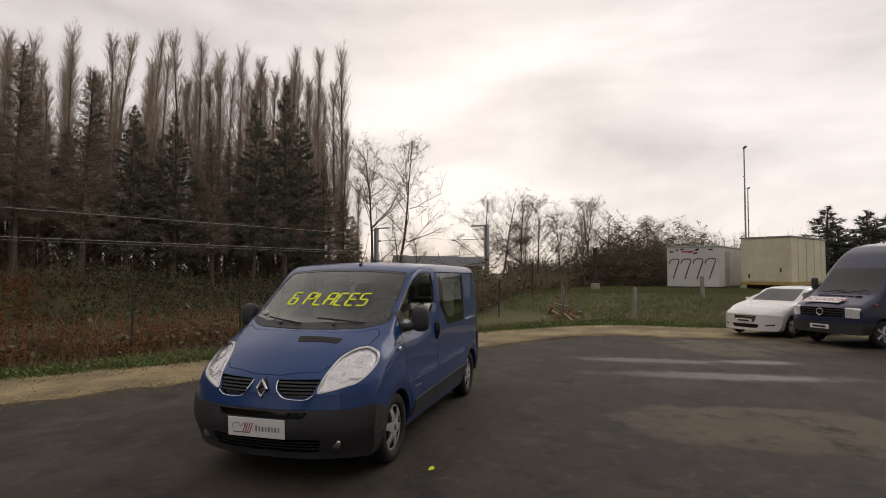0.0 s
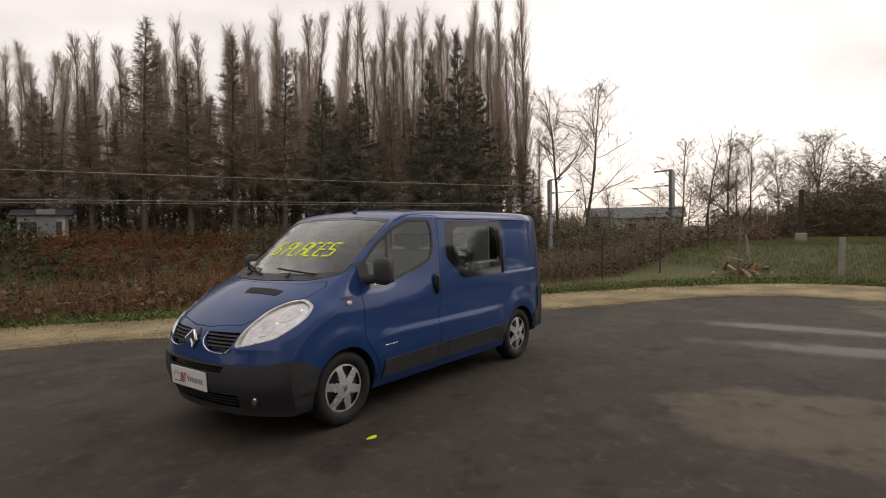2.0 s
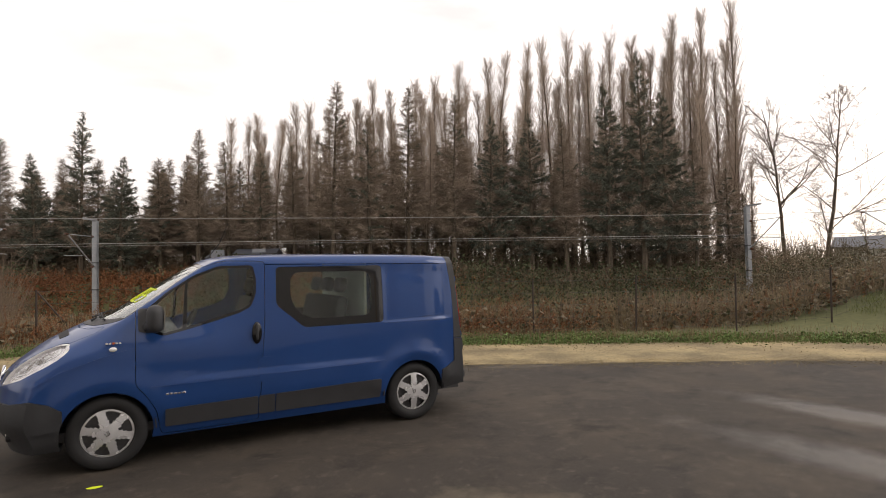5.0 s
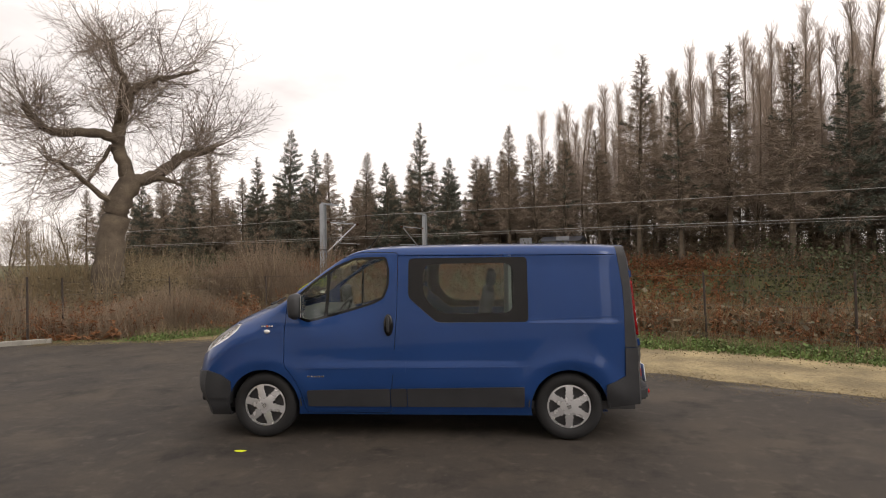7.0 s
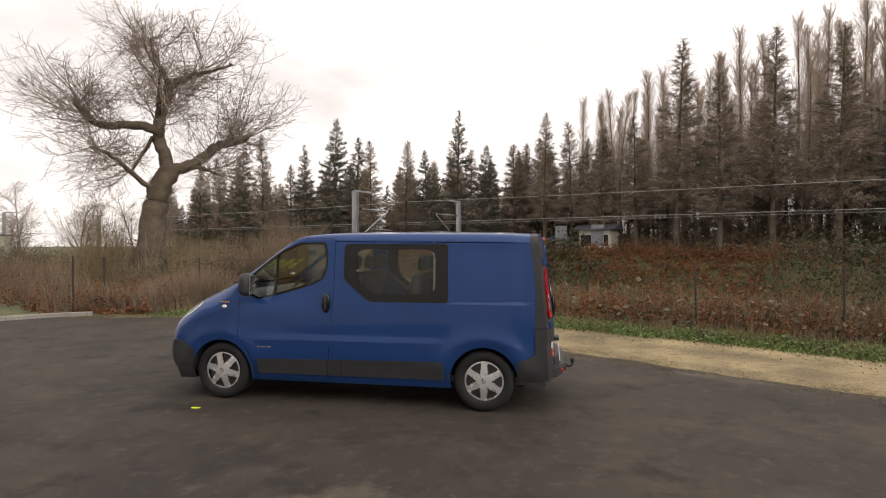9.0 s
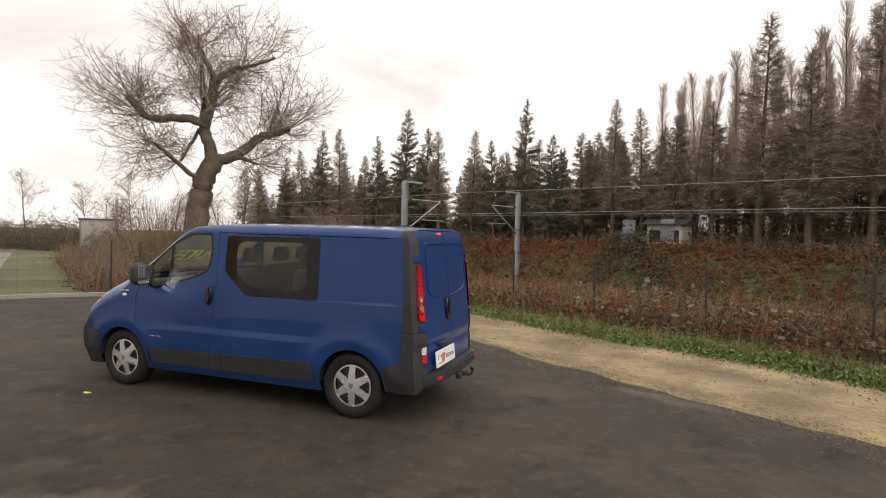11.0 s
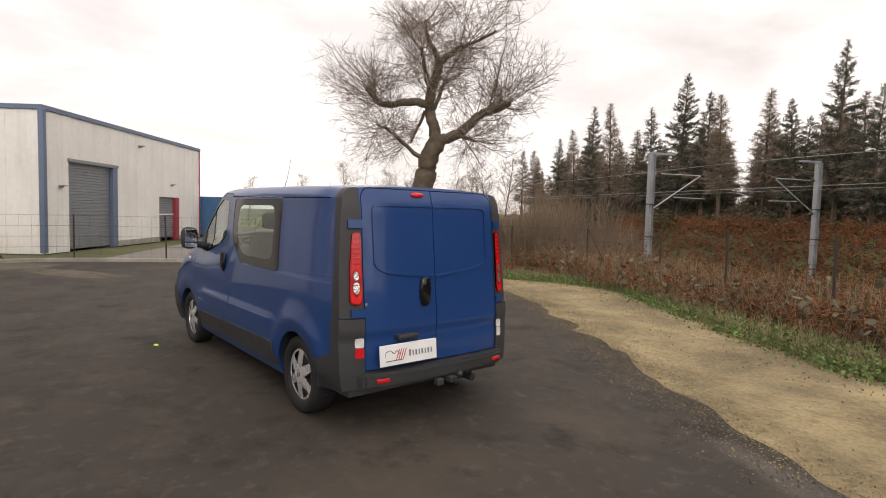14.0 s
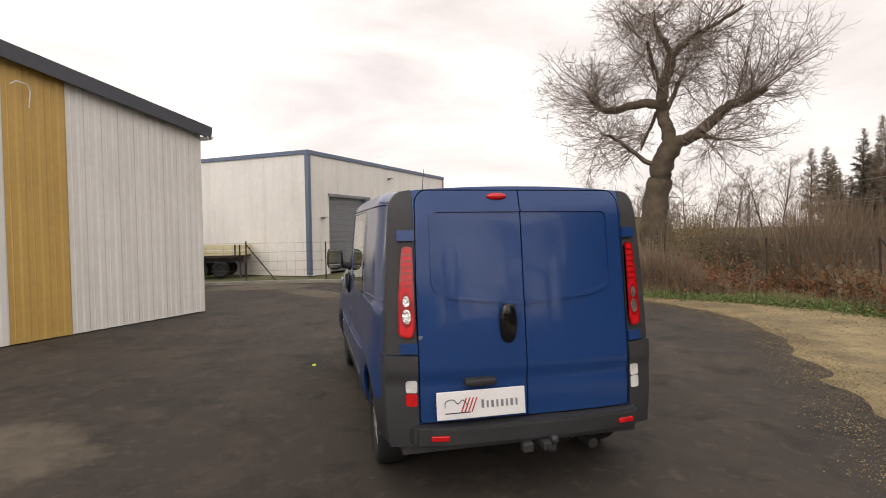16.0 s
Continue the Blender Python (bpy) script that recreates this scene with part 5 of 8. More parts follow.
    part("belt_crease", dress(carve(hollow(0.012, 0.004), [("INTERSECT", prism([(1.16, 1.165), (2.07, 1.160), (2.07, 1.172), (1.16, 1.177)], "y", -1.3, -0.3))]), BLUE), None, v)
    part("flank_crease", dress(carve(hollow(0.012, 0.004), [("INTERSECT", prism([(-0.06, 0.722), (1.16, 0.738), (1.16, 0.746), (-0.06, 0.730)], "y", -1.3, -0.3))]), BLUE), None, v)
    part("wing_crease", dress(carve(hollow(0.012, 0.005), [("INTERSECT", prism([(-2.13, 0.80), (-1.93, 0.91), (-1.62, 1.015), (-1.345, 1.085), (-1.345, 1.095), (-1.62, 1.026), (-1.93, 0.922), (-2.13, 0.812)], "y", -1.3, -0.3))]), BLUE), None, v)
    part("door_crease", dress(carve(hollow(0.012, 0.004), [("INTERSECT", prism([(-1.22, 0.715), (-0.245, 0.718), (-0.245, 0.726), (-1.22, 0.723)], "y", -1.3, -0.3))]), BLUE), None, v)

    # wipers and screen writing
    for y0, y1, zz in ((0.52, 0.05, 0.0), (-0.08, -0.58, 0.01)):
        def on(y, z):
            p = min((body_point(s, vv) for s in STATIONS if -2.0 < s < -0.8 for vv in SECTION if vv > 0.6), key=lambda p: (abs(p.y) - abs(y)) ** 2 + (p.z - z) ** 2)
            return Vector((p.x - 0.018, y, z + 0.01))
        wv = new("wiper")
        wv.parent = v
        part("arm", tube(bmesh.new(), [on(y0 - 0.22, 1.315), on((y0 + y1) / 2 + 0.02, 1.335 + zz)], [0.013, 0.009], 6), BLACK_PLASTIC, wv)
        part("blade", tube(bmesh.new(), [on(y0 + (y1 - y0) * k / 8, 1.365 - 0.040 * k / 8 + zz) for k in range(9)], 0.009, 6), RUBBER, wv)
    return v


the_van = van()


def writing(text, size, mat, m, name, parent=None, extrude=0.001, shear=0.0, bold=0.0):
    cu = bpy.data.curves.new(name, "FONT")
    cu.body, cu.size, cu.extrude, cu.align_x, cu.align_y, cu.shear, cu.offset = text, size, extrude, "CENTER", "CENTER", shear, bold
    tmp = new(name, cu)
    me = bpy.data.meshes.new_from_object(tmp.evaluated_get(bpy.context.evaluated_depsgraph_get()))
    bpy.data.objects.remove(tmp)
    bpy.data.curves.remove(cu)
    me.materials.clear()
    me.materials.append(mat)
    ob = new(name, me)
    ob.matrix_basis = m
    ob.parent = parent
    return ob


SEGMENTS = {"6": "afgedc", "P": "abfge", "L": "fed", "A": "abcefg", "C": "afed", "E": "afged", "S": "afgcd"}


def screen_letters():
    """Segment-style yellow letters stuck on the windscreen: six places."""
    word = "6 PLACES"
    h, w, gap = 0.118, 0.090, 0.034
    y, zc = 0.455, 1.560
    for ch in word:
        if ch != " ":
            grp = part("screen_letter", bmesh.new(), YELLOW, the_van, "fluorescent yellow stick-on letter")
            bm = bmesh.new()
            k = 0.15
            for sg in SEGMENTS[ch]:
                ends = {"a": ((0, h), (w, h)), "b": ((w, h), (w, h / 2)), "c": ((w, h / 2), (w, 0)), "d": ((0, 0), (w, 0)), "e": ((0, 0), (0, h / 2)), "f": ((0, h / 2), (0, h)), "g": ((0, h / 2), (w, h / 2))}[sg]
                pts = []
                for f in (0.05, 0.35, 0.65, 0.95):
                    a = ends[0][0] + (ends[1][0] - ends[0][0]) * f
                    b = ends[0][1] + (ends[1][1] - ends[0][1]) * f
                    yy, zz = y - a - k * b, zc - h / 2 + b
                    p = screen_at(yy, zz)
                    pts.append(p)
                ribbon(bm, pts, 0.0115)
            bm.to_mesh(grp.data)
            bm.free()
        y -= w + gap if ch != " " else w * 0.85


def ribbon(bm, pts, half):
    """A thin flat strip of film along points of the screen."""
    up, rows = Vector((-0.55, 0, 0.83)), []
    for i, p in enumerate(pts):
        t = (pts[min(i + 1, len(pts) - 1)] - pts[max(i - 1, 0)]).normalized()
        side = t.cross(up).normalized() * half * (1.0 if 0 < i < len(pts) - 1 else 0.6)
        rows.append([bm.verts.new(q) for q in (p - side - up * 0.002, p - side + up * 0.002, p + side + up * 0.002, p + side - up * 0.002)])
    for a, b in zip(rows, rows[1:]):
        for k in range(4):
            bm.faces.new((a[k], a[(k + 1) % 4], b[(k + 1) % 4], b[k]))
    bm.faces.new(rows[0][::-1])
    bm.faces.new(rows[-1])


def screen_at(y, z, out=-0.001):
    """The point of the windscreen at that width and height."""
    lo, hi = -2.0, -0.45
    for _ in range(40):
        s = (lo + hi) / 2
        a, b = 0.78, 1.0
        for _ in range(30):
            m = (a + b) / 2
            if abs(body_point(s, m).y) > abs(y):
                a = m
            else:
                b = m
        p = body_point(s, a)
        if p.z < z:
            lo = s
        else:
            hi = s
    return Vector((p.x - out * 0.55, y, p.z + out * 0.83))


screen_letters()


# wheels
def wheel():
    w = new("wheel")
    w.parent = the_van
    bm = bmesh.new()
    prof = [(0.215, -0.085), (0.232, -0.103), (0.27, -0.110), (0.305, -0.105), (0.325, -0.088), (0.332, -0.06), (0.334, 0), (0.332, 0.06), (0.325, 0.088), (0.305, 0.105), (0.27, 0.110), (0.232, 0.103), (0.215, 0.085)]
    n = 56
    rings = [[bm.verts.new((r * math.cos(2 * math.pi * k / n), y, r * math.sin(2 * math.pi * k / n))) for r, y in prof] for k in range(n)]
    for k in range(n):
        A, B = rings[k], rings[(k + 1) % n]
        for j in range(len(prof) - 1):
            bm.faces.new((A[j], A[j + 1], B[j + 1], B[j]))
        bm.faces.new((A[-1], A[0], B[0], B[-1]))
    bmesh.ops.recalc_face_normals(bm, faces=bm.faces)
    tyre = part("tyre", bm, RUBBER, w, "black tyre", 50)
    bm = bmesh.new()
    rod(bm, (0, 0.06, 0), (0, -0.045, 0), 0.205, 0.205, 40)
    part("brake_drum", bm, STEEL, w, "", 40)
    # wheel cover with six broad spokes and six holes
    bm = bmesh.new()
    n, rad = 96, [0.0, 0.03, 0.058, 0.090, 0.122, 0.154, 0.181, 0.198, 0.213, 0.221]

    def dish(r):
        return -0.085 - 0.020 * math.cos(min(r / 0.2, 1) * math.pi * 0.5) + (0.004 if r > 0.2 else 0)
    grid = [[bm.verts.new((r * math.cos(2 * math.pi * k / n), dish(r), r * math.sin(2 * math.pi * k / n))) for k in range(n)] for r in rad[1:]]
    c = bm.verts.new((0, dish(0), 0))
    for k in range(n):
        bm.faces.new((c, grid[0][k], grid[0][(k + 1) % n]))
    for i in range(len(grid) - 1):
        for k in range(n):
            mid = ((k + 0.5) / n * 6) % 1.0
            open_half = {3: 0.13, 4: 0.23, 5: 0.29, 6: 0.31}.get(i + 1, 0)
            if abs(mid - 0.5) < open_half and 3 <= i + 1 <= 6:
                continue
            bm.faces.new((grid[i][k], grid[i][(k + 1) % n], grid[i + 1][(k + 1) % n], grid[i + 1][k]))
    bmesh.ops.recalc_face_normals(bm, faces=bm.faces)
    bmesh.ops.solidify(bm, geom=bm.faces[:], thickness=0.008)
    rim = part("wheel_cover", bm, SILVER, w, "silver six-spoke plastic wheel cover", 45)
    bm = bmesh.new()
    tube(bm, [(0.018, -0.108, 0), (0, -0.109, 0.026), (-0.018, -0.108, 0), (0, -0.109, -0.026)], 0.004, 4, True)
    part("hub_mark", bm, STEEL, rim)
    return w


def copy_part(ob, m):
    c = copy_thing(ob, m)
    c.parent = ob.parent
    return c


w0 = wheel()
w0.matrix_basis = pose(-1.56, -0.795, 0.334, 0, 14, 0)
copy_part(w0, pose(1.54, -0.795, 0.334, 0, 31, 0))
copy_part(w0, pose(-1.56, 0.795, 0.334, 0, 5, 180))
copy_part(w0, pose(1.54, 0.795, 0.334, 0, 40, 180))


def van_inside():
    v = the_van
    part("floor_pan", box(bmesh.new(), (0.1, 0, 0.33), (4.2, 1.60, 0.08)), STEEL, v)
    # plain unseen block added under the floor to deepen the shade below
    part("underbody", box(bmesh.new(), (-0.05, 0.0, 0.255), (2.30, 1.30, 0.09), 0, 0.03), BLACK_PLASTIC, v)
    part("spare_wheel", rod(bmesh.new(), (1.85, 0, 0.27), (1.85, 0, 0.40), 0.30, seg=24), RUBBER, v)
    for x in (-1.56, 1.54):
        for side in (-1, 1):
            bm = bmesh.new()
            for k in range(16):
                a0, a1 = math.pi * k / 16, math.pi * (k + 1) / 16
                q = [(x + 0.40 * math.cos(a), side * y, 0.335 + 0.40 * math.sin(a)) for a, y in ((a0, 0.58), (a1, 0.58), (a1, 0.925), (a0, 0.925))]
                bm.faces.new([bm.verts.new(p) for p in q])
            bm.faces.new([bm.verts.new((x + 0.40 * math.cos(math.pi * k / 16), side * 0.58, 0.335 + 0.40 * math.sin(math.pi * k / 16))) for k in range(17)])
            bmesh.ops.remove_doubles(bm, verts=bm.verts, dist=1e-4)
            bmesh.ops.recalc_face_normals(bm, faces=bm.faces)
            bmesh.ops.solidify(bm, geom=bm.faces[:], thickness=0.01)
            part("wheel_arch_liner", bm, BLACK_PLASTIC, v)
        part("axle", rod(bmesh.new(), (x, -0.72, 0.33), (x, 0.72, 0.33), 0.05, seg=10), STEEL, v)
    part("dashboard", box(bmesh.new(), (-1.22, 0, 1.10), (0.55, 1.55, 0.34), 0, 0.10), DASH, v, "", 60)
    part("scuttle", box(bmesh.new(), (-1.45, 0, 0.95), (0.06, 1.6, 0.62)), BLACK_PLASTIC, v)
    bm = bmesh.new()
    ring = [(-0.86 + 0.19 * math.sin(a) * 0.45, -0.38 + 0.19 * math.cos(a), 1.22 + 0.19 * math.sin(a) * 0.9) for a in (2 * math.pi * k / 24 for k in range(24))]
    tube(bm, ring, 0.016, 8, True)
    tube(bm, [(-0.86, -0.56, 1.22), (-0.87, -0.38, 1.21), (-0.86, -0.20, 1.22)], 0.018, 6)
    tube(bm, [(-0.87, -0.38, 1.21), (-1.05, -0.38, 1.08)], 0.03, 8)
    part("steering_wheel", bm, BLACK_PLASTIC, v, "", 50)

    def seat(x, y, w):
        s = new("seat")
        s.parent = v
        part("cushion", box(bmesh.new(), (x, y, 0.80), (0.50, w, 0.16), 0, 0.05), FABRIC, s, "", 60)
        bm = bmesh.new()
        box(bm, (0, 0, 0), (0.14, w, 0.66), 0, 0.05)
        bmesh.ops.transform(bm, matrix=pose(x + 0.30, y, 1.15, 0, 12, 0), verts=bm.verts)
        part("backrest", bm, FABRIC, s, "", 60)
        for k in range(max(1, round(w / 0.5))):
            yy = y + (k - (max(1, round(w / 0.5)) - 1) / 2) * 0.48
            bm = bmesh.new()
            box(bm, (0, 0, 0), (0.10, 0.26, 0.18), 0, 0.045)
            bmesh.ops.transform(bm, matrix=pose(x + 0.39, yy, 1.60, 0, 10, 0), verts=bm.verts)
            part("headrest", bm, FABRIC, s, "", 60)
        part("base", box(bmesh.new(), (x, y, 0.55), (0.42, w * 0.85, 0.36), 0, 0.02), BLACK_PLASTIC, s)
    seat(-0.45, -0.45, 0.50)
    seat(-0.45, 0.35, 0.90)
    seat(0.40, 0.0, 1.40)
    part("bulkhead", box(bmesh.new(), (0.98, 0, 1.13), (0.03, 1.62, 1.50), 0, 0.005), TRIM_GREY, v, "pale grey cargo bulkhead")
    part("headliner", box(bmesh.new(), (0.2, 0, 1.895), (1.5, 1.30, 0.02)), TRIM_GREY, v)
    bm = bmesh.new()
    tube(bm, [(-0.62, -0.1, 1.945), (-0.50, -0.1, 2.10), (-0.40, -0.1, 2.34)], [0.006, 0.004, 0.002], 6)
    rod(bm, (-0.64, -0.1, 1.93), (-0.60, -0.1, 1.965), 0.022, 0.014, 10)
    part("roof_aerial", bm, BLACK_PLASTIC, v, "thin black roof aerial")
    part("exhaust", tube(bmesh.new(), [(1.2, 0.4, 0.27), (2.1, 0.45, 0.26), (2.25, 0.46, 0.25)], 0.035, 10), STEEL, v)
    part("inner_mirror", box(bmesh.new(), (-0.82, 0, 1.72), (0.03, 0.22, 0.07), 0, 0.012), BLACK_PLASTIC, v)
    part("screen_sticker", box(bmesh.new(), tuple(screen_at(0.66, 1.41)), (0.05, 0.045, 0.03)), WHITE_PLATE, v, "small white paper sticker")


van_inside()


# ---------------------------------------------------------------- other parked vehicles
def loft(top, wide, low, bow, tail, corner, off=0.0, turn_in=0.10):
    """A closed car body: a side profile, a waist table and a curved nose and tail."""
    bm = bmesh.new()
    x0, x1 = top[0][0], top[-1][0]
    xs = [x0 + (x1 - x0) * k / 54 for k in range(55)]
    vs = [0.62 * k / 12 for k in range(12)] + [0.62 + 0.16 * k / 5 for k in range(5)] + [0.78 + 0.22 * k / 6 for k in range(7)]

    def plan(s, y):
        u = min(abs(y) / wide[3][1], 1.05)
        return s + bow * u ** 2.8 * (1 - ease(x0, x0 + 1.0, s)) - tail * u ** 3.2 * ease(x1 - 0.9, x1, s)

    rows = []
    for s in xs:
        zt = pick(s, top) + off
        pts = []
        for v in vs:
            edge = zt - 0.02
            if v < 0.62:
                z = low + (edge - corner - low) * v / 0.62
                y = pick(z, wide) + off
            elif v < 0.78:
                a = (v - 0.62) / 0.16 * math.pi / 2
                y = pick(edge - corner, wide) + off - corner * (1 - math.cos(a))
                z = edge - corner + corner * math.sin(a)
            else:
                f = (v - 0.78) / 0.22
                y = (pick(edge - corner, wide) + off - corner) * (1 - f)
                z = edge + 0.02 * (1 - (1 - f) ** 2)
            pts.append(Vector((plan(s, y) + (off if s == x1 else -off if s == x0 else 0), -y, z)))
        rows.append([bm.verts.new(p) for p in pts + [Vector((p.x, -p.y, p.z)) for p in pts[-2::-1]]])
    n = len(rows[0])
    for A, B in zip(rows, rows[1:]):
        for j in range(n - 1):
            bm.faces.new((A[j], A[j + 1], B[j + 1], B[j]))
        bm.faces.new((A[n - 1], A[0], B[0], B[n - 1]))
    for row, s in ((rows[0], x0), (rows[-1], x1)):
        h, K, lines = n // 2, 12, []
        for j in range(h):
            a, b = row[j], row[n - 1 - j]
            mid = [bm.verts.new((plan(s, a.co.y + (b.co.y - a.co.y) * k / K) + (off if s == x1 else -off), a.co.y + (b.co.y - a.co.y) * k / K, a.co.z)) for k in range(1, K)]
            lines.append([a] + mid + [b])
        for A, B in zip(lines, lines[1:]):
            for k in range(K):
                bm.faces.new((A[k], B[k], B[k + 1], A[k + 1]))
        for k in range(K):
            bm.faces.new((lines[-1][k], row[h], lines[-1][k + 1]))
        bm.faces.new(lines[0])
    bmesh.ops.recalc_face_normals(bm, faces=bm.faces)
    me = bpy.data.meshes.new("loft")
    bm.to_mesh(me)
    bm.free()
    return me


def paint_as(me, mat, angle=30):
    me.polygons.foreach_set("material_index", [0] * len(me.polygons))
    me.materials.clear()
    me.materials.append(mat)
    me.shade_smooth()
    me.set_sharp_from_angle(angle=radians(angle))
    return me


def simple_wheel(parent, x, y, r, rim_mat, dark=False):
    w = new("wheel")
    w.parent = parent
    s = 1 if y > 0 else -1
    bm = bmesh.new()
    tube(bm, [(x + (r - 0.085) * math.cos(a), y, r + (r - 0.085) * math.sin(a)) for a in (2 * math.pi * k / 28 for k in range(28))], 0.085, 8, True)
    part("tyre", bm, RUBBER, w, "black tyre", 50)
    bm = bmesh.new()
    rod(bm, (x, y - s * 0.03, r), (x, y + s * 0.045, r), r * 0.66, r * 0.62, 24)
    rim = part("rim", bm, STEEL if dark else rim_mat, w, "", 40)
    for k in range(5):
        a = 2 * math.pi * k / 5
        bm = bmesh.new()
        tube(bm, [(x, y + s * 0.06, r), (x + r * 0.6 * math.cos(a), y + s * 0.055, r + r * 0.6 * math.sin(a))], [0.03, 0.038], 6)
        part("spoke", bm, rim_mat, rim)


WHITE_PAINT = surface("white_car_paint", (0.74, 0.74, 0.73), 0.3, 0, 0.06, 1, 60, coat=0.6)
NAVY_PAINT = surface("dark_blue_van_paint", (0.012, 0.018, 0.060), 0.35, 0, 0.15, 1, 60, coat=0.4)
DARK_GLASS = surface("dark_car_glass", (0.020, 0.022, 0.024), 0.06, 0, 0.15, 3, 30, rough_vary=0.03)


def white_car(at, turn):
    c = thing("white_car", "white saloon car with chrome grille parked on gravel", "car", at=at, turn=turn)
    top = [(-2.32, 0.66), (-2.2, 0.74), (-1.9, 0.84), (-1.35, 0.96), (-1.05, 1.02), (-0.75, 1.17), (-0.35, 1.37), (0.0, 1.44), (0.5, 1.46), (1.2, 1.43), (1.8, 1.33), (2.2, 1.12), (2.36, 0.95)]
    wide = [(0.18, 0.80), (0.3, 0.87), (0.5, 0.905), (0.75, 0.915), (0.95, 0.895), (1.1, 0.83), (1.3, 0.72), (1.46, 0.62)]
    args = (top, wide, 0.20, 0.42, 0.32, 0.10)

    def hole(x):
        return [("DIFFERENCE", prism([(x + 0.36 * math.cos(k * math.pi / 16), 0.33 + 0.36 * math.sin(k * math.pi / 16)) for k in range(32)], "y", a, b)) for a, b in ((-1.3, -0.6), (0.6, 1.3))]
    side = round_corners([(-0.98, 1.02), (-0.55, 1.26), (-0.10, 1.38), (0.9, 1.385), (1.55, 1.27), (1.7, 1.08)], 0.04, 3)
    screen = round_corners([(-0.66, 1.03), (0.66, 1.03), (0.55, 1.37), (-0.55, 1.37)], 0.06, 4)
    grille = round_corners([(-0.36, 0.62), (0.36, 0.62), (0.30, 0.44), (-0.30, 0.44)], 0.04, 3)
    intake = round_corners([(-0.42, 0.38), (0.42, 0.38), (0.38, 0.27), (-0.38, 0.27)], 0.04, 3)
    cuts = [("DIFFERENCE", prism(side, "y", -1.3, -0.66)), ("DIFFERENCE", prism(side, "y", 0.66, 1.3)), ("DIFFERENCE", prism(grille, "x", -2.6, -2.24)), ("DIFFERENCE", prism(intake, "x", -2.6, -2.22))]
    part("body", paint_as(carve(loft(*args), hole(-1.42) + hole(1.35) + cuts), WHITE_PAINT), None, c, "white painted body")
    for a, b in ((-1.3, -0.5), (0.5, 1.3)):
        part("side_glass", paint_as(carve(loft(*args, off=-0.012), [("INTERSECT", prism(side, "y", a, b, -0.004))]), DARK_GLASS), None, c)
    part("windscreen", paint_as(carve(loft(*args, off=0.004), [("INTERSECT", prism(screen, "x", -1.4, -0.12))]), DARK_GLASS), None, c, "dark windscreen")
    part("grille", paint_as(carve(loft(*args, off=-0.03), [("INTERSECT", prism(grille, "x", -2.6, -2.0))]), GLOSS_BLACK), None, c)
    for z in (0.48, 0.53, 0.58):
        part("grille_bar", paint_as(carve(loft(*args, off=0.004), [("INTERSECT", prism([(-0.33, z), (0.33, z), (0.33, z + 0.016), (-0.33, z + 0.016)], "x", -2.6, -2.2))]), CHROME), None, c, "chrome grille bar")
    part("intake", paint_as(carve(loft(*args, off=-0.03), [("INTERSECT", prism(intake, "x", -2.6, -2.0))]), GLOSS_BLACK), None, c)
    part("number_plate", box(bmesh.new(), (-2.345, 0, 0.475), (0.02, 0.50, 0.10), 0, 0.004), WHITE_PLATE, c, "white number plate")
    part("plate_bar", box(bmesh.new(), (-2.357, 0, 0.475), (0.004, 0.36, 0.045)), INK, c)
    for s in (-1, 1):
        lamp = round_corners([(s * 0.50, 0.66), (s * 0.80, 0.74), (s * 0.88, 0.82), (s * 0.82, 0.83), (s * 0.55, 0.73)], 0.02, 3)
        part("headlight", paint_as(carve(loft(*args, off=0.004), [("INTERSECT", prism(lamp, "x", -2.6, -1.55))]), CLEAR_LENS), None, c, "clear swept headlight")
        part("fog_light", paint_as(carve(loft(*args, off=0.004), [("INTERSECT", prism([(s * 0.56, 0.33), (s * 0.76, 0.36), (s * 0.76, 0.39), (s * 0.56, 0.36)], "x", -2.6, -1.9))]), GLOSS_BLACK), None, c)
        m = part("door_mirror", box(bmesh.new(), (-0.72, s * 0.98, 1.02), (0.12, 0.17, 0.13), 0, 0.04), WHITE_PAINT, c, "", 50)
        part("stalk", box(bmesh.new(), (-0.72, s * 0.89, 0.985), (0.06, 0.08, 0.03), 0, 0.008), GLOSS_BLACK, m)
        for x in (-0.1, 0.85):
            part("door_handle", box(bmesh.new(), (x + 0.35, s * 0.918, 0.86), (0.16, 0.02, 0.025), 0, 0.006), CHROME, c)
        for x in (-1.42, 1.35):
            simple_wheel(c, x, s * 0.80, 0.325, SILVER)
    part("underside", box(bmesh.new(), (0, 0, 0.25), (3.9, 1.3, 0.1)), BLACK_PLASTIC, c)
    return c


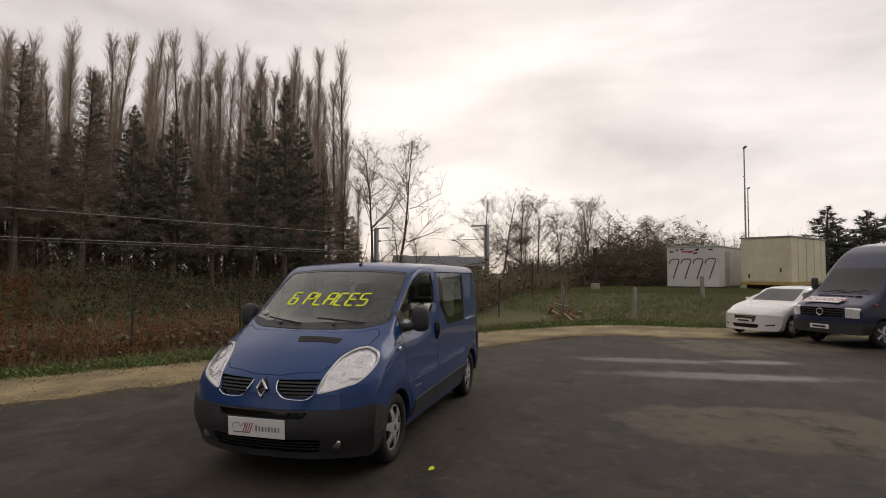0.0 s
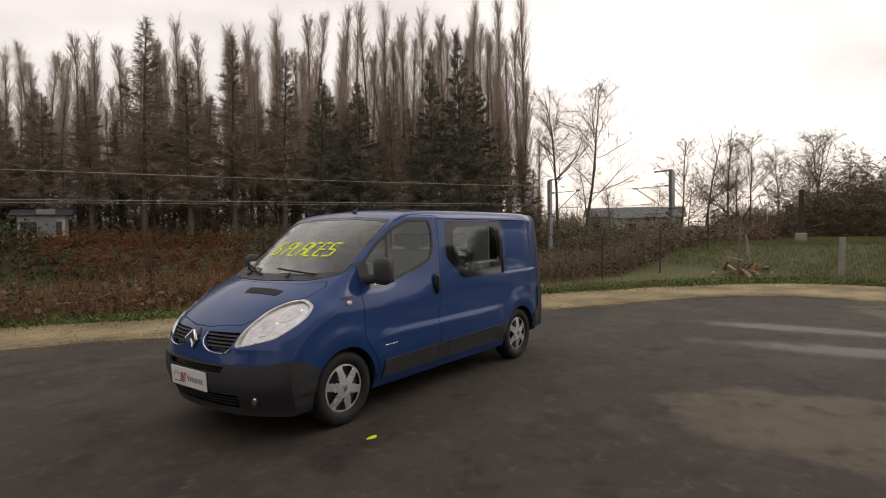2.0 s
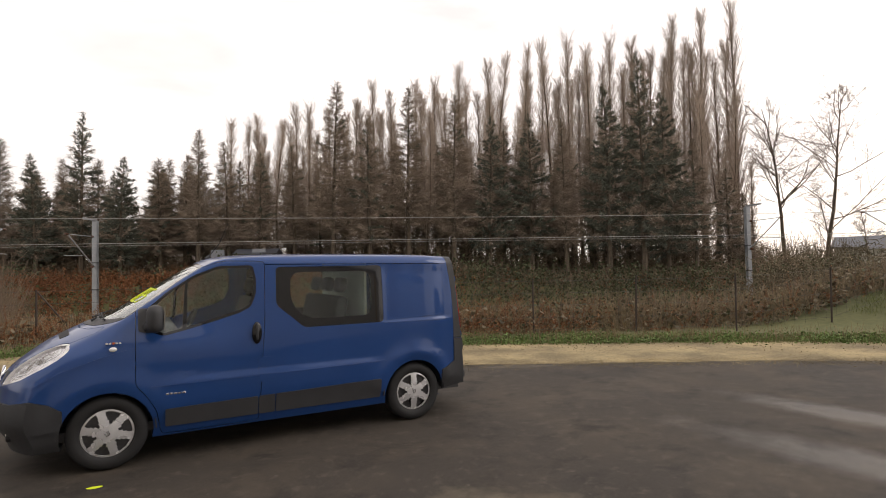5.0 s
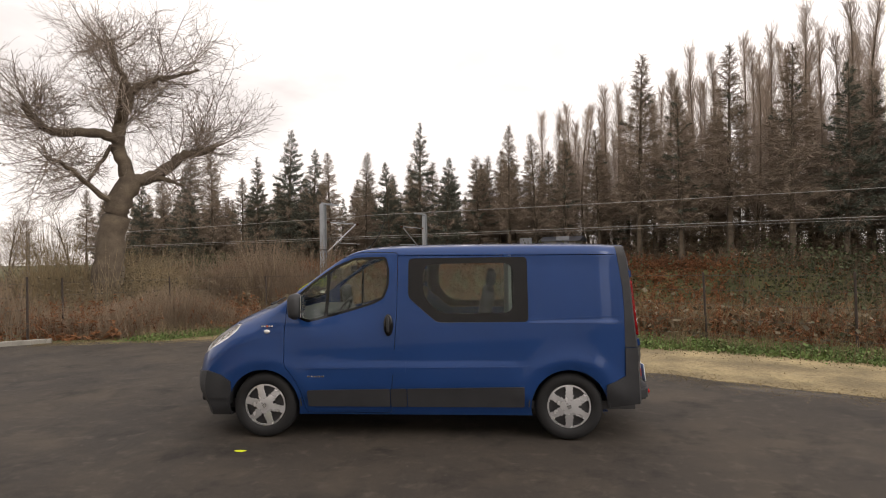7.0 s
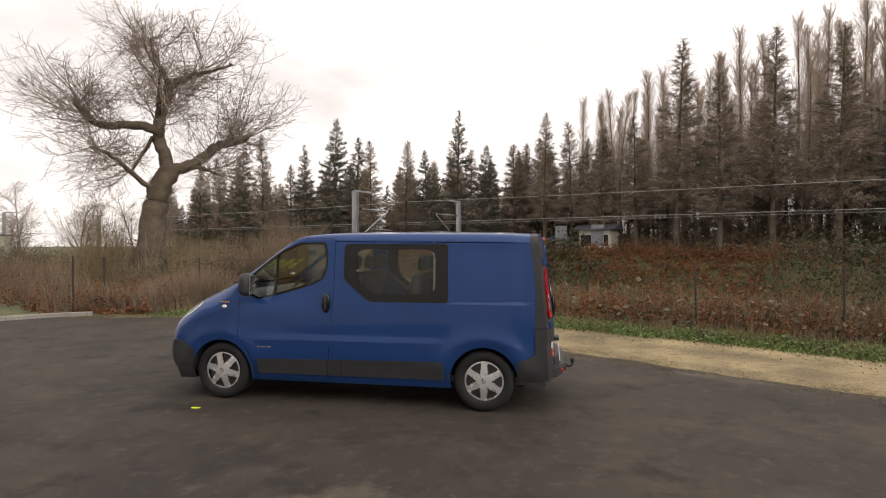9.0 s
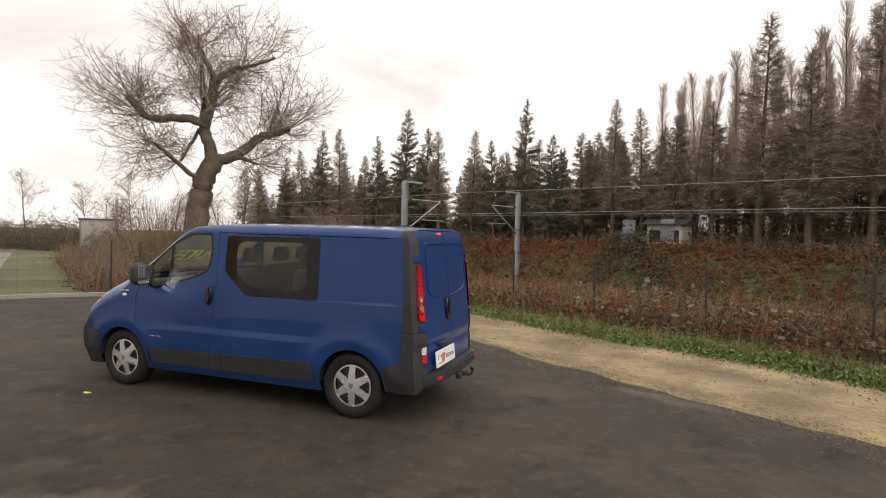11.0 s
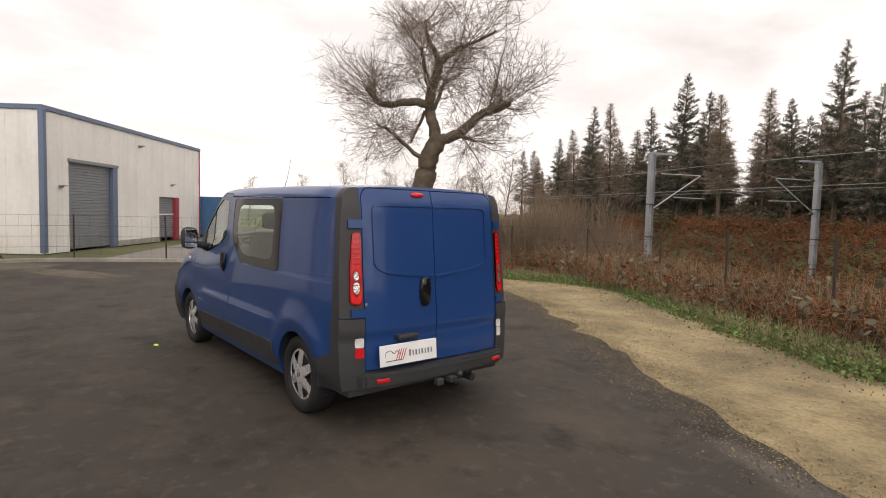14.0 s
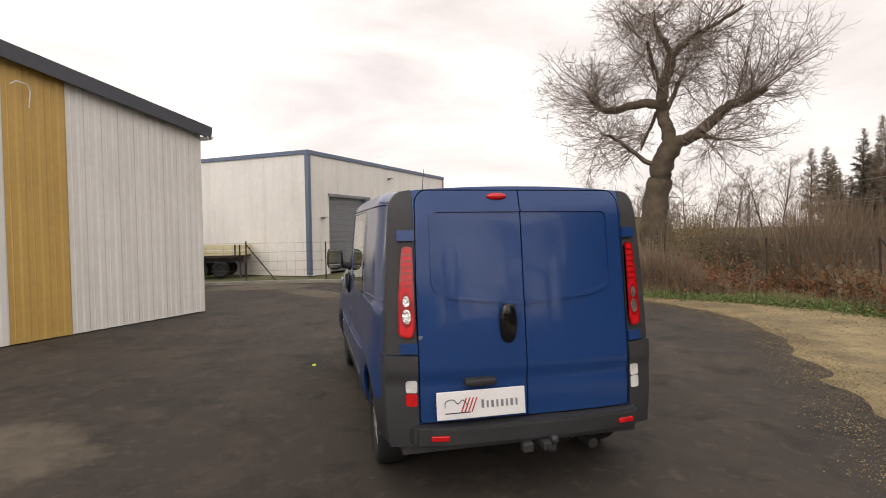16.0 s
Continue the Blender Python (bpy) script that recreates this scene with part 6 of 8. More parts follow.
def tall_van(at, turn):
    c = thing("tall_van", "dark blue high-roof delivery van with a sale banner on its hood", "van", at=at, turn=turn)
    top = [(-2.75, 0.98), (-2.66, 1.06), (-2.2, 1.22), (-1.95, 1.32), (-1.70, 1.55), (-1.35, 1.98), (-1.20, 2.14), (-0.95, 2.40), (-0.6, 2.60), (-0.2, 2.68), (2.7, 2.70), (2.78, 2.66)]
    wide = [(0.25, 0.88), (0.5, 0.94), (0.8, 0.965), (1.1, 0.96), (1.5, 0.93), (1.9, 0.89), (2.3, 0.84), (2.7, 0.74)]
    args = (top, wide, 0.34, 0.20, 0.04, 0.16)

    def hole(x):
        return [("DIFFERENCE", prism([(x + 0.40 * math.cos(k * math.pi / 16), 0.35 + 0.40 * math.sin(k * math.pi / 16)) for k in range(32)], "y", a, b)) for a, b in ((-1.3, -0.6), (0.6, 1.3))]
    side = round_corners([(-1.72, 1.36), (-1.30, 1.92), (-0.62, 1.92), (-0.62, 1.36)], 0.05, 3)
    screen = round_corners([(-0.80, 1.36), (0.80, 1.36), (0.72, 1.98), (-0.72, 1.98)], 0.06, 4)
    bumper = [(-3.0, 0.62), (-2.1, 0.62), (-2.05, 0.55), (-2.05, 0.2), (-3.0, 0.2)]
    grille = round_corners([(-0.60, 0.98), (0.60, 0.98), (0.60, 0.76), (-0.60, 0.76)], 0.03, 3)
    cuts = [("DIFFERENCE", prism(side, "y", -1.3, -0.72)), ("DIFFERENCE", prism(side, "y", 0.72, 1.3)), ("DIFFERENCE", prism(grille, "x", -3.0, -2.68)), ("DIFFERENCE", prism(bumper, "y", -1.4, 1.4))]
    part("body", paint_as(carve(loft(*args), hole(-1.85) + hole(1.45) + cuts), NAVY_PAINT), None, c, "dark blue painted body")
    part("bumper", paint_as(carve(loft(*args, off=0.015), [("INTERSECT", prism(bumper, "y", -1.4, 1.4, -0.004))] + hole(-1.85)), BLACK_PLASTIC), None, c, "black bumper")
    for a, b in ((-1.3, -0.6), (0.6, 1.3)):
        part("side_glass", paint_as(carve(loft(*args, off=-0.012), [("INTERSECT", prism(side, "y", a, b, -0.004))]), DARK_GLASS), None, c)
    part("windscreen", paint_as(carve(loft(*args, off=0.004), [("INTERSECT", prism(screen, "x", -2.0, -1.1))]), DARK_GLASS), None, c, "tall dark windscreen")
    part("grille", paint_as(carve(loft(*args, off=-0.03), [("INTERSECT", prism(grille, "x", -3.0, -2.4))]), GLOSS_BLACK), None, c)
    for z in (0.80, 0.86, 0.92):
        part("grille_slat", paint_as(carve(loft(*args, off=-0.004), [("INTERSECT", prism([(-0.58, z), (0.58, z), (0.58, z + 0.018), (-0.58, z + 0.018)], "x", -3.0, -2.5))]), BLACK_PLASTIC), None, c)
    bm = bmesh.new()
    tube(bm, [(-2.76, 0.085 * math.cos(a), 0.87 + 0.085 * math.sin(a)) for a in (2 * math.pi * k / 20 for k in range(20))], 0.012, 6, True)
    part("emblem", bm, CHROME, c, "plain chrome ring")
    part("number_plate", box(bmesh.new(), (-2.785, 0, 0.50), (0.02, 0.52, 0.11), 0, 0.004), WHITE_PLATE, c, "white number plate")
    part("plate_bar", box(bmesh.new(), (-2.797, 0, 0.50), (0.004, 0.36, 0.05)), INK, c)
    for s in (-1, 1):
        o = round_corners([(s * 0.62, 1.0), (s * 0.90, 0.99), (s * 0.90, 0.74), (s * 0.62, 0.75)], 0.03, 3)
        part("headlight", paint_as(carve(loft(*args, off=0.004), [("INTERSECT", prism(o, "x", -3.0, -2.2))]), CLEAR_LENS), None, c, "square clear headlight")
        m = part("door_mirror", box(bmesh.new(), (-1.62, s * 1.08, 1.56), (0.10, 0.18, 0.32), 0, 0.04), BLACK_PLASTIC, c, "", 50)
        part("arm", rod(bmesh.new(), (-1.60, s * 0.92, 1.42), (-1.62, s * 1.03, 1.46), 0.025), BLACK_PLASTIC, m)
        part("side_lamp", box(bmesh.new(), (-2.12, s * 0.965, 1.08), (0.07, 0.02, 0.04), 0, 0.008), ORANGE, c)
        part("door_joint", box(bmesh.new(), (-0.52, s * 0.955, 1.15), (0.012, 0.03, 1.3)), GLOSS_BLACK, c)
        part("rub_strip", box(bmesh.new(), (0.4, s * 0.97, 0.62), (1.6, 0.02, 0.09), 0, 0.006), BLACK_PLASTIC, c)
        for x in (-1.85, 1.45):
            simple_wheel(c, x, s * 0.84, 0.345, SILVER, True)
    for y0, y1 in ((0.55, 0.02), (-0.05, -0.6)):
        part("wiper", tube(bmesh.new(), [(-1.96, y0, 1.345), (-1.90, y1, 1.42)], 0.012, 5), RUBBER, c)
    for k in range(6):
        part("hood_slot", box(bmesh.new(), (-2.08, -0.5 + k * 0.2, 1.272), (0.07, 0.15, 0.012), 0, 0.004), GLOSS_BLACK, c)
    part("underside", box(bmesh.new(), (0, 0, 0.40), (4.8, 1.4, 0.12)), BLACK_PLASTIC, c)
    return c


car_turn, van_turn = -48, -58
white_car((13.0, -8.55, 0.0), car_turn)
tv = tall_van((11.2, -10.55, 0.0), van_turn)
ban = thing("sale_banner", "white paper banner with red lettering on the van hood", "banner", at=(0, 0, 0))
ban.matrix_world = tv.matrix_world @ pose(-2.46, 0.12, 1.168, 90 - 70, 0, -90)
part("sheet", box(bmesh.new(), (0, 0, 0), (1.02, 0.34, 0.006), 0, 0.002), WHITE_PLATE, ban)
writing("OCCASION", 0.225, RED_FILM, pose(0, 0, 0.0045), "lettering", ban, 0.001)


# ---------------------------------------------------------------- the grass mound to the east
def box_trailer():
    t = thing("box_trailer", "white box trailer with black spray-painted scrawl on grass", "trailer", at=(26.6, -6.3, 0.66), turn=-114)
    # local x along its side; local -y faces the yard
    part("body", box(bmesh.new(), (1.35, 2.5, 1.52), (2.7, 5.0, 2.15), 0, 0.03), surface("dirty_white_panel", (0.60, 0.59, 0.57), 0.5, 0, 0.15, 0.8, 9), t)
    part("roof_edge", box(bmesh.new(), (1.35, 2.5, 2.62), (2.8, 5.1, 0.07), 0, 0.01), surface("aluminium_edge", (0.45, 0.45, 0.45), 0.4, 0.6), t)
    part("floor_frame", box(bmesh.new(), (1.35, 2.5, 0.40), (2.5, 4.9, 0.10)), STEEL, t)
    for x, y in ((1.45, 0.10), (1.45, 4.9)):
        bm = bmesh.new()
        tube(bm, [(x + 0.22 * math.cos(a), y, 0.30 + 0.22 * math.sin(a)) for a in (2 * math.pi * k / 20 for k in range(20))], 0.08, 7, True)
        rod(bm, (x, y - 0.04, 0.30), (x, y + 0.04, 0.30), 0.18, seg=16)
        part("wheel", bm, RUBBER, t)
    for x in (0.2, 2.5):
        for y in (0.3, 4.7):
            part("prop_leg", box(bmesh.new(), (x, y, 0.18), (0.08, 0.08, 0.40)), STEEL, t)
    black = INK
    rr = random.Random(5)
    for k in range(4):
        x = 0.38 + k * 0.62
        q = [(x - 0.24, 1.70), (x - 0.20, 1.86), (x - 0.04, 1.96), (x + 0.20, 1.95), (x + 0.27, 1.86), (x + 0.20, 1.62), (x + 0.06, 1.22), (x - 0.05, 0.86)]
        part("scrawl", tube(bmesh.new(), smooth_line([Vector((a, -0.006, b)) for a, b in q], 5), 0.026, 5), black, t, "black sprayed curl")
    for k in range(9):
        part("scrawl", box(bmesh.new(), (0.2 + rr.random() * 2.2, -0.004, 2.25 + rr.random() * 0.25), (0.12 + rr.random() * 0.1, 0.012, 0.08), 0, 0.003), black, t)
    for k in range(5):
        part("scrawl", box(bmesh.new(), (0.85 + k * 0.13, -0.004, 2.36), (0.11, 0.012, 0.10), 0, 0.003), RED_FILM, t, "red sprayed mark")
    part("side_door", box(bmesh.new(), (2.71, 1.6, 1.45), (0.03, 0.8, 1.8), 0, 0.005), surface("grey_panel", (0.42, 0.42, 0.42), 0.5), t)
    return t


def box_container():
    t = thing("cargo_box", "cream weathered truck body standing on timber bearers", "truck body", at=(26.0, -9.9, 0.70), turn=-124)
    cream = surface("weathered_cream_panel", (0.60, 0.545, 0.395), 0.6, 0, 0.10, 0.7, 3, second=(0.66, 0.61, 0.47))
    part("body", box(bmesh.new(), (1.2, 2.6, 1.83), (2.4, 5.2, 2.26), 0, 0.03), cream, t)
    part("roof_edge", box(bmesh.new(), (1.2, 2.6, 2.99), (2.5, 5.3, 0.08), 0, 0.01), surface("grey_roof_edge", (0.22, 0.22, 0.20), 0.5), t)
    part("sill", box(bmesh.new(), (1.2, 2.6, 0.62), (2.46, 5.26, 0.16), 0, 0.01), surface("yellow_sill", (0.42, 0.30, 0.10), 0.6), t)
    for y in (0.5, 1.6, 2.7, 3.8, 4.8):
        part("bearer", box(bmesh.new(), (1.2, y, 0.25), (2.2, 0.18, 0.56)), RUST, t)
    for y in (0.9, 2.1, 3.3, 4.4):
        part("batten", box(bmesh.new(), (2.415, y, 1.83), (0.03, 0.06, 2.2)), cream, t)
        part("batten", box(bmesh.new(), (-0.015, y, 1.83), (0.03, 0.06, 2.2)), cream, t)
    for x, z in ((0.4, 1.0), (1.9, 1.3)):
        part("latch", box(bmesh.new(), (x, -0.02, z), (0.06, 0.04, 0.22), 0, 0.006), RUST, t)
    return t


box_trailer()
box_container()


def post(name, label, x, y, h, w, mat, lean=0.0):
    bm = bmesh.new()
    box(bm, (0, 0, h / 2 - 0.2), (w, w, h + 0.4), 0, w * 0.12)
    ob = single(name, bm, mat, label, "post")
    ob.matrix_world = pose(x, y, height(x, y), lean, 0, 20)
    return ob


post("concrete_post", "pale square concrete post on the grass mound", 15.6, -4.0, 1.25, 0.13, CONCRETE, 1)
post("concrete_post", "pale square concrete post on the grass mound", 18.9, -6.9, 0.9, 0.13, CONCRETE, -2)
post("steel_stump", "short dark steel post on a concrete block", 21.5, -2.5, 2.1, 0.16, RUST)
bm = bmesh.new()
box(bm, (0, 0, 0.1), (0.36, 0.36, 0.6), 0, 0.03)
blk = single("concrete_block", bm, CONCRETE, "rough concrete footing block in the grass", "block")
blk.matrix_world = pose(21.5, -2.5, height(21.5, -2.5) - 0.02, 0, 0, 15)


def rubbish():
    x, y = 15.2, -1.45
    z = height(x, y)
    r = random.Random(9)
    woods = [surface("old_pale_plank", (0.30, 0.21, 0.13), 0.85, 0, 0.3, 4, 40), surface("grey_plank", (0.20, 0.18, 0.16), 0.9, 0, 0.3, 4, 40), surface("orange_plank", (0.33, 0.16, 0.07), 0.8, 0, 0.3, 4, 40)]
    for k in range(22):
        L = r.uniform(0.35, 1.2)
        bm = bmesh.new()
        box(bm, (0, 0, 0), (L, r.uniform(0.06, 0.16), r.uniform(0.02, 0.05)), 0, 0.004)
        ob = single("plank", bm, woods[k % 3], "broken wooden plank in a rubbish heap", "plank", "rubbish heap")
        ob.matrix_world = pose(x + r.gauss(0, 0.45), y + r.gauss(0, 0.40), z + 0.05 + abs(r.gauss(0, 0.20)), 0, r.uniform(-50, 50), r.uniform(0, 180))
    for k in range(7):
        bm = bmesh.new()
        bmesh.ops.create_icosphere(bm, subdivisions=2, radius=r.uniform(0.04, 0.10))
        for v in bm.verts:
            v.co *= 1 + 0.35 * noise.noise(v.co * 9 + Vector((k, 0, 0)))
        ob = single("rubble_lump", bm, CONCRETE, "pale lump of rubble beside the planks", "rubble", "rubbish heap", smooth=60)
        ob.matrix_world = pose(x + r.gauss(0, 0.6), y + r.gauss(0, 0.5), z + 0.08)
    for dx, dy, tilt in ((0.15, 0.2, 8), (-0.35, 0.1, 28), (0.5, -0.1, -34)):
        bm = bmesh.new()
        rod(bm, (0, 0, -0.1), (0, 0, 1.55), 0.03, seg=6)
        ob = single("leaning_pole", bm, woods[1], "thin grey pole leaning over the rubbish heap", "pole", "rubbish heap")
        ob.matrix_world = pose(x + dx * 1.6, y + dy, z, 0, -tilt, 20)


rubbish()


def street_lamp(x, y, h, label):
    t = thing("street_lamp", label, "street lamp", "street lamps", at=(x, y, height(x, y)))
    part("column", rod(bmesh.new(), (0, 0, -0.2), (0, 0, h), 0.09, 0.05, 10), GALVANISED, t)
    part("head", box(bmesh.new(), (-0.3, 0, h + 0.03), (0.7, 0.22, 0.12), 0, 0.03), SHUTTER, t)
    part("bracket", rod(bmesh.new(), (0, 0, h * 0.78), (0.5, 0, h * 0.80), 0.03), GALVANISED, t)
    return t


street_lamp(46.0, -14.6, 11.6, "tall grey steel street lamp behind the trailers")
street_lamp(60.0, -18.0, 10.0, "tall grey steel street lamp behind the trailers")
street_lamp(47.0, -1.0, 8.2, "grey steel street lamp among bare trees")


def low_house(x, y, turn, L, W, H, label, wall, roof_mat):
    t = thing("low_house", label, "house", at=(x, y, height(x, y) - 0.1), turn=turn)
    part("wall", box(bmesh.new(), (0, 0, H / 2), (L, W, H)), wall, t)
    bm = bmesh.new()
    v = [bm.verts.new(p) for p in ((-L / 2 - 0.3, -W / 2 - 0.3, H), (L / 2 + 0.3, -W / 2 - 0.3, H), (L / 2 + 0.3, W / 2 + 0.3, H), (-L / 2 - 0.3, W / 2 + 0.3, H), (-L / 2 - 0.3, 0, H + W * 0.22), (L / 2 + 0.3, 0, H + W * 0.22))]
    for f in ((0, 1, 5, 4), (2, 3, 4, 5), (0, 4, 3), (1, 2, 5), (3, 2, 1, 0)):
        bm.faces.new([v[i] for i in f])
    bmesh.ops.recalc_face_normals(bm, faces=bm.faces)
    part("roof", bm, roof_mat, t)
    n = max(2, int(L / 2.4))
    for k in range(n):
        x0 = -L / 2 + (k + 0.5) * L / n
        w = new("window")
        w.parent = t
        part("pane", box(bmesh.new(), (x0, -W / 2 - 0.012, H * 0.58), (0.7, 0.02, 0.7)), DARK_GLASS, w)
        part("frame", box(bmesh.new(), (x0, -W / 2 - 0.03, H * 0.58 - 0.38), (0.85, 0.08, 0.06)), WHITE_PLATE, w)
    part("door", box(bmesh.new(), (L / 2 - 0.8, -W / 2 - 0.02, 0.95), (0.8, 0.05, 1.9)), SHUTTER, t)
    return t


CREAM_WALL = surface("pale_rendered_wall", (0.46, 0.44, 0.38), 0.85, 0, 0.15, 0.6, 12)
hx, hy, _ = rail(6.3, 13.9)
low_house(hx, hy, -24, 2.0, 1.5, 1.6, "small white shed with a dark roof beyond the railway", CREAM_WALL, ROOF_GREY)
hx, hy, _ = rail(3.9, 14.6)
low_house(hx, hy, -24, 1.5, 1.3, 1.0, "small pale hut in the field beyond the railway", CREAM_WALL, ROOF_GREY)
low_house(55.0, 13.7, -72, 6.4, 5.0, 2.3, "low pale building with a grey roof beyond the railway", CREAM_WALL, ROOF_GREY)
low_house(63.0, 19.5, -72, 8.0, 5.0, 2.6, "low pale building with a grey roof beyond the railway", CREAM_WALL, ROOF_GREY)


def goal(along_, off, w):
    x, y, _ = rail(along_, off)
    t = thing("football_goal", "white tubular football goal in the far field", "goal", "goals", at=(x, y, height(x, y)), turn=-22)
    for s in (-1, 1):
        part("upright", rod(bmesh.new(), (s * w / 2, 0, 0), (s * w / 2, 0, 2.0), 0.05), WHITE_PLATE, t)
    part("crossbar", rod(bmesh.new(), (-w / 2, 0, 2.0), (w / 2, 0, 2.0), 0.05), WHITE_PLATE, t)


goal(13.5, 27.0, 3.0)
goal(18.5, 33.0, 3.0)


def flatbed():
    t = thing("flatbed_trailer", "flatbed trailer with pale yellow side boards beside the hall", "trailer", at=(-17.1, -3.75, 0.0), turn=-93)
    pale = surface("pale_yellow_board", (0.62, 0.56, 0.36), 0.55, 0, 0.15, 2, 30)
    # local x runs along its side, away from the visible end
    for z in (0.98, 1.20):
        part("side_board", box(bmesh.new(), (2.2, 0.0, z), (4.4, 0.05, 0.19), 0, 0.012), pale, t, "pale yellow side board")
        part("end_board", box(bmesh.new(), (0.0, -1.0, z), (0.05, 2.0, 0.19), 0, 0.012), pale, t, "pale yellow end board")
    part("deck", box(bmesh.new(), (2.2, -1.0, 0.84), (4.4, 2.0, 0.08)), RUST, t)
    part("chassis", box(bmesh.new(), (2.2, -1.0, 0.70), (4.2, 0.9, 0.18)), STEEL, t)
    for x in (0.15, 0.32, 1.5, 3.0):
        part("stake", box(bmesh.new(), (x, 0.045, 1.06), (0.05, 0.04, 0.46)), RUST, t)
    for x in (0.9, 1.7):
        for y in (-0.2, -1.8):
            bm = bmesh.new()
            tube(bm, [(x + 0.25 * math.cos(a), y, 0.34 + 0.25 * math.sin(a)) for a in (2 * math.pi * k / 20 for k in range(20))], 0.09, 7, True)
            rod(bm, (x, y - 0.05, 0.34), (x, y + 0.05, 0.34), 0.2, seg=16)
            part("wheel", bm, RUBBER, t)
    for x, y in ((0.2, -0.4), (0.2, -1.6)):
        part("prop_leg", box(bmesh.new(), (x, y, 0.30), (0.07, 0.07, 0.62)), STEEL, t)
    part("tail_lamp", box(bmesh.new(), (-0.02, -0.25, 0.72), (0.05, 0.22, 0.09), 0, 0.01), RED_LENS, t)
    return t


flatbed()
bm = bmesh.new()
rod(bm, (0, 0, -0.05), (0, 0, 0.16), 0.05, 0.045, 10)
rod(bm, (0, 0, 0.16), (0, 0, 0.19), 0.06, 0.05, 10)
mk = single("marker_peg", bm, surface("orange_red_plastic", (0.60, 0.09, 0.03), 0.5, 0, 0.15, 9, 60), "small orange-red plastic marker peg by the fence", "marker")
mk.matrix_world = pose(-5.1, 12.15, height(-5.1, 12.15))


# ---------------------------------------------------------------- plants
class Twigs:
    """Collects three-sided tapering sticks and small leaf blades as plain arrays."""

    def __init__(self, seed):
        self.v, self.f, self.r = [], [], random.Random(seed)

    def stick(self, a, b, ra, rb, sides=3):
        d = b - a
        if d.length < 1e-5:
            return
        x = d.orthogonal().normalized()
        y = d.normalized().cross(x)
        n = len(self.v)
        for p, r in ((a, ra), (b, rb)):
            for k in range(sides):
                u = 2 * math.pi * k / sides
                self.v.append(p + (x * math.cos(u) + y * math.sin(u)) * r)
        for k in range(sides):
            j = (k + 1) % sides
            self.f.append((n + k, n + j, n + sides + j, n + sides + k))

    def path(self, pts, r0, r1, sides=3):
        for i in range(len(pts) - 1):
            t0, t1 = i / (len(pts) - 1), (i + 1) / (len(pts) - 1)
            self.stick(pts[i], pts[i + 1], r0 + (r1 - r0) * t0, r0 + (r1 - r0) * t1, sides)

    def leaf(self, p, d, size, width=0.35):
        d = d.normalized()
        s = d.orthogonal().normalized()
        s.rotate(Matrix.Rotation(self.r.uniform(0, 6.28), 3, d))
        n = len(self.v)
        self.v += [p, p + d * size * 0.5 + s * size * width, p + d * size, p + d * size * 0.45 - s * size * width]
        self.f.append((n, n + 1, n + 2, n + 3))

    def spray(self, p, d, size, width=0.2):
        d = d.normalized()
        s = d.orthogonal().normalized()
        s.rotate(Matrix.Rotation(self.r.uniform(0, 6.28), 3, d))
        n = len(self.v)
        self.v += [p - s * size * width * 0.5, p + s * size * width * 0.5, p + d * size]
        self.f.append((n, n + 1, n + 2))

    def way(self, up=0.0, spread=1.0):
        r = self.r
        return Vector((r.gauss(0, spread), r.gauss(0, spread), r.gauss(up, spread * 0.6))).normalized()

    def mesh(self, name, mat):
        me = raw_mesh(name, [tuple(p) for p in self.v], self.f, mat)
        return me


def wander(r, a, d, length, steps, bend, lift=0.0):
    pts, p, d = [a.copy()], a.copy(), d.normalized()
    for _ in range(steps):
        d = (d + Vector((r.gauss(0, bend), r.gauss(0, bend), r.gauss(lift, bend)))).normalized()
        p = p + d * (length / steps)
        pts.append(p.copy())
    return pts


def poplar(seed, h=20.0):
    """A bare Lombardy poplar: a slim trunk hugged by steep fine branches."""
    t, w = Twigs(seed), Twigs(seed + 50)
    r = t.r
    trunk = wander(r, Vector((0, 0, -0.3)), Vector((0, 0, 1)), h, 12, 0.02)
    t.path(trunk, 0.19, 0.008, 6)
    for _ in range(250):
        f = r.uniform(0.14, 0.95) ** 0.85
        i = min(int(f * 12), 11)
        a = trunk[i].lerp(trunk[i + 1], f * 12 - i)
        ang = r.uniform(0, 6.283)
        L = (1.0 - f) ** 0.52 * r.uniform(1.5, 3.8) + 0.4
        out = r.uniform(0.26, 0.55)
        pts = wander(r, a, Vector((math.cos(ang) * out, math.sin(ang) * out, 1)), L, 4, 0.07, 0.10)
        w.path(pts, 0.020 * (1.1 - f) + 0.006, 0.0045)
        for _ in range(8):
            k = r.randint(0, 3)
            b = pts[k].lerp(pts[k + 1], r.random())
            q = wander(r, b, Vector((math.cos(ang) * 0.4 + r.gauss(0, 0.34), math.sin(ang) * 0.4 + r.gauss(0, 0.34), 1)), r.uniform(0.5, 1.6) * (1.10 - 0.62 * f), 2, 0.1, 0.1)
            w.path(q, 0.0070, 0.0038)
    ob = thing("poplar_tree", "tall bare poplar with upswept fine branches", "tree", "row of poplars")
    part("trunk", t.mesh("trunk", BARK), None, ob)
    part("crown", w.mesh("crown", POPLAR_TWIG), None, ob, "bare upswept twigs")
    return ob


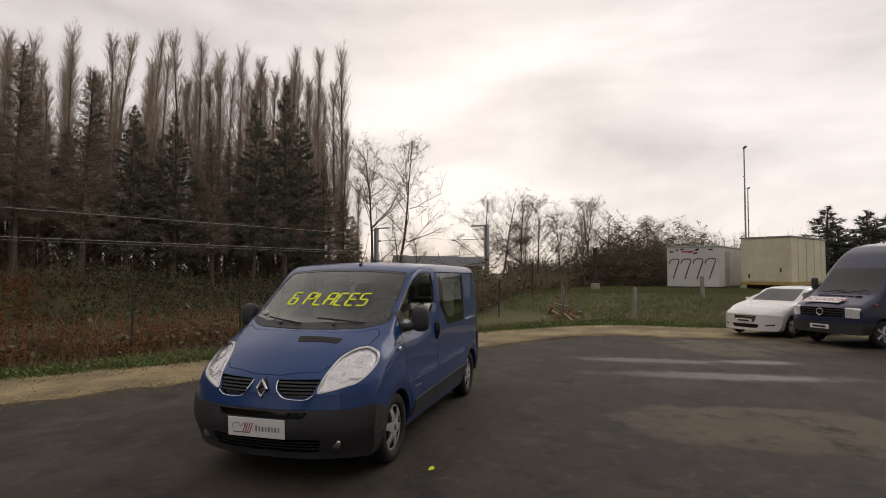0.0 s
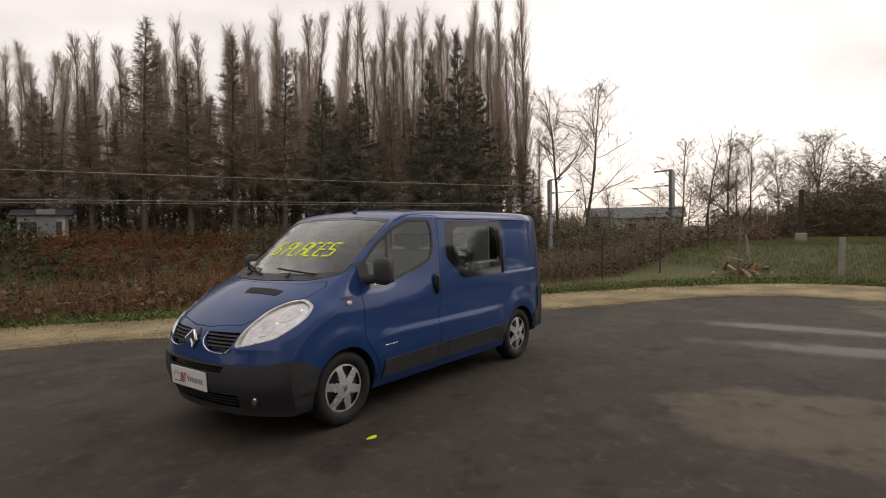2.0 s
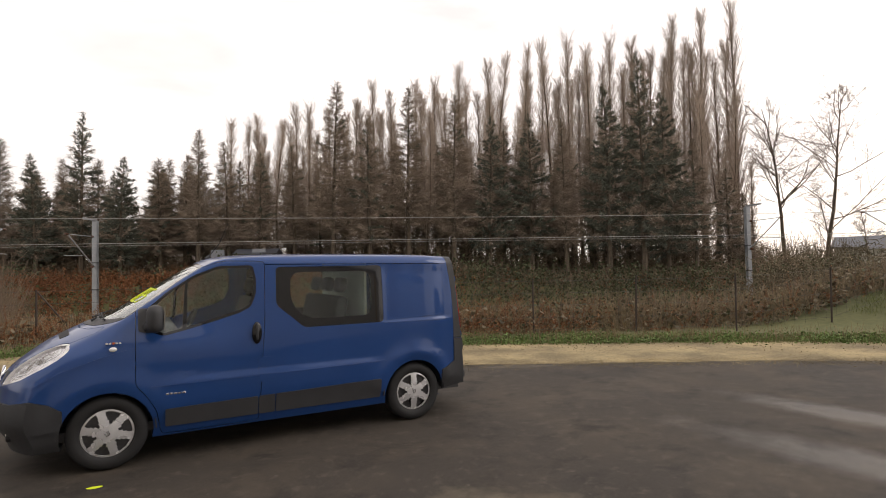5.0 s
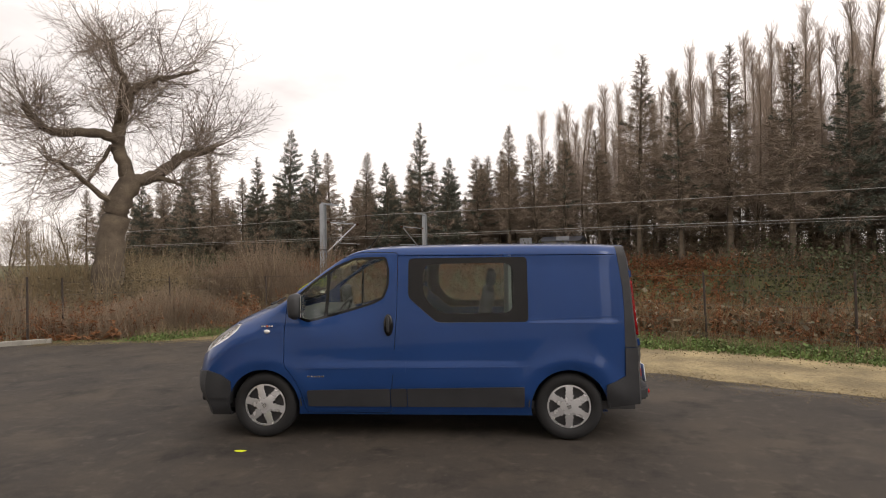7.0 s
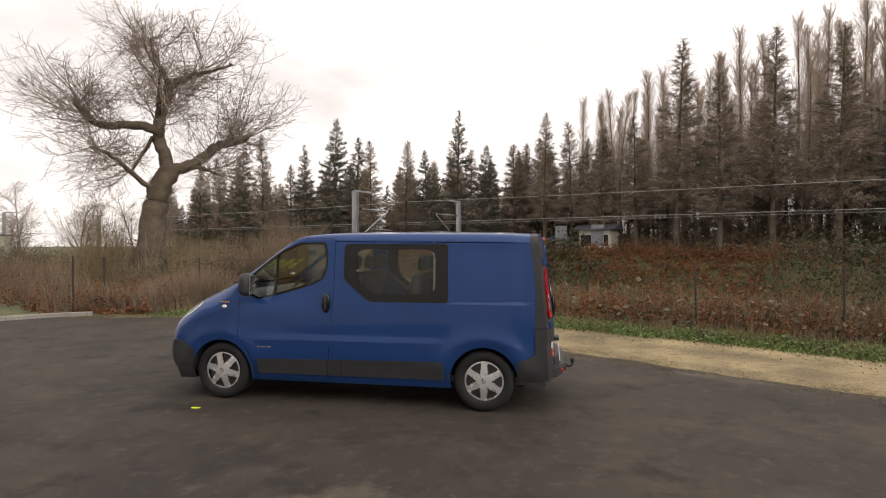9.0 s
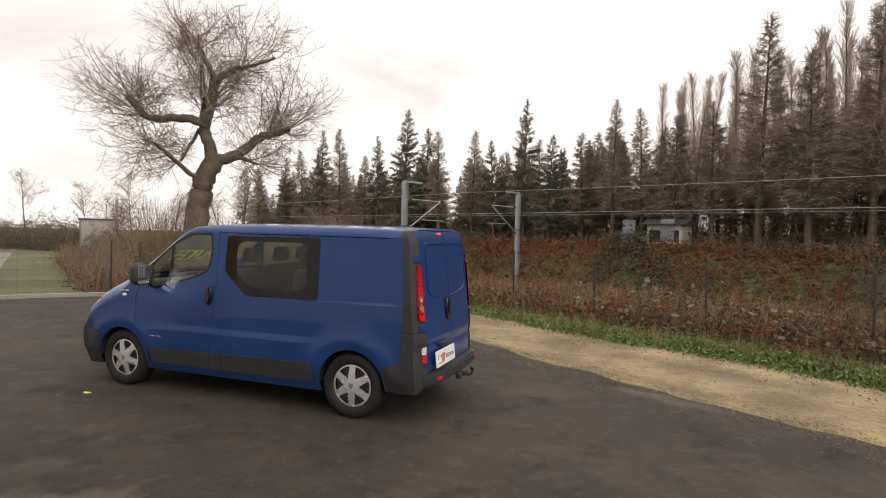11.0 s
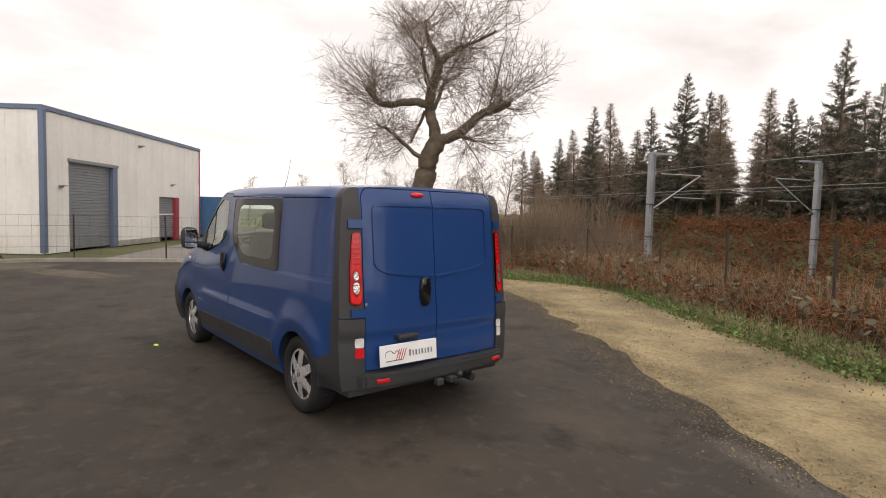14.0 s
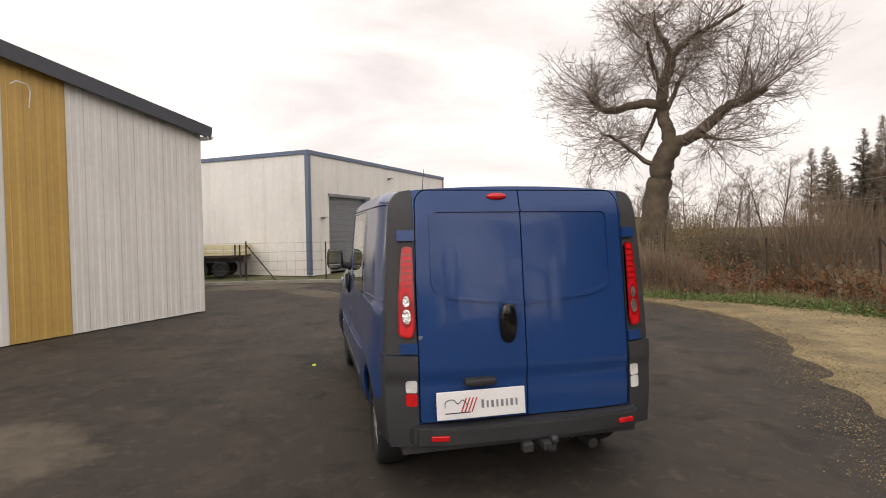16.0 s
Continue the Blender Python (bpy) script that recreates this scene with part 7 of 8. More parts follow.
def spruce(seed, h=11.0, dry=0.5, width=0.2, bare=0.22, thick=1.0):
    """A conifer: many thin boughs round a straight trunk, set with fine sprays of needles or dry twigs."""
    t, w, dd = Twigs(seed), Twigs(seed + 70), Twigs(seed + 90)
    r = t.r
    trunk = wander(r, Vector((0, 0, -0.3)), Vector((0, 0, 1)), h, 8, 0.012)
    t.path(trunk, 0.17, 0.012, 6)
    n = int(h * 24)
    for k in range(n):
        f = bare + (1 - bare) * ((k + r.random()) / n) ** 1.2
        i = min(int(f * 8), 7)
        a = trunk[i].lerp(trunk[i + 1], f * 8 - i)
        ang = r.uniform(0, 6.283)
        low_part = ease(bare - 0.02, bare + 0.16, f)
        L = h * width * (1.0 - f) ** 0.85 * r.uniform(0.5, 1.12) * (0.55 + 0.45 * low_part) + 0.05
        rise = 0.45 * f - 0.32 * (1 - f)
        pts = wander(r, a, Vector((math.cos(ang), math.sin(ang), rise)), L, 3, 0.10, 0.05)
        t.path(pts, 0.014, 0.005)
        lush = r.random() > dry * (1.2 - 0.3 * f)
        g = w if lush else dd
        count = int((3 + L * (64 if lush else 46)) * thick)
        for _ in range(count):
            j = r.random() ** 0.55 * 2.999
            b = pts[int(j)].lerp(pts[int(j) + 1], j - int(j))
            d = Vector((math.cos(ang) * 0.8 + r.gauss(0, 0.65), math.sin(ang) * 0.8 + r.gauss(0, 0.65), rise + r.gauss(-0.10, 0.5)))
            b = b + Vector((0, 0, r.gauss(0, 0.05)))
            if lush:
                g.spray(b, d, r.uniform(0.12, 0.34) * (0.6 + 0.4 * min(L, 1)), 0.20)
            else:
                g.spray(b, d, r.uniform(0.20, 0.55), 0.055)
    for _ in range(10):
        w.spray(trunk[-1] - Vector((0, 0, r.uniform(0, 0.6))), Vector((r.gauss(0, 0.4), r.gauss(0, 0.4), 0.9)), 0.28, 0.12)
    what = "dark green spruce with thin spreading boughs" if dry < 0.4 else "half-bare brown conifer with thin dry boughs"
    ob = thing("spruce_tree", what, "tree", "belt of spruces")
    part("trunk", t.mesh("trunk", BARK), None, ob)
    part("crown", w.mesh("crown", NEEDLE), None, ob, "dark green needle sprays")
    if dd.f:
        part("dry_crown", dd.mesh("dry_crown", DRY_NEEDLE), None, ob, "dry brown twig sprays")
    return ob


def bare_tree(seed, h=9.0, spread=0.45, label="bare broadleaf tree with a rounded twiggy crown"):
    t, w = Twigs(seed), Twigs(seed + 30)
    r = t.r

    def grow(a, d, L, rad, depth):
        pts = wander(r, a, d, L, 8 if depth == 0 else 4 if depth < 3 else 2, 0.05 if depth == 0 else 0.12, 0.06)
        (t if depth < 2 else w).path(pts, rad, rad * (0.15 if depth == 0 else 0.45), 6 if depth == 0 else 4 if depth == 1 else 3)
        if depth == 4:
            return
        for k in range((20, 7, 5, 3)[depth]):
            f = r.uniform(0.25, 1.0) if depth == 0 else r.uniform(0.2, 1.0)
            g = f * (len(pts) - 1)
            i = min(int(g), len(pts) - 2)
            b = pts[i].lerp(pts[i + 1], g - i)
            e = (pts[-1] - pts[0]).normalized()
            side = Vector((r.gauss(0, 1), r.gauss(0, 1), r.gauss(0.15, 0.5))).normalized()
            reach = h * (0.34 * (1 - f) ** 0.6 + 0.09) * r.uniform(0.7, 1.1) if depth == 0 else L * r.uniform(0.35, 0.6)
            grow(b, e * (0.75 - spread * 0.4) + side * (0.55 + spread * 0.5), reach, max(rad * (0.35 if depth == 0 else 0.5) * (1.1 - 0.6 * f), 0.005), depth + 1)

    grow(Vector((0, 0, -0.2)), Vector((0, 0, 1)), h * 0.93, h * 0.011, 0)
    ob = thing("bare_tree", label, "tree", "bare trees")
    part("trunk", t.mesh("trunk", BARK), None, ob)
    part("crown", w.mesh("crown", TWIG), None, ob, "bare fine twigs")
    return ob


def stand(ob, along, off, top, base_h, first=False, rng=random.Random(3)):
    x, y, _ = rail(along, off)
    z = height(x, y)
    s = (top - z) / base_h
    m = pose(x, y, z, 0, 0, rng.uniform(0, 360))
    k = Matrix.Diagonal((min(s, 1.25) ** 0.7 * rng.uniform(0.9, 1.1), min(s, 1.25) ** 0.7 * rng.uniform(0.9, 1.1), s, 1))
    if first:
        ob.matrix_world = m @ k
        return ob
    c = copy_thing(ob, m)
    c.matrix_basis = m @ k
    return c


rng = random.Random(21)
poplars = [poplar(1), poplar(2), poplar(3)]
spots = [(44.5, 25.2), (41.0, 24.2), (38.5, 23.6), (36.0, 21.5), (33.5, 21.6), (31.5, 20.4), (29.3, 21.2), (27.4, 20.8), (25.4, 19.8), (23.7, 19.7), (22.0, 18.6), (20.0, 18.4), (18.3, 17.4), (16.8, 16.8), (15.2, 16.2), (13.8, 16.9), (12.4, 15.4), (11.2, 15.2), (9.9, 14.7), (8.6, 14.9), (7.4, 14.8), (6.2, 13.8), (5.1, 14.0), (4.0, 13.6), (3.0, 13.4)]
used = set()
for i, (a, z) in enumerate(spots):
    k = rng.randrange(3) if i > 2 else i
    stand(poplars[k], a + rng.uniform(-0.3, 0.3), 22 + rng.uniform(-0.8, 0.8), z, 20.0, k not in used)
    used.add(k)
for i in range(18):
    stand(poplars[rng.randrange(3)], 3.5 + i * 2.3 + rng.uniform(-0.5, 0.5), 26.5 + rng.uniform(-0.8, 0.8), 12.6 + 0.235 * (3.5 + i * 2.3) + rng.uniform(-1, 1), 20.0)

for i in range(34):
    a = 5.0 + i * 1.22 + rng.uniform(-0.5, 0.5)
    stand(poplars[rng.randrange(3)], a, 24 + rng.uniform(-1.0, 1.0), 12.0 + 0.245 * a + rng.uniform(-2.2, 0.4), 20.0)
for i in range(30):
    a = 8.0 + i * 1.15 + rng.uniform(-0.5, 0.5)
    stand(poplars[rng.randrange(3)], a, 19.5 + rng.uniform(-1.0, 1.0), 9.0 + 0.13 * a + rng.uniform(-1.5, 1.5), 20.0)

dark = [spruce(11, dry=0.2, width=0.26, bare=0.17), spruce(12, dry=0.35, width=0.24, bare=0.22), spruce(16, dry=0.35, width=0.21, bare=0.20)]
brown = [spruce(13, dry=0.95, width=0.22, bare=0.26), spruce(14, dry=0.80, width=0.25, bare=0.24), spruce(15, dry=0.99, width=0.20, bare=0.28)]
belt = [(-46, 10.0, 1), (-41, 9.5, 1), (-36.5, 10.4, 0), (-33, 10.9, 1), (-30.5, 10.2, 0), (-27.7, 12.3, 0), (-25.4, 12.2, 1), (-22.1, 9.4, 1), (-20.2, 11.0, 0), (-17.0, 13.1, 0), (-14.4, 11.1, 0), (-12.0, 10.4, 1), (-9.4, 10.3, 2), (-6.8, 9.3, 0), (-4.5, 12.1, 0), (-1.8, 9.1, 0), (0.1, 9.1, 1), (2.6, 10.9, 2), (4.4, 10.2, 1), (6.3, 9.4, 2), (8.4, 10.0, 1), (10.9, 13.9, 1), (13.2, 11.6, 2), (15.7, 13.8, 2), (18.6, 13.0, 1), (21.0, 11.9, 0), (24.0, 12.3, 0), (26.2, 12.0, 2), (29.0, 14.0, 0), (31.4, 16.4, 0), (33.4, 13.9, 0), (35.5, 10.5, 2)]
used = set()
for i, (a, z, kind) in enumerate(belt):
    src = dark if kind == 0 else brown
    ob = src[i % len(src)] if kind != 2 else brown[i % 3]
    stand(ob, a, 14 + rng.uniform(-0.6, 0.8), z, 11.0, ob.name not in used)
    used.add(ob.name)
for i in range(54):
    a = -2.0 + i * 0.82
    slim = i % 2 and a > 4
    ob = poplars[rng.randrange(3)] if slim else brown[rng.randrange(3)]
    stand(ob, a + rng.uniform(-0.5, 0.5), 17.5 + rng.uniform(-1.5, 2.0), (8.0 + 0.13 * a if a < 20 else 10.6 - 0.14 * (a - 20)) + rng.uniform(-1.5, 2.2) + (1.2 if slim else 0), 20.0 if slim else 11.0)
for i in range(36):
    stand(brown[rng.randrange(3)] if i % 4 else dark[rng.randrange(3)], -47 + i * 1.36 + rng.uniform(-0.6, 0.6), 17.2 + rng.uniform(-1.2, 1.6), 7.6 + rng.uniform(-1.4, 1.8), 11.0)
for i in range(16):
    stand(brown[rng.randrange(3)] if i % 3 else dark[rng.randrange(2)], -48 + i * 2.9 + rng.uniform(-0.8, 0.8), 19 + rng.uniform(-1.5, 2.0), 8.6 + rng.uniform(-1.5, 1.5), 11.0)

for i in range(46):
    stand(brown[rng.randrange(3)] if i % 3 else dark[rng.randrange(3)], -50 + i * 1.2 + rng.uniform(-0.6, 0.6), 22.5 + rng.uniform(-1.8, 2.2), 8.4 + rng.uniform(-1.2, 1.6), 11.0)

# bare trees to the east and far west
bares = [bare_tree(31, 9.0), bare_tree(32, 9.0, 0.40), bare_tree(33, 9.0, 0.5)]


def plant(ob, x, y, top, base_h, first=False):
    z = height(x, y)
    s = (top - z) / base_h
    m = pose(x, y, z, 0, 0, rng.uniform(0, 360)) @ Matrix.Diagonal((s * 1.05, s * 1.05, s, 1))
    if first:
        ob.matrix_world = m
        return ob
    c = copy_thing(ob, m)
    c.matrix_basis = m
    return c


for i, (a, off, z) in enumerate([(47.0, 20.5, 15.8), (50.2, 20.0, 16.6), (53.5, 23, 9.0)]):
    x, y, _ = rail(a, off)
    plant(bares[i], x, y, z, 9.0, True)
for x, y, z in [(45.0, 8.2, 9.4), (47.0, 6.6, 9.9), (46.0, 4.6, 10.1), (49.0, 3.0, 9.5), (50.0, 1.2, 8.7), (49.0, -0.8, 9.3), (50.0, -1.6, 9.6), (54.0, -3.1, 8.1), (55.0, -4.8, 7.9), (57.0, -6.6, 7.8), (56.0, -7.9, 7.9), (58.0, -9.5, 7.4), (58.0, -10.9, 7.0), (52.0, -12.0, 6.0), (62, -14, 6.4), (52, -6.0, 6.8), (48, 0.2, 7.0), (53, 5.0, 8.0), (60, 11, 7.6), (63, 15, 7.0), (58, 19, 7.4), (66, -18, 6.8), (70, -22, 6.8), (-52, 37, 7.0), (-49, 40, 8.5), (-43, 41, 7.5), (-62, 30, 6.5), (-66, 24, 6.0), (-58, 44, 6.5), (-38, 37, 6.0), (-70, 16, 6.0), (-44, 34, 5.0), (-46.2, 27.2, 6.9), (-31.5, 23.5, 4.4), (-33.5, 25.5, 4.0), (-30, 33, 6.5), (-26, 30, 6.5), (-34, 31, 6)]:
    plant(bares[rng.randrange(3)], x, y, z, 9.0)

# broad dark evergreens behind the parked vehicles
cypress = [spruce(17, h=6.0, dry=0.0, width=0.30, bare=0.03, thick=1.5), spruce(18, h=6.0, dry=0.0, width=0.34, bare=0.03, thick=1.5)]
for i, (x, y, z) in enumerate([(34.0, -16.4, 6.4), (35.0, -20.6, 6.6), (34.5, -17.6, 5.2), (34.0, -18.8, 6.0), (36.0, -22.5, 7.0), (38.0, -25.0, 7.0)]):
    c = plant(cypress[i % 2], x, y, z, 6.0, i < 2)
    c.matrix_basis = c.matrix_basis @ Matrix.Diagonal((1.8, 1.8, 1, 1))


def old_tree():
    """The big pollarded tree: a leaning trunk, crooked limbs and lobes of fine bare branches."""
    w, wood = Twigs(41), bmesh.new()
    r = random.Random(40)
    A = Vector

    def limb(pts, r0, r1, sides=9):
        q = smooth_line([A(p) for p in pts], 5)
        q = [p + A((r.gauss(0, 0.02), r.gauss(0, 0.02), r.gauss(0, 0.02))) for p in q]
        tube(wood, q, [(r0 + (r1 - r0) * k / (len(q) - 1)) * r.uniform(0.94, 1.08) for k in range(len(q))], sides)
        return q

    limb([(-0.55, 0, -0.3), (-0.42, 0, 1.4), (-0.28, 0.03, 2.9), (-0.10, 0.0, 3.76), (0.26, 0, 4.50)], 0.47, 0.33, 11)
    mid = limb([(0.22, 0, 4.40), (-0.04, 0.06, 5.2), (-0.13, 0.05, 5.75), (-0.04, -0.03, 6.4), (0.24, 0, 7.38)], 0.23, 0.17)
    left = limb([(-0.10, 0.05, 5.72), (-0.55, -0.1, 5.86), (-1.15, -0.2, 5.84), (-1.74, -0.3, 5.74), (-2.2, -0.35, 6.0), (-2.5, -0.4, 6.45)], 0.17, 0.09)
    right = limb([(0.20, 0, 4.42), (0.70, 0.1, 4.60), (1.34, 0.2, 5.0), (1.77, 0.3, 5.46), (2.4, 0.4, 5.66), (2.85, 0.45, 5.90)], 0.22, 0.11)
    low = limb([(-0.3, 0.05, 5.60), (-0.62, 0.25, 4.95), (-0.92, 0.35, 4.4)], 0.07, 0.03, 6)
    low2 = limb([(-0.20, -0.1, 3.6), (-0.9, -0.35, 4.2), (-1.45, -0.5, 4.7), (-2.0, -0.6, 4.95)], 0.10, 0.04, 6)
    stub = limb([(0.8, 0.1, 4.62), (1.3, -0.1, 4.55), (1.7, -0.15, 4.35)], 0.11, 0.05, 6)
    up_r = limb([(0.22, 0, 7.3), (0.55, 0.08, 7.62), (0.95, 0.12, 7.88), (1.4, 0.16, 8.02), (2.3, 0.2, 8.45)], 0.14, 0.04, 7)
    up_l = limb([(0.24, 0, 7.3), (0.0, -0.06, 7.8), (-0.25, -0.1, 8.4), (-0.35, -0.1, 8.9)], 0.12, 0.04, 7)
    back = limb([(-0.1, 0.1, 5.4), (0.0, 0.9, 6.2), (0.1, 1.6, 7.1)], 0.12, 0.05, 6)
    front = limb([(-0.1, -0.1, 6.3), (-0.1, -0.9, 6.8), (-0.1, -1.5, 7.5)], 0.11, 0.05, 6)

    def branch(a, goal, r0, depth):
        d = goal - a
        L = d.length
        n = 6 if depth == 0 else 4 if depth == 1 else 3
        # bows out first, then turns up towards the light
        pts = wander(r, a, d + A((0, 0, -0.25 * L)), L, n, 0.13 if depth < 2 else 0.20, 0.075)
        w.path(pts, r0, (0.008, 0.0046, 0.0030)[depth])
        if depth == 2:
            return
        e = d.normalized()
        for _ in range((7, 6)[depth]):
            f = r.uniform(0.18, 1.0) * (n - 0.001)
            b = pts[int(f)].lerp(pts[int(f) + 1], f - int(f))
            side = A((r.gauss(0, 1), r.gauss(0, 1), r.gauss(0.25, 0.8))).normalized()
            reach = r.uniform(0.5, 1.15) if depth == 0 else r.uniform(0.22, 0.58)
            branch(b, b + (e * 0.75 + side * 0.85).normalized() * reach, (0.0080, 0.0046)[depth], depth + 1)

    def lobe(centre, size, line, n, f0=0.3):
        c, k = A(centre), A(size)
        for _ in range(n):
            f = r.uniform(f0, 1.0) * (len(line) - 1.001)
            a = line[int(f)].lerp(line[int(f) + 1], f - int(f))
            u = A((r.gauss(0, 1), r.gauss(0, 1), r.gauss(0.1, 1))).normalized() * r.uniform(0.55, 0.90)
            branch(a, c + A((u.x * k.x, u.y * k.y, u.z * k.z)), r.uniform(0.013, 0.026), 0)

    lobe((-0.5, 0, 8.6), (2.0, 2.3, 2.15), up_l, 29)
    lobe((1.3, 0.1, 8.7), (2.2, 2.3, 1.95), up_r, 29)
    lobe((0.2, 0, 7.4), (2.2, 2.0, 1.6), mid, 16, 0.5)
    lobe((-2.9, -0.4, 6.8), (1.75, 1.9, 1.95), left, 32, 0.5)
    lobe((3.1, 0.4, 6.7), (1.95, 1.9, 1.85), right, 33, 0.5)
    lobe((-1.5, -0.2, 6.4), (1.3, 1.4, 1.0), left, 10, 0.1)
    lobe((1.6, 0.2, 6.1), (1.4, 1.4, 1.1), right, 11, 0.3)
    lobe((-2.3, -0.5, 4.7), (1.7, 1.6, 1.15), low2, 21, 0.3)
    lobe((-1.3, 0.4, 4.5), (1.4, 1.4, 1.1), low, 11)
    lobe((2.1, 0.1, 4.5), (1.7, 1.5, 1.1), stub, 19, 0.3)
    lobe((0.2, 1.8, 7.2), (2.0, 1.5, 2.0), back, 15)
    lobe((-0.1, -1.7, 7.4), (2.0, 1.5, 2.0), front, 15)
    ob = thing("pollard_tree", "old leaning pollarded tree with crooked limbs and bare shoots", "tree", at=(-10.75, 10.25, 0), turn=38)
    part("trunk", wood, BARK, ob, "gnarled brown trunk and limbs", 60)
    part("crown", w.mesh("crown", TWIG), None, ob, "dense fan of bare shoots")
    return ob


old_tree()


def scatter(name, label, mat, n, seed, place, sprig):
    """Loose ground cover as one mesh."""
    t = Twigs(seed)
    for _ in range(n):
        p = place(t.r)
        if p is not None:
            x, y = p[0], p[1]
            z = height(x, y) + (p[2] if len(p) > 2 else 0.0)
            sprig(t, Vector((x, y, z)))
    return tagged(new(name, t.mesh(name, mat)), label, name.replace("_", " "), kind="stuff")


def fern(t, p, size=1.0, rows=4):
    r = t.r
    L = r.uniform(0.5, 1.15)
    pts = wander(r, p, Vector((r.gauss(0, 0.5), r.gauss(0, 0.5), 1)), L, 3, 0.25, -0.18)
    t.path(pts, 0.006, 0.003)
    for k in range(1, 4):
        for s in (-1, 1):
            for j in range(rows):
                q = pts[k - 1].lerp(pts[k], (j + 0.5) / rows)
                d = (pts[k] - pts[k - 1]).normalized().cross(Vector((0, 0, 1))) * s
                t.leaf(q, d + Vector((r.gauss(0, 0.3), r.gauss(0, 0.3), -0.35 + r.gauss(0, 0.3))), size * r.uniform(0.08, 0.22) * (1.25 - 0.22 * k), 0.17)


def fine_fern(t, p):
    fern(t, p, 0.62, 6)


def leafy(t, p, lo=0.08, hi=0.2, tall=0.5, n=9):
    r = t.r
    for _ in range(n):
        q = p + Vector((r.gauss(0, 0.22), r.gauss(0, 0.22), abs(r.gauss(0, tall * 0.6))))
        t.leaf(q, Vector((r.gauss(0, 1), r.gauss(0, 1), r.gauss(0.2, 0.6))), r.uniform(lo, hi), 0.4)


def stems(t, p, tall=1.0, n=4, thick=0.005):
    r = t.r
    for _ in range(n):
        q = p + Vector((r.gauss(0, 0.12), r.gauss(0, 0.12), 0))
        pts = wander(r, q, Vector((r.gauss(0, 0.22), r.gauss(0, 0.22), 1)), tall * r.uniform(0.4, 1.1), 2, 0.12)
        t.path(pts, thick, thick * 0.6)


def rail_xy(a, d):
    x, y, _ = rail(a, d)
    return x, y


def patchy(x, y, s, level, k=0):
    return noise.noise(Vector((x * s, y * s, 11 + k))) > level


def bank_place(r, lo=7.6, hi=13.0):
    x, y = rail_xy(r.uniform(-30, 48), lo + (hi - lo) * r.random() ** 0.8)
    return x, y


def rusty(p, r):
    """Bracken thins out eastwards, where brambles and brown stems take over."""
    return r.random() < 1.0 - 0.80 * ease(6.5, 11.0, p[0] - 0.25 * (p[1] - 5.0))


scatter("bank_stems", "brown dead stems standing among the brambles", THICKET, 5200, 79, lambda r: (lambda p: (*p, 0.1) if not rusty(p, r) else None)(bank_place(r)), lambda t, p: stems(t, p, 0.95, 5, 0.007))
scatter("bracken", "rust-brown dead bracken covering the railway bank", BRACKEN, 11500, 61, lambda r: (lambda p: p if patchy(*p, 0.16, -0.22) and rusty(p, r) else None)(bank_place(r)), fern)
scatter("brambles", "dark green bramble clumps among the bracken", BRAMBLE, 7000, 62, lambda r: (lambda p: (*p, 0.15) if not patchy(*p, 0.16, -0.12) or not rusty(p, r) or r.random() < 0.10 else None)(bank_place(r)), lambda t, p: leafy(t, p, 0.08, 0.2, 0.9, 8))


def near_slope(r):
    x, y = rail_xy(r.uniform(-16, 34), -7.65 + 8.6 * r.random() ** 1.25)
    return (x, y) if y > 0.9 - 0.42 * (x - 10) or x < 6 else None


scatter("dead_weeds", "tall pale dead weeds along the wire fence", DEAD_GRASS, 6000, 63, near_slope, lambda t, p: stems(t, p, 0.85, 4))
scatter("slope_scrub", "brown low scrub on the near side of the cutting", HEDGE, 5200, 64, near_slope, lambda t, p: leafy(t, p, 0.07, 0.18, 0.5, 7))
scatter("slope_bracken", "scattered dead bracken behind the fence", BRACKEN, 12500, 66, lambda r: (lambda p: p if p and rusty(p, r) else None)(near_slope(r)), fine_fern)
scatter("slope_stems", "brown leafless stems behind the fence", THICKET, 4200, 80, lambda r: (lambda p: p if p and not rusty(p, r) else None)(near_slope(r)), lambda t, p: stems(t, p, 1.0, 5, 0.006))
scatter("slope_brambles", "dull green brambles behind the fence", BRAMBLE, 3000, 81, lambda r: (lambda p: p if p and not rusty(p, r) else None)(near_slope(r)), lambda t, p: leafy(t, p, 0.05, 0.13, 0.7, 8))

VERGE_LINE = smooth_line(GRAVEL_EDGE, 10)


def verge(r):
    i = r.randrange(len(VERGE_LINE) - 1)
    a, b = VERGE_LINE[i], VERGE_LINE[i + 1]
    p = a.lerp(b, r.random())
    d = (b - a).normalized()
    off = abs(r.gauss(0.34, 0.34)) - 0.14
    p = p + Vector((-d.y, d.x)) * off
    return (p.x, p.y) if p.x > -9.0 and patchy(p.x, p.y, 0.8, -0.35, 3) else None


scatter("verge_plants", "low bright green weeds along the gravel edge", VERGE, 14500, 65, verge, lambda t, p: leafy(t, p, 0.03, 0.075, 0.09, 9))


def tree_foot(r):
    a = r.uniform(0, 6.283)
    q = abs(r.gauss(0, 1.3))
    x, y = -11.0 + math.cos(a) * q * 1.2 + r.uniform(-2.0, 1.5), 10.3 + math.sin(a) * q * 0.8 + r.uniform(-0.4, 1.7)
    return x, y


scatter("thicket", "tangled bare brown stems round the old tree", DEAD_GRASS, 2300, 67, tree_foot, lambda t, p: stems(t, p, max(0.6, 1.6 + 2.6 * noise.noise(p * 0.55)), 4))
scatter("ivy_scrub", "brown and green scrub round the old tree", HEDGE, 4200, 68, tree_foot, lambda t, p: leafy(t, p, 0.035, 0.09, 1.0, 10))


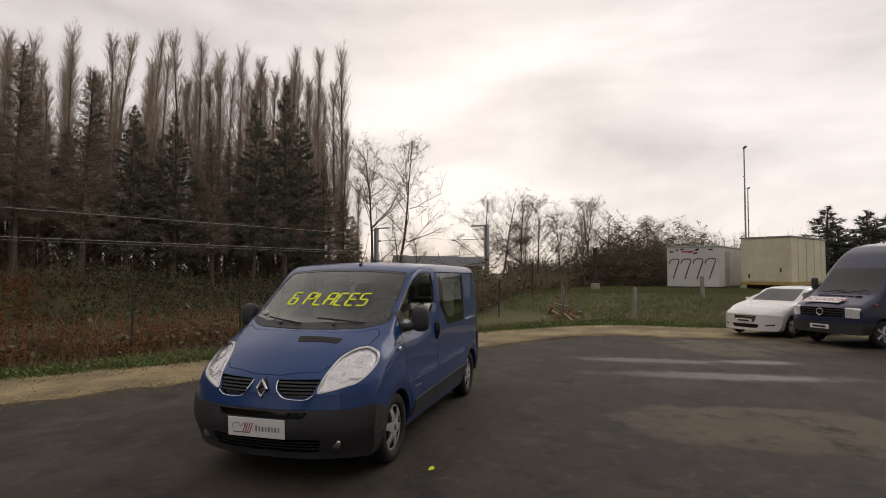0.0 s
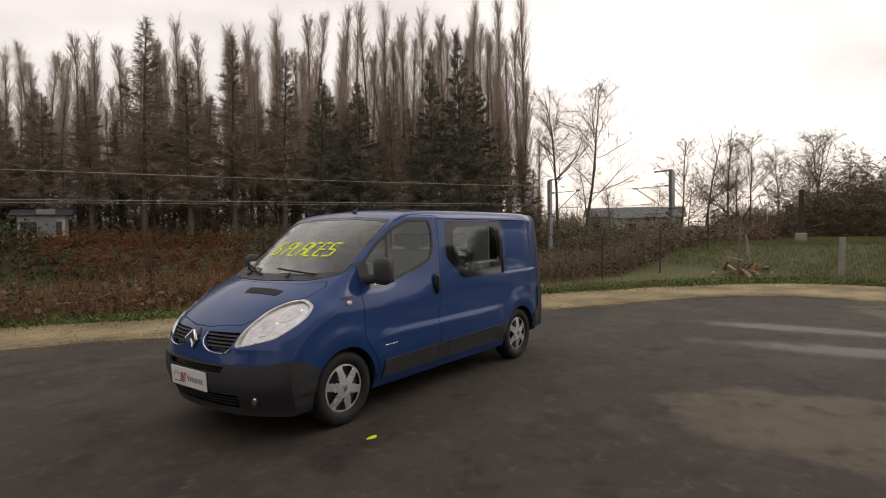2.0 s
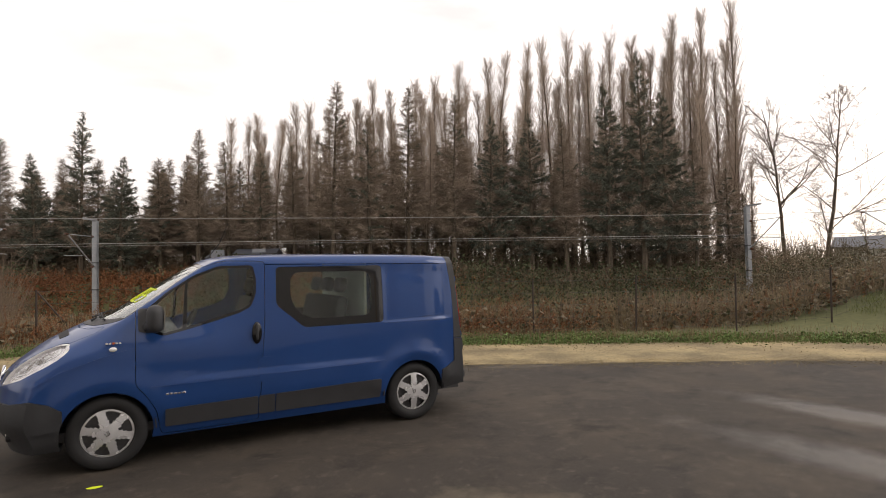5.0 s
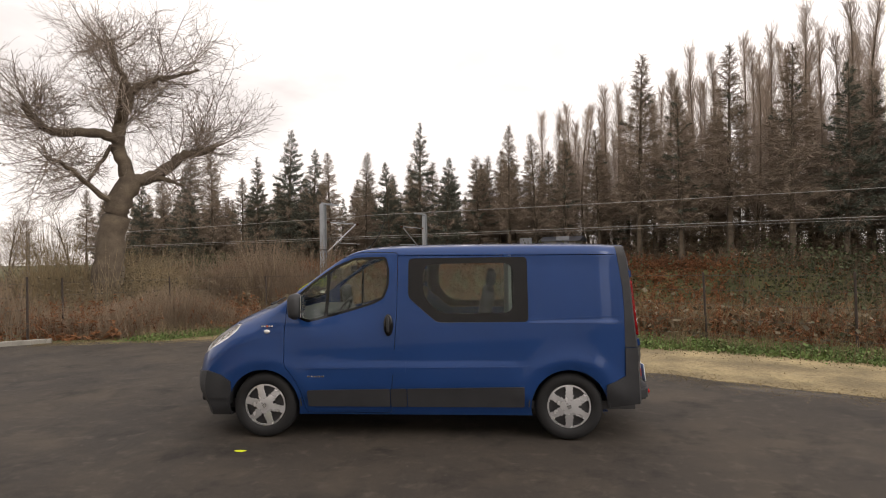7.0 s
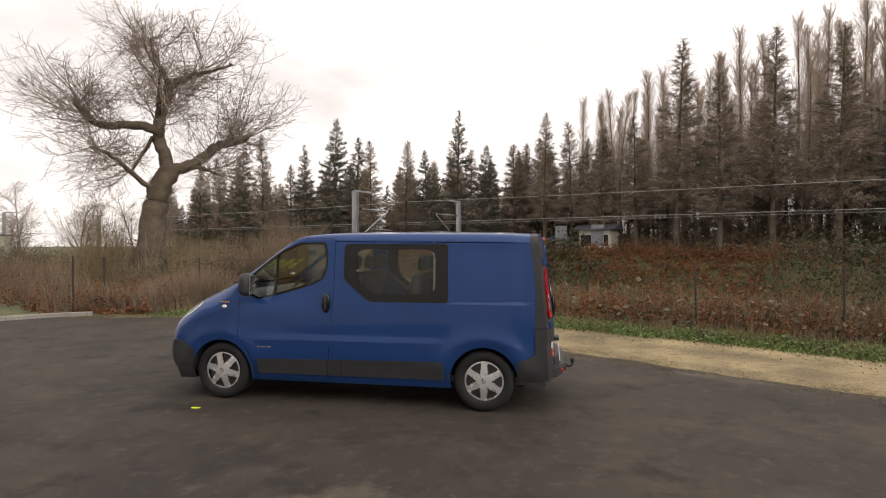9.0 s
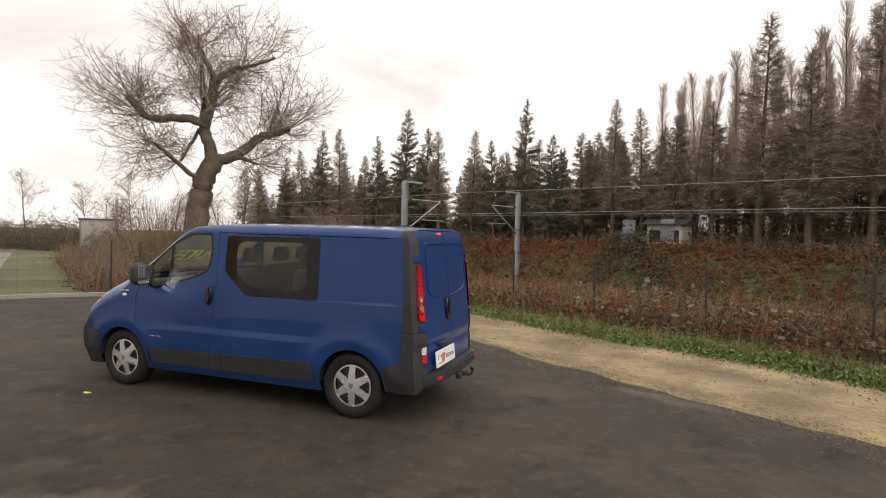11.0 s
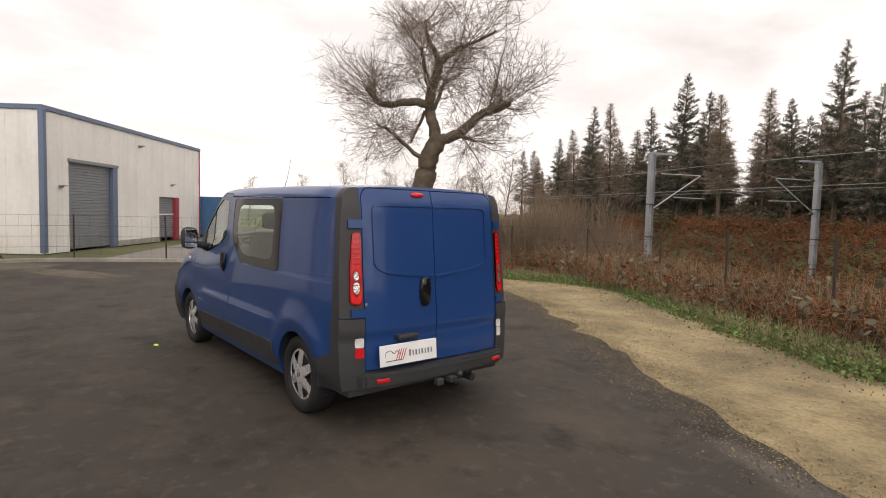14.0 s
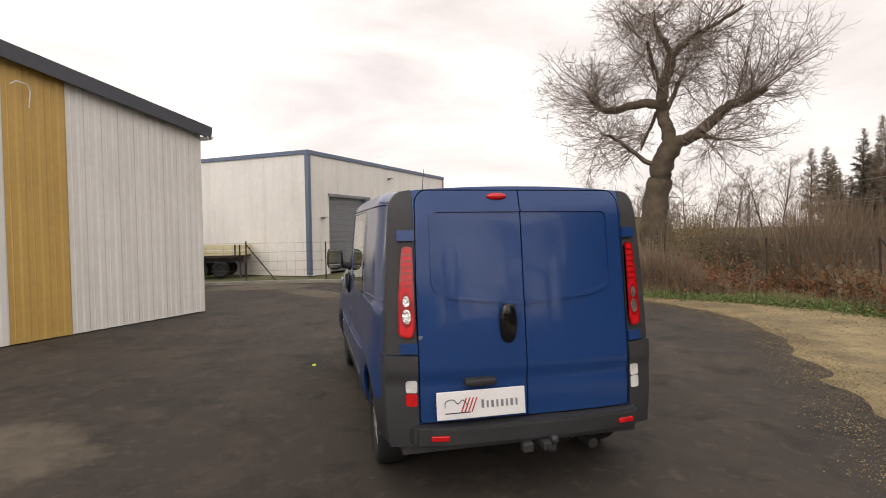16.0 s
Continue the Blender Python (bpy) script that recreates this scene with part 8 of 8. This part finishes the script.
def twiggy(t, p):
    r = t.r
    for _ in range(5):
        q = p + Vector((r.gauss(0, 0.5), r.gauss(0, 0.5), r.gauss(0, 0.3)))
        e = q + Vector((r.gauss(0, 0.5), r.gauss(0, 0.5), r.gauss(0.25, 0.4)))
        t.stick(q, e, 0.012, 0.005)
        for _ in range(4):
            b = q.lerp(e, r.random())
            t.spray(b, Vector((r.gauss(0, 1), r.gauss(0, 1), r.gauss(0, 0.6))), r.uniform(0.2, 0.6), 0.09)


def west_scrub(r):
    x, y = -10.4 - r.random() * 17, 5.0 + r.random() * 15
    return (x, y) if y > 5.3 + (-10.4 - x) * 0.66 else None


scatter("west_scrub", "brown scrub and dead bracken behind the fence", BRACKEN, 2400, 69, west_scrub, fern)
scatter("west_stems", "tangled brown stems behind the western fence", THICKET, 3600, 82, west_scrub, lambda t, p: stems(t, p, max(0.5, 1.0 + 1.1 * noise.noise(p * 0.5)), 5, 0.007))


def edge_scrub(r):
    x, y = -10.3 + r.random() * 4.6, 6.35 + r.random() * 3.2
    return (x, y) if y > 6.7 + (x + 7.4) * 0.85 and y > 6.2 + (-9.4 - x) * -0.1 else None


scatter("edge_scrub", "brown dead weeds and scrub at the edge of the asphalt", THICKET, 1900, 84, edge_scrub, lambda t, p: stems(t, p, max(0.3, 0.7 + 0.7 * noise.noise(p * 0.6)), 5, 0.006))
scatter("edge_bracken", "rusty dead bracken at the edge of the asphalt", BRACKEN, 700, 85, edge_scrub, fern)


def west_hedge(r):
    f = r.random()
    x, y = -24 - 34 * f + r.gauss(0, 1.5), 24 + 4 * f + r.random() * 16
    return x, y, abs(r.gauss(0, 0.9))


scatter("west_hedge", "dim brown hedge along the western fields", HEDGE, 5200, 83, west_hedge, twiggy)


def far_hedge(r):
    if r.random() < 0.55:
        x, y = 42 + r.random() * 34, -24 + r.random() * 42
        z = abs(r.gauss(0, 0.9))
    else:
        x, y = rail_xy(-60 + r.random() * 130, 24 + r.random() * 10)
        z = abs(r.gauss(0, 0.8))
    return (x, y, z) if x < 30 or not 6.0 < y - 0.10 * (x - 40) < 17.0 else None


scatter("far_scrub", "dim brown scrub below the far trees", HEDGE, 9000, 70, far_hedge, lambda t, p: stems(t, p, 2.4, 5, 0.013))


def east_grass(r):
    x, y = 15.5 + r.random() * 12, -10 + r.random() * 11
    return (x, y) if y < 0.8 - 0.33 * (x - 18) else None


scatter("mound_grass", "rough green grass tufts on the low mound", BLADE, 9000, 71, east_grass, lambda t, p: stems(t, p, 0.13, 5, 0.006))


def belt_floor(r):
    a = r.uniform(-46, 46)
    d = 15 + r.random() * 12
    x, y = rail_xy(a, d)
    top = 0.55 if a < 4 else 0.55 + 0.09 * (a - 4) if a < 26 else 1.0
    if 4.5 < a < 12.5 and d < 19:
        top *= 0.3
    return x, y, abs(r.gauss(0, top))


scatter("tree_undergrowth", "dense brown dead twigs below the tree belt", THICKET, 5200, 72, belt_floor, twiggy)


def thicket_east(r):
    x, y = -9.6 + r.random() * 5.2, 11.2 + r.random() * 3.4
    return x, y, abs(r.gauss(0, 0.15))


scatter("brown_thicket", "dense bare brown thicket between the old tree and the mast", THICKET, 1500, 73, thicket_east, lambda t, p: stems(t, p, max(0.6, 1.5 + 2.4 * noise.noise(p * 0.7)), 5, 0.006))


def east_hedge(r):
    x = 22 + r.random() * 24
    y = 3.6 - 0.36 * (x - 22) + r.random() * 5.5 - (r.random() * 9 if x > 30 else 0)
    return x, y, abs(r.gauss(0, 1.15 if x < 28 else 1.35))


scatter("east_hedge", "dark brown overgrown hedge behind the grass mound", HEDGE, 8000, 74, east_hedge, twiggy)


def strip_litter(r):
    i = r.randrange(len(VERGE_LINE) - 1)
    p = VERGE_LINE[i].lerp(VERGE_LINE[i + 1], r.random())
    d = (VERGE_LINE[i + 1] - VERGE_LINE[i]).normalized()
    p = p - Vector((-d.y, d.x)) * abs(r.gauss(0, 0.75))
    return p.x, p.y, 0.035


def litter(t, p):
    r = t.r
    t.leaf(p, Vector((r.gauss(0, 1), r.gauss(0, 1), r.gauss(0, 0.15))), r.uniform(0.012, 0.034), 0.4)


scatter("leaf_litter", "scattered dead brown leaves on the gravel", DEAD_GRASS, 7000, 75, strip_litter, litter)


EDGE_LINE = smooth_line(ASPHALT_EDGE, 10)


def spill_place(r):
    i = r.randrange(len(EDGE_LINE) - 1)
    a, b = EDGE_LINE[i], EDGE_LINE[i + 1]
    d = (b - a).normalized()
    p = a.lerp(b, r.random()) - Vector((-d.y, d.x)) * (r.gauss(0.02, 0.24))
    return p.x, p.y, 0.034


def chips(t, p):
    r = t.r
    for _ in range(3):
        t.leaf(p + Vector((r.gauss(0, 0.06), r.gauss(0, 0.06), 0)), Vector((r.gauss(0, 1), r.gauss(0, 1), 0.02)), r.uniform(0.006, 0.020), 0.45)


scatter("gravel_spill", "loose sandy gravel spilled over the asphalt edge", GRAVEL, 13000, 76, spill_place, chips)


def strip_grass(r):
    i = r.randrange(len(VERGE_LINE) - 1)
    a, b = VERGE_LINE[i], VERGE_LINE[i + 1]
    d = (b - a).normalized()
    p = a.lerp(b, r.random()) + Vector((-d.y, d.x)) * (r.random() ** 1.3 * 0.95 - 0.25)
    return (p.x, p.y) if p.x > -9.5 else None


scatter("verge_grass", "short rough grass between the gravel and the fence", BLADE, 11000, 77, strip_grass, lambda t, p: stems(t, p, 0.10, 5, 0.0045))
scatter("verge_weeds", "brown dead weeds along the foot of the fence", DEAD_GRASS, 1600, 78, strip_grass, lambda t, p: stems(t, p, 0.38, 3, 0.004))
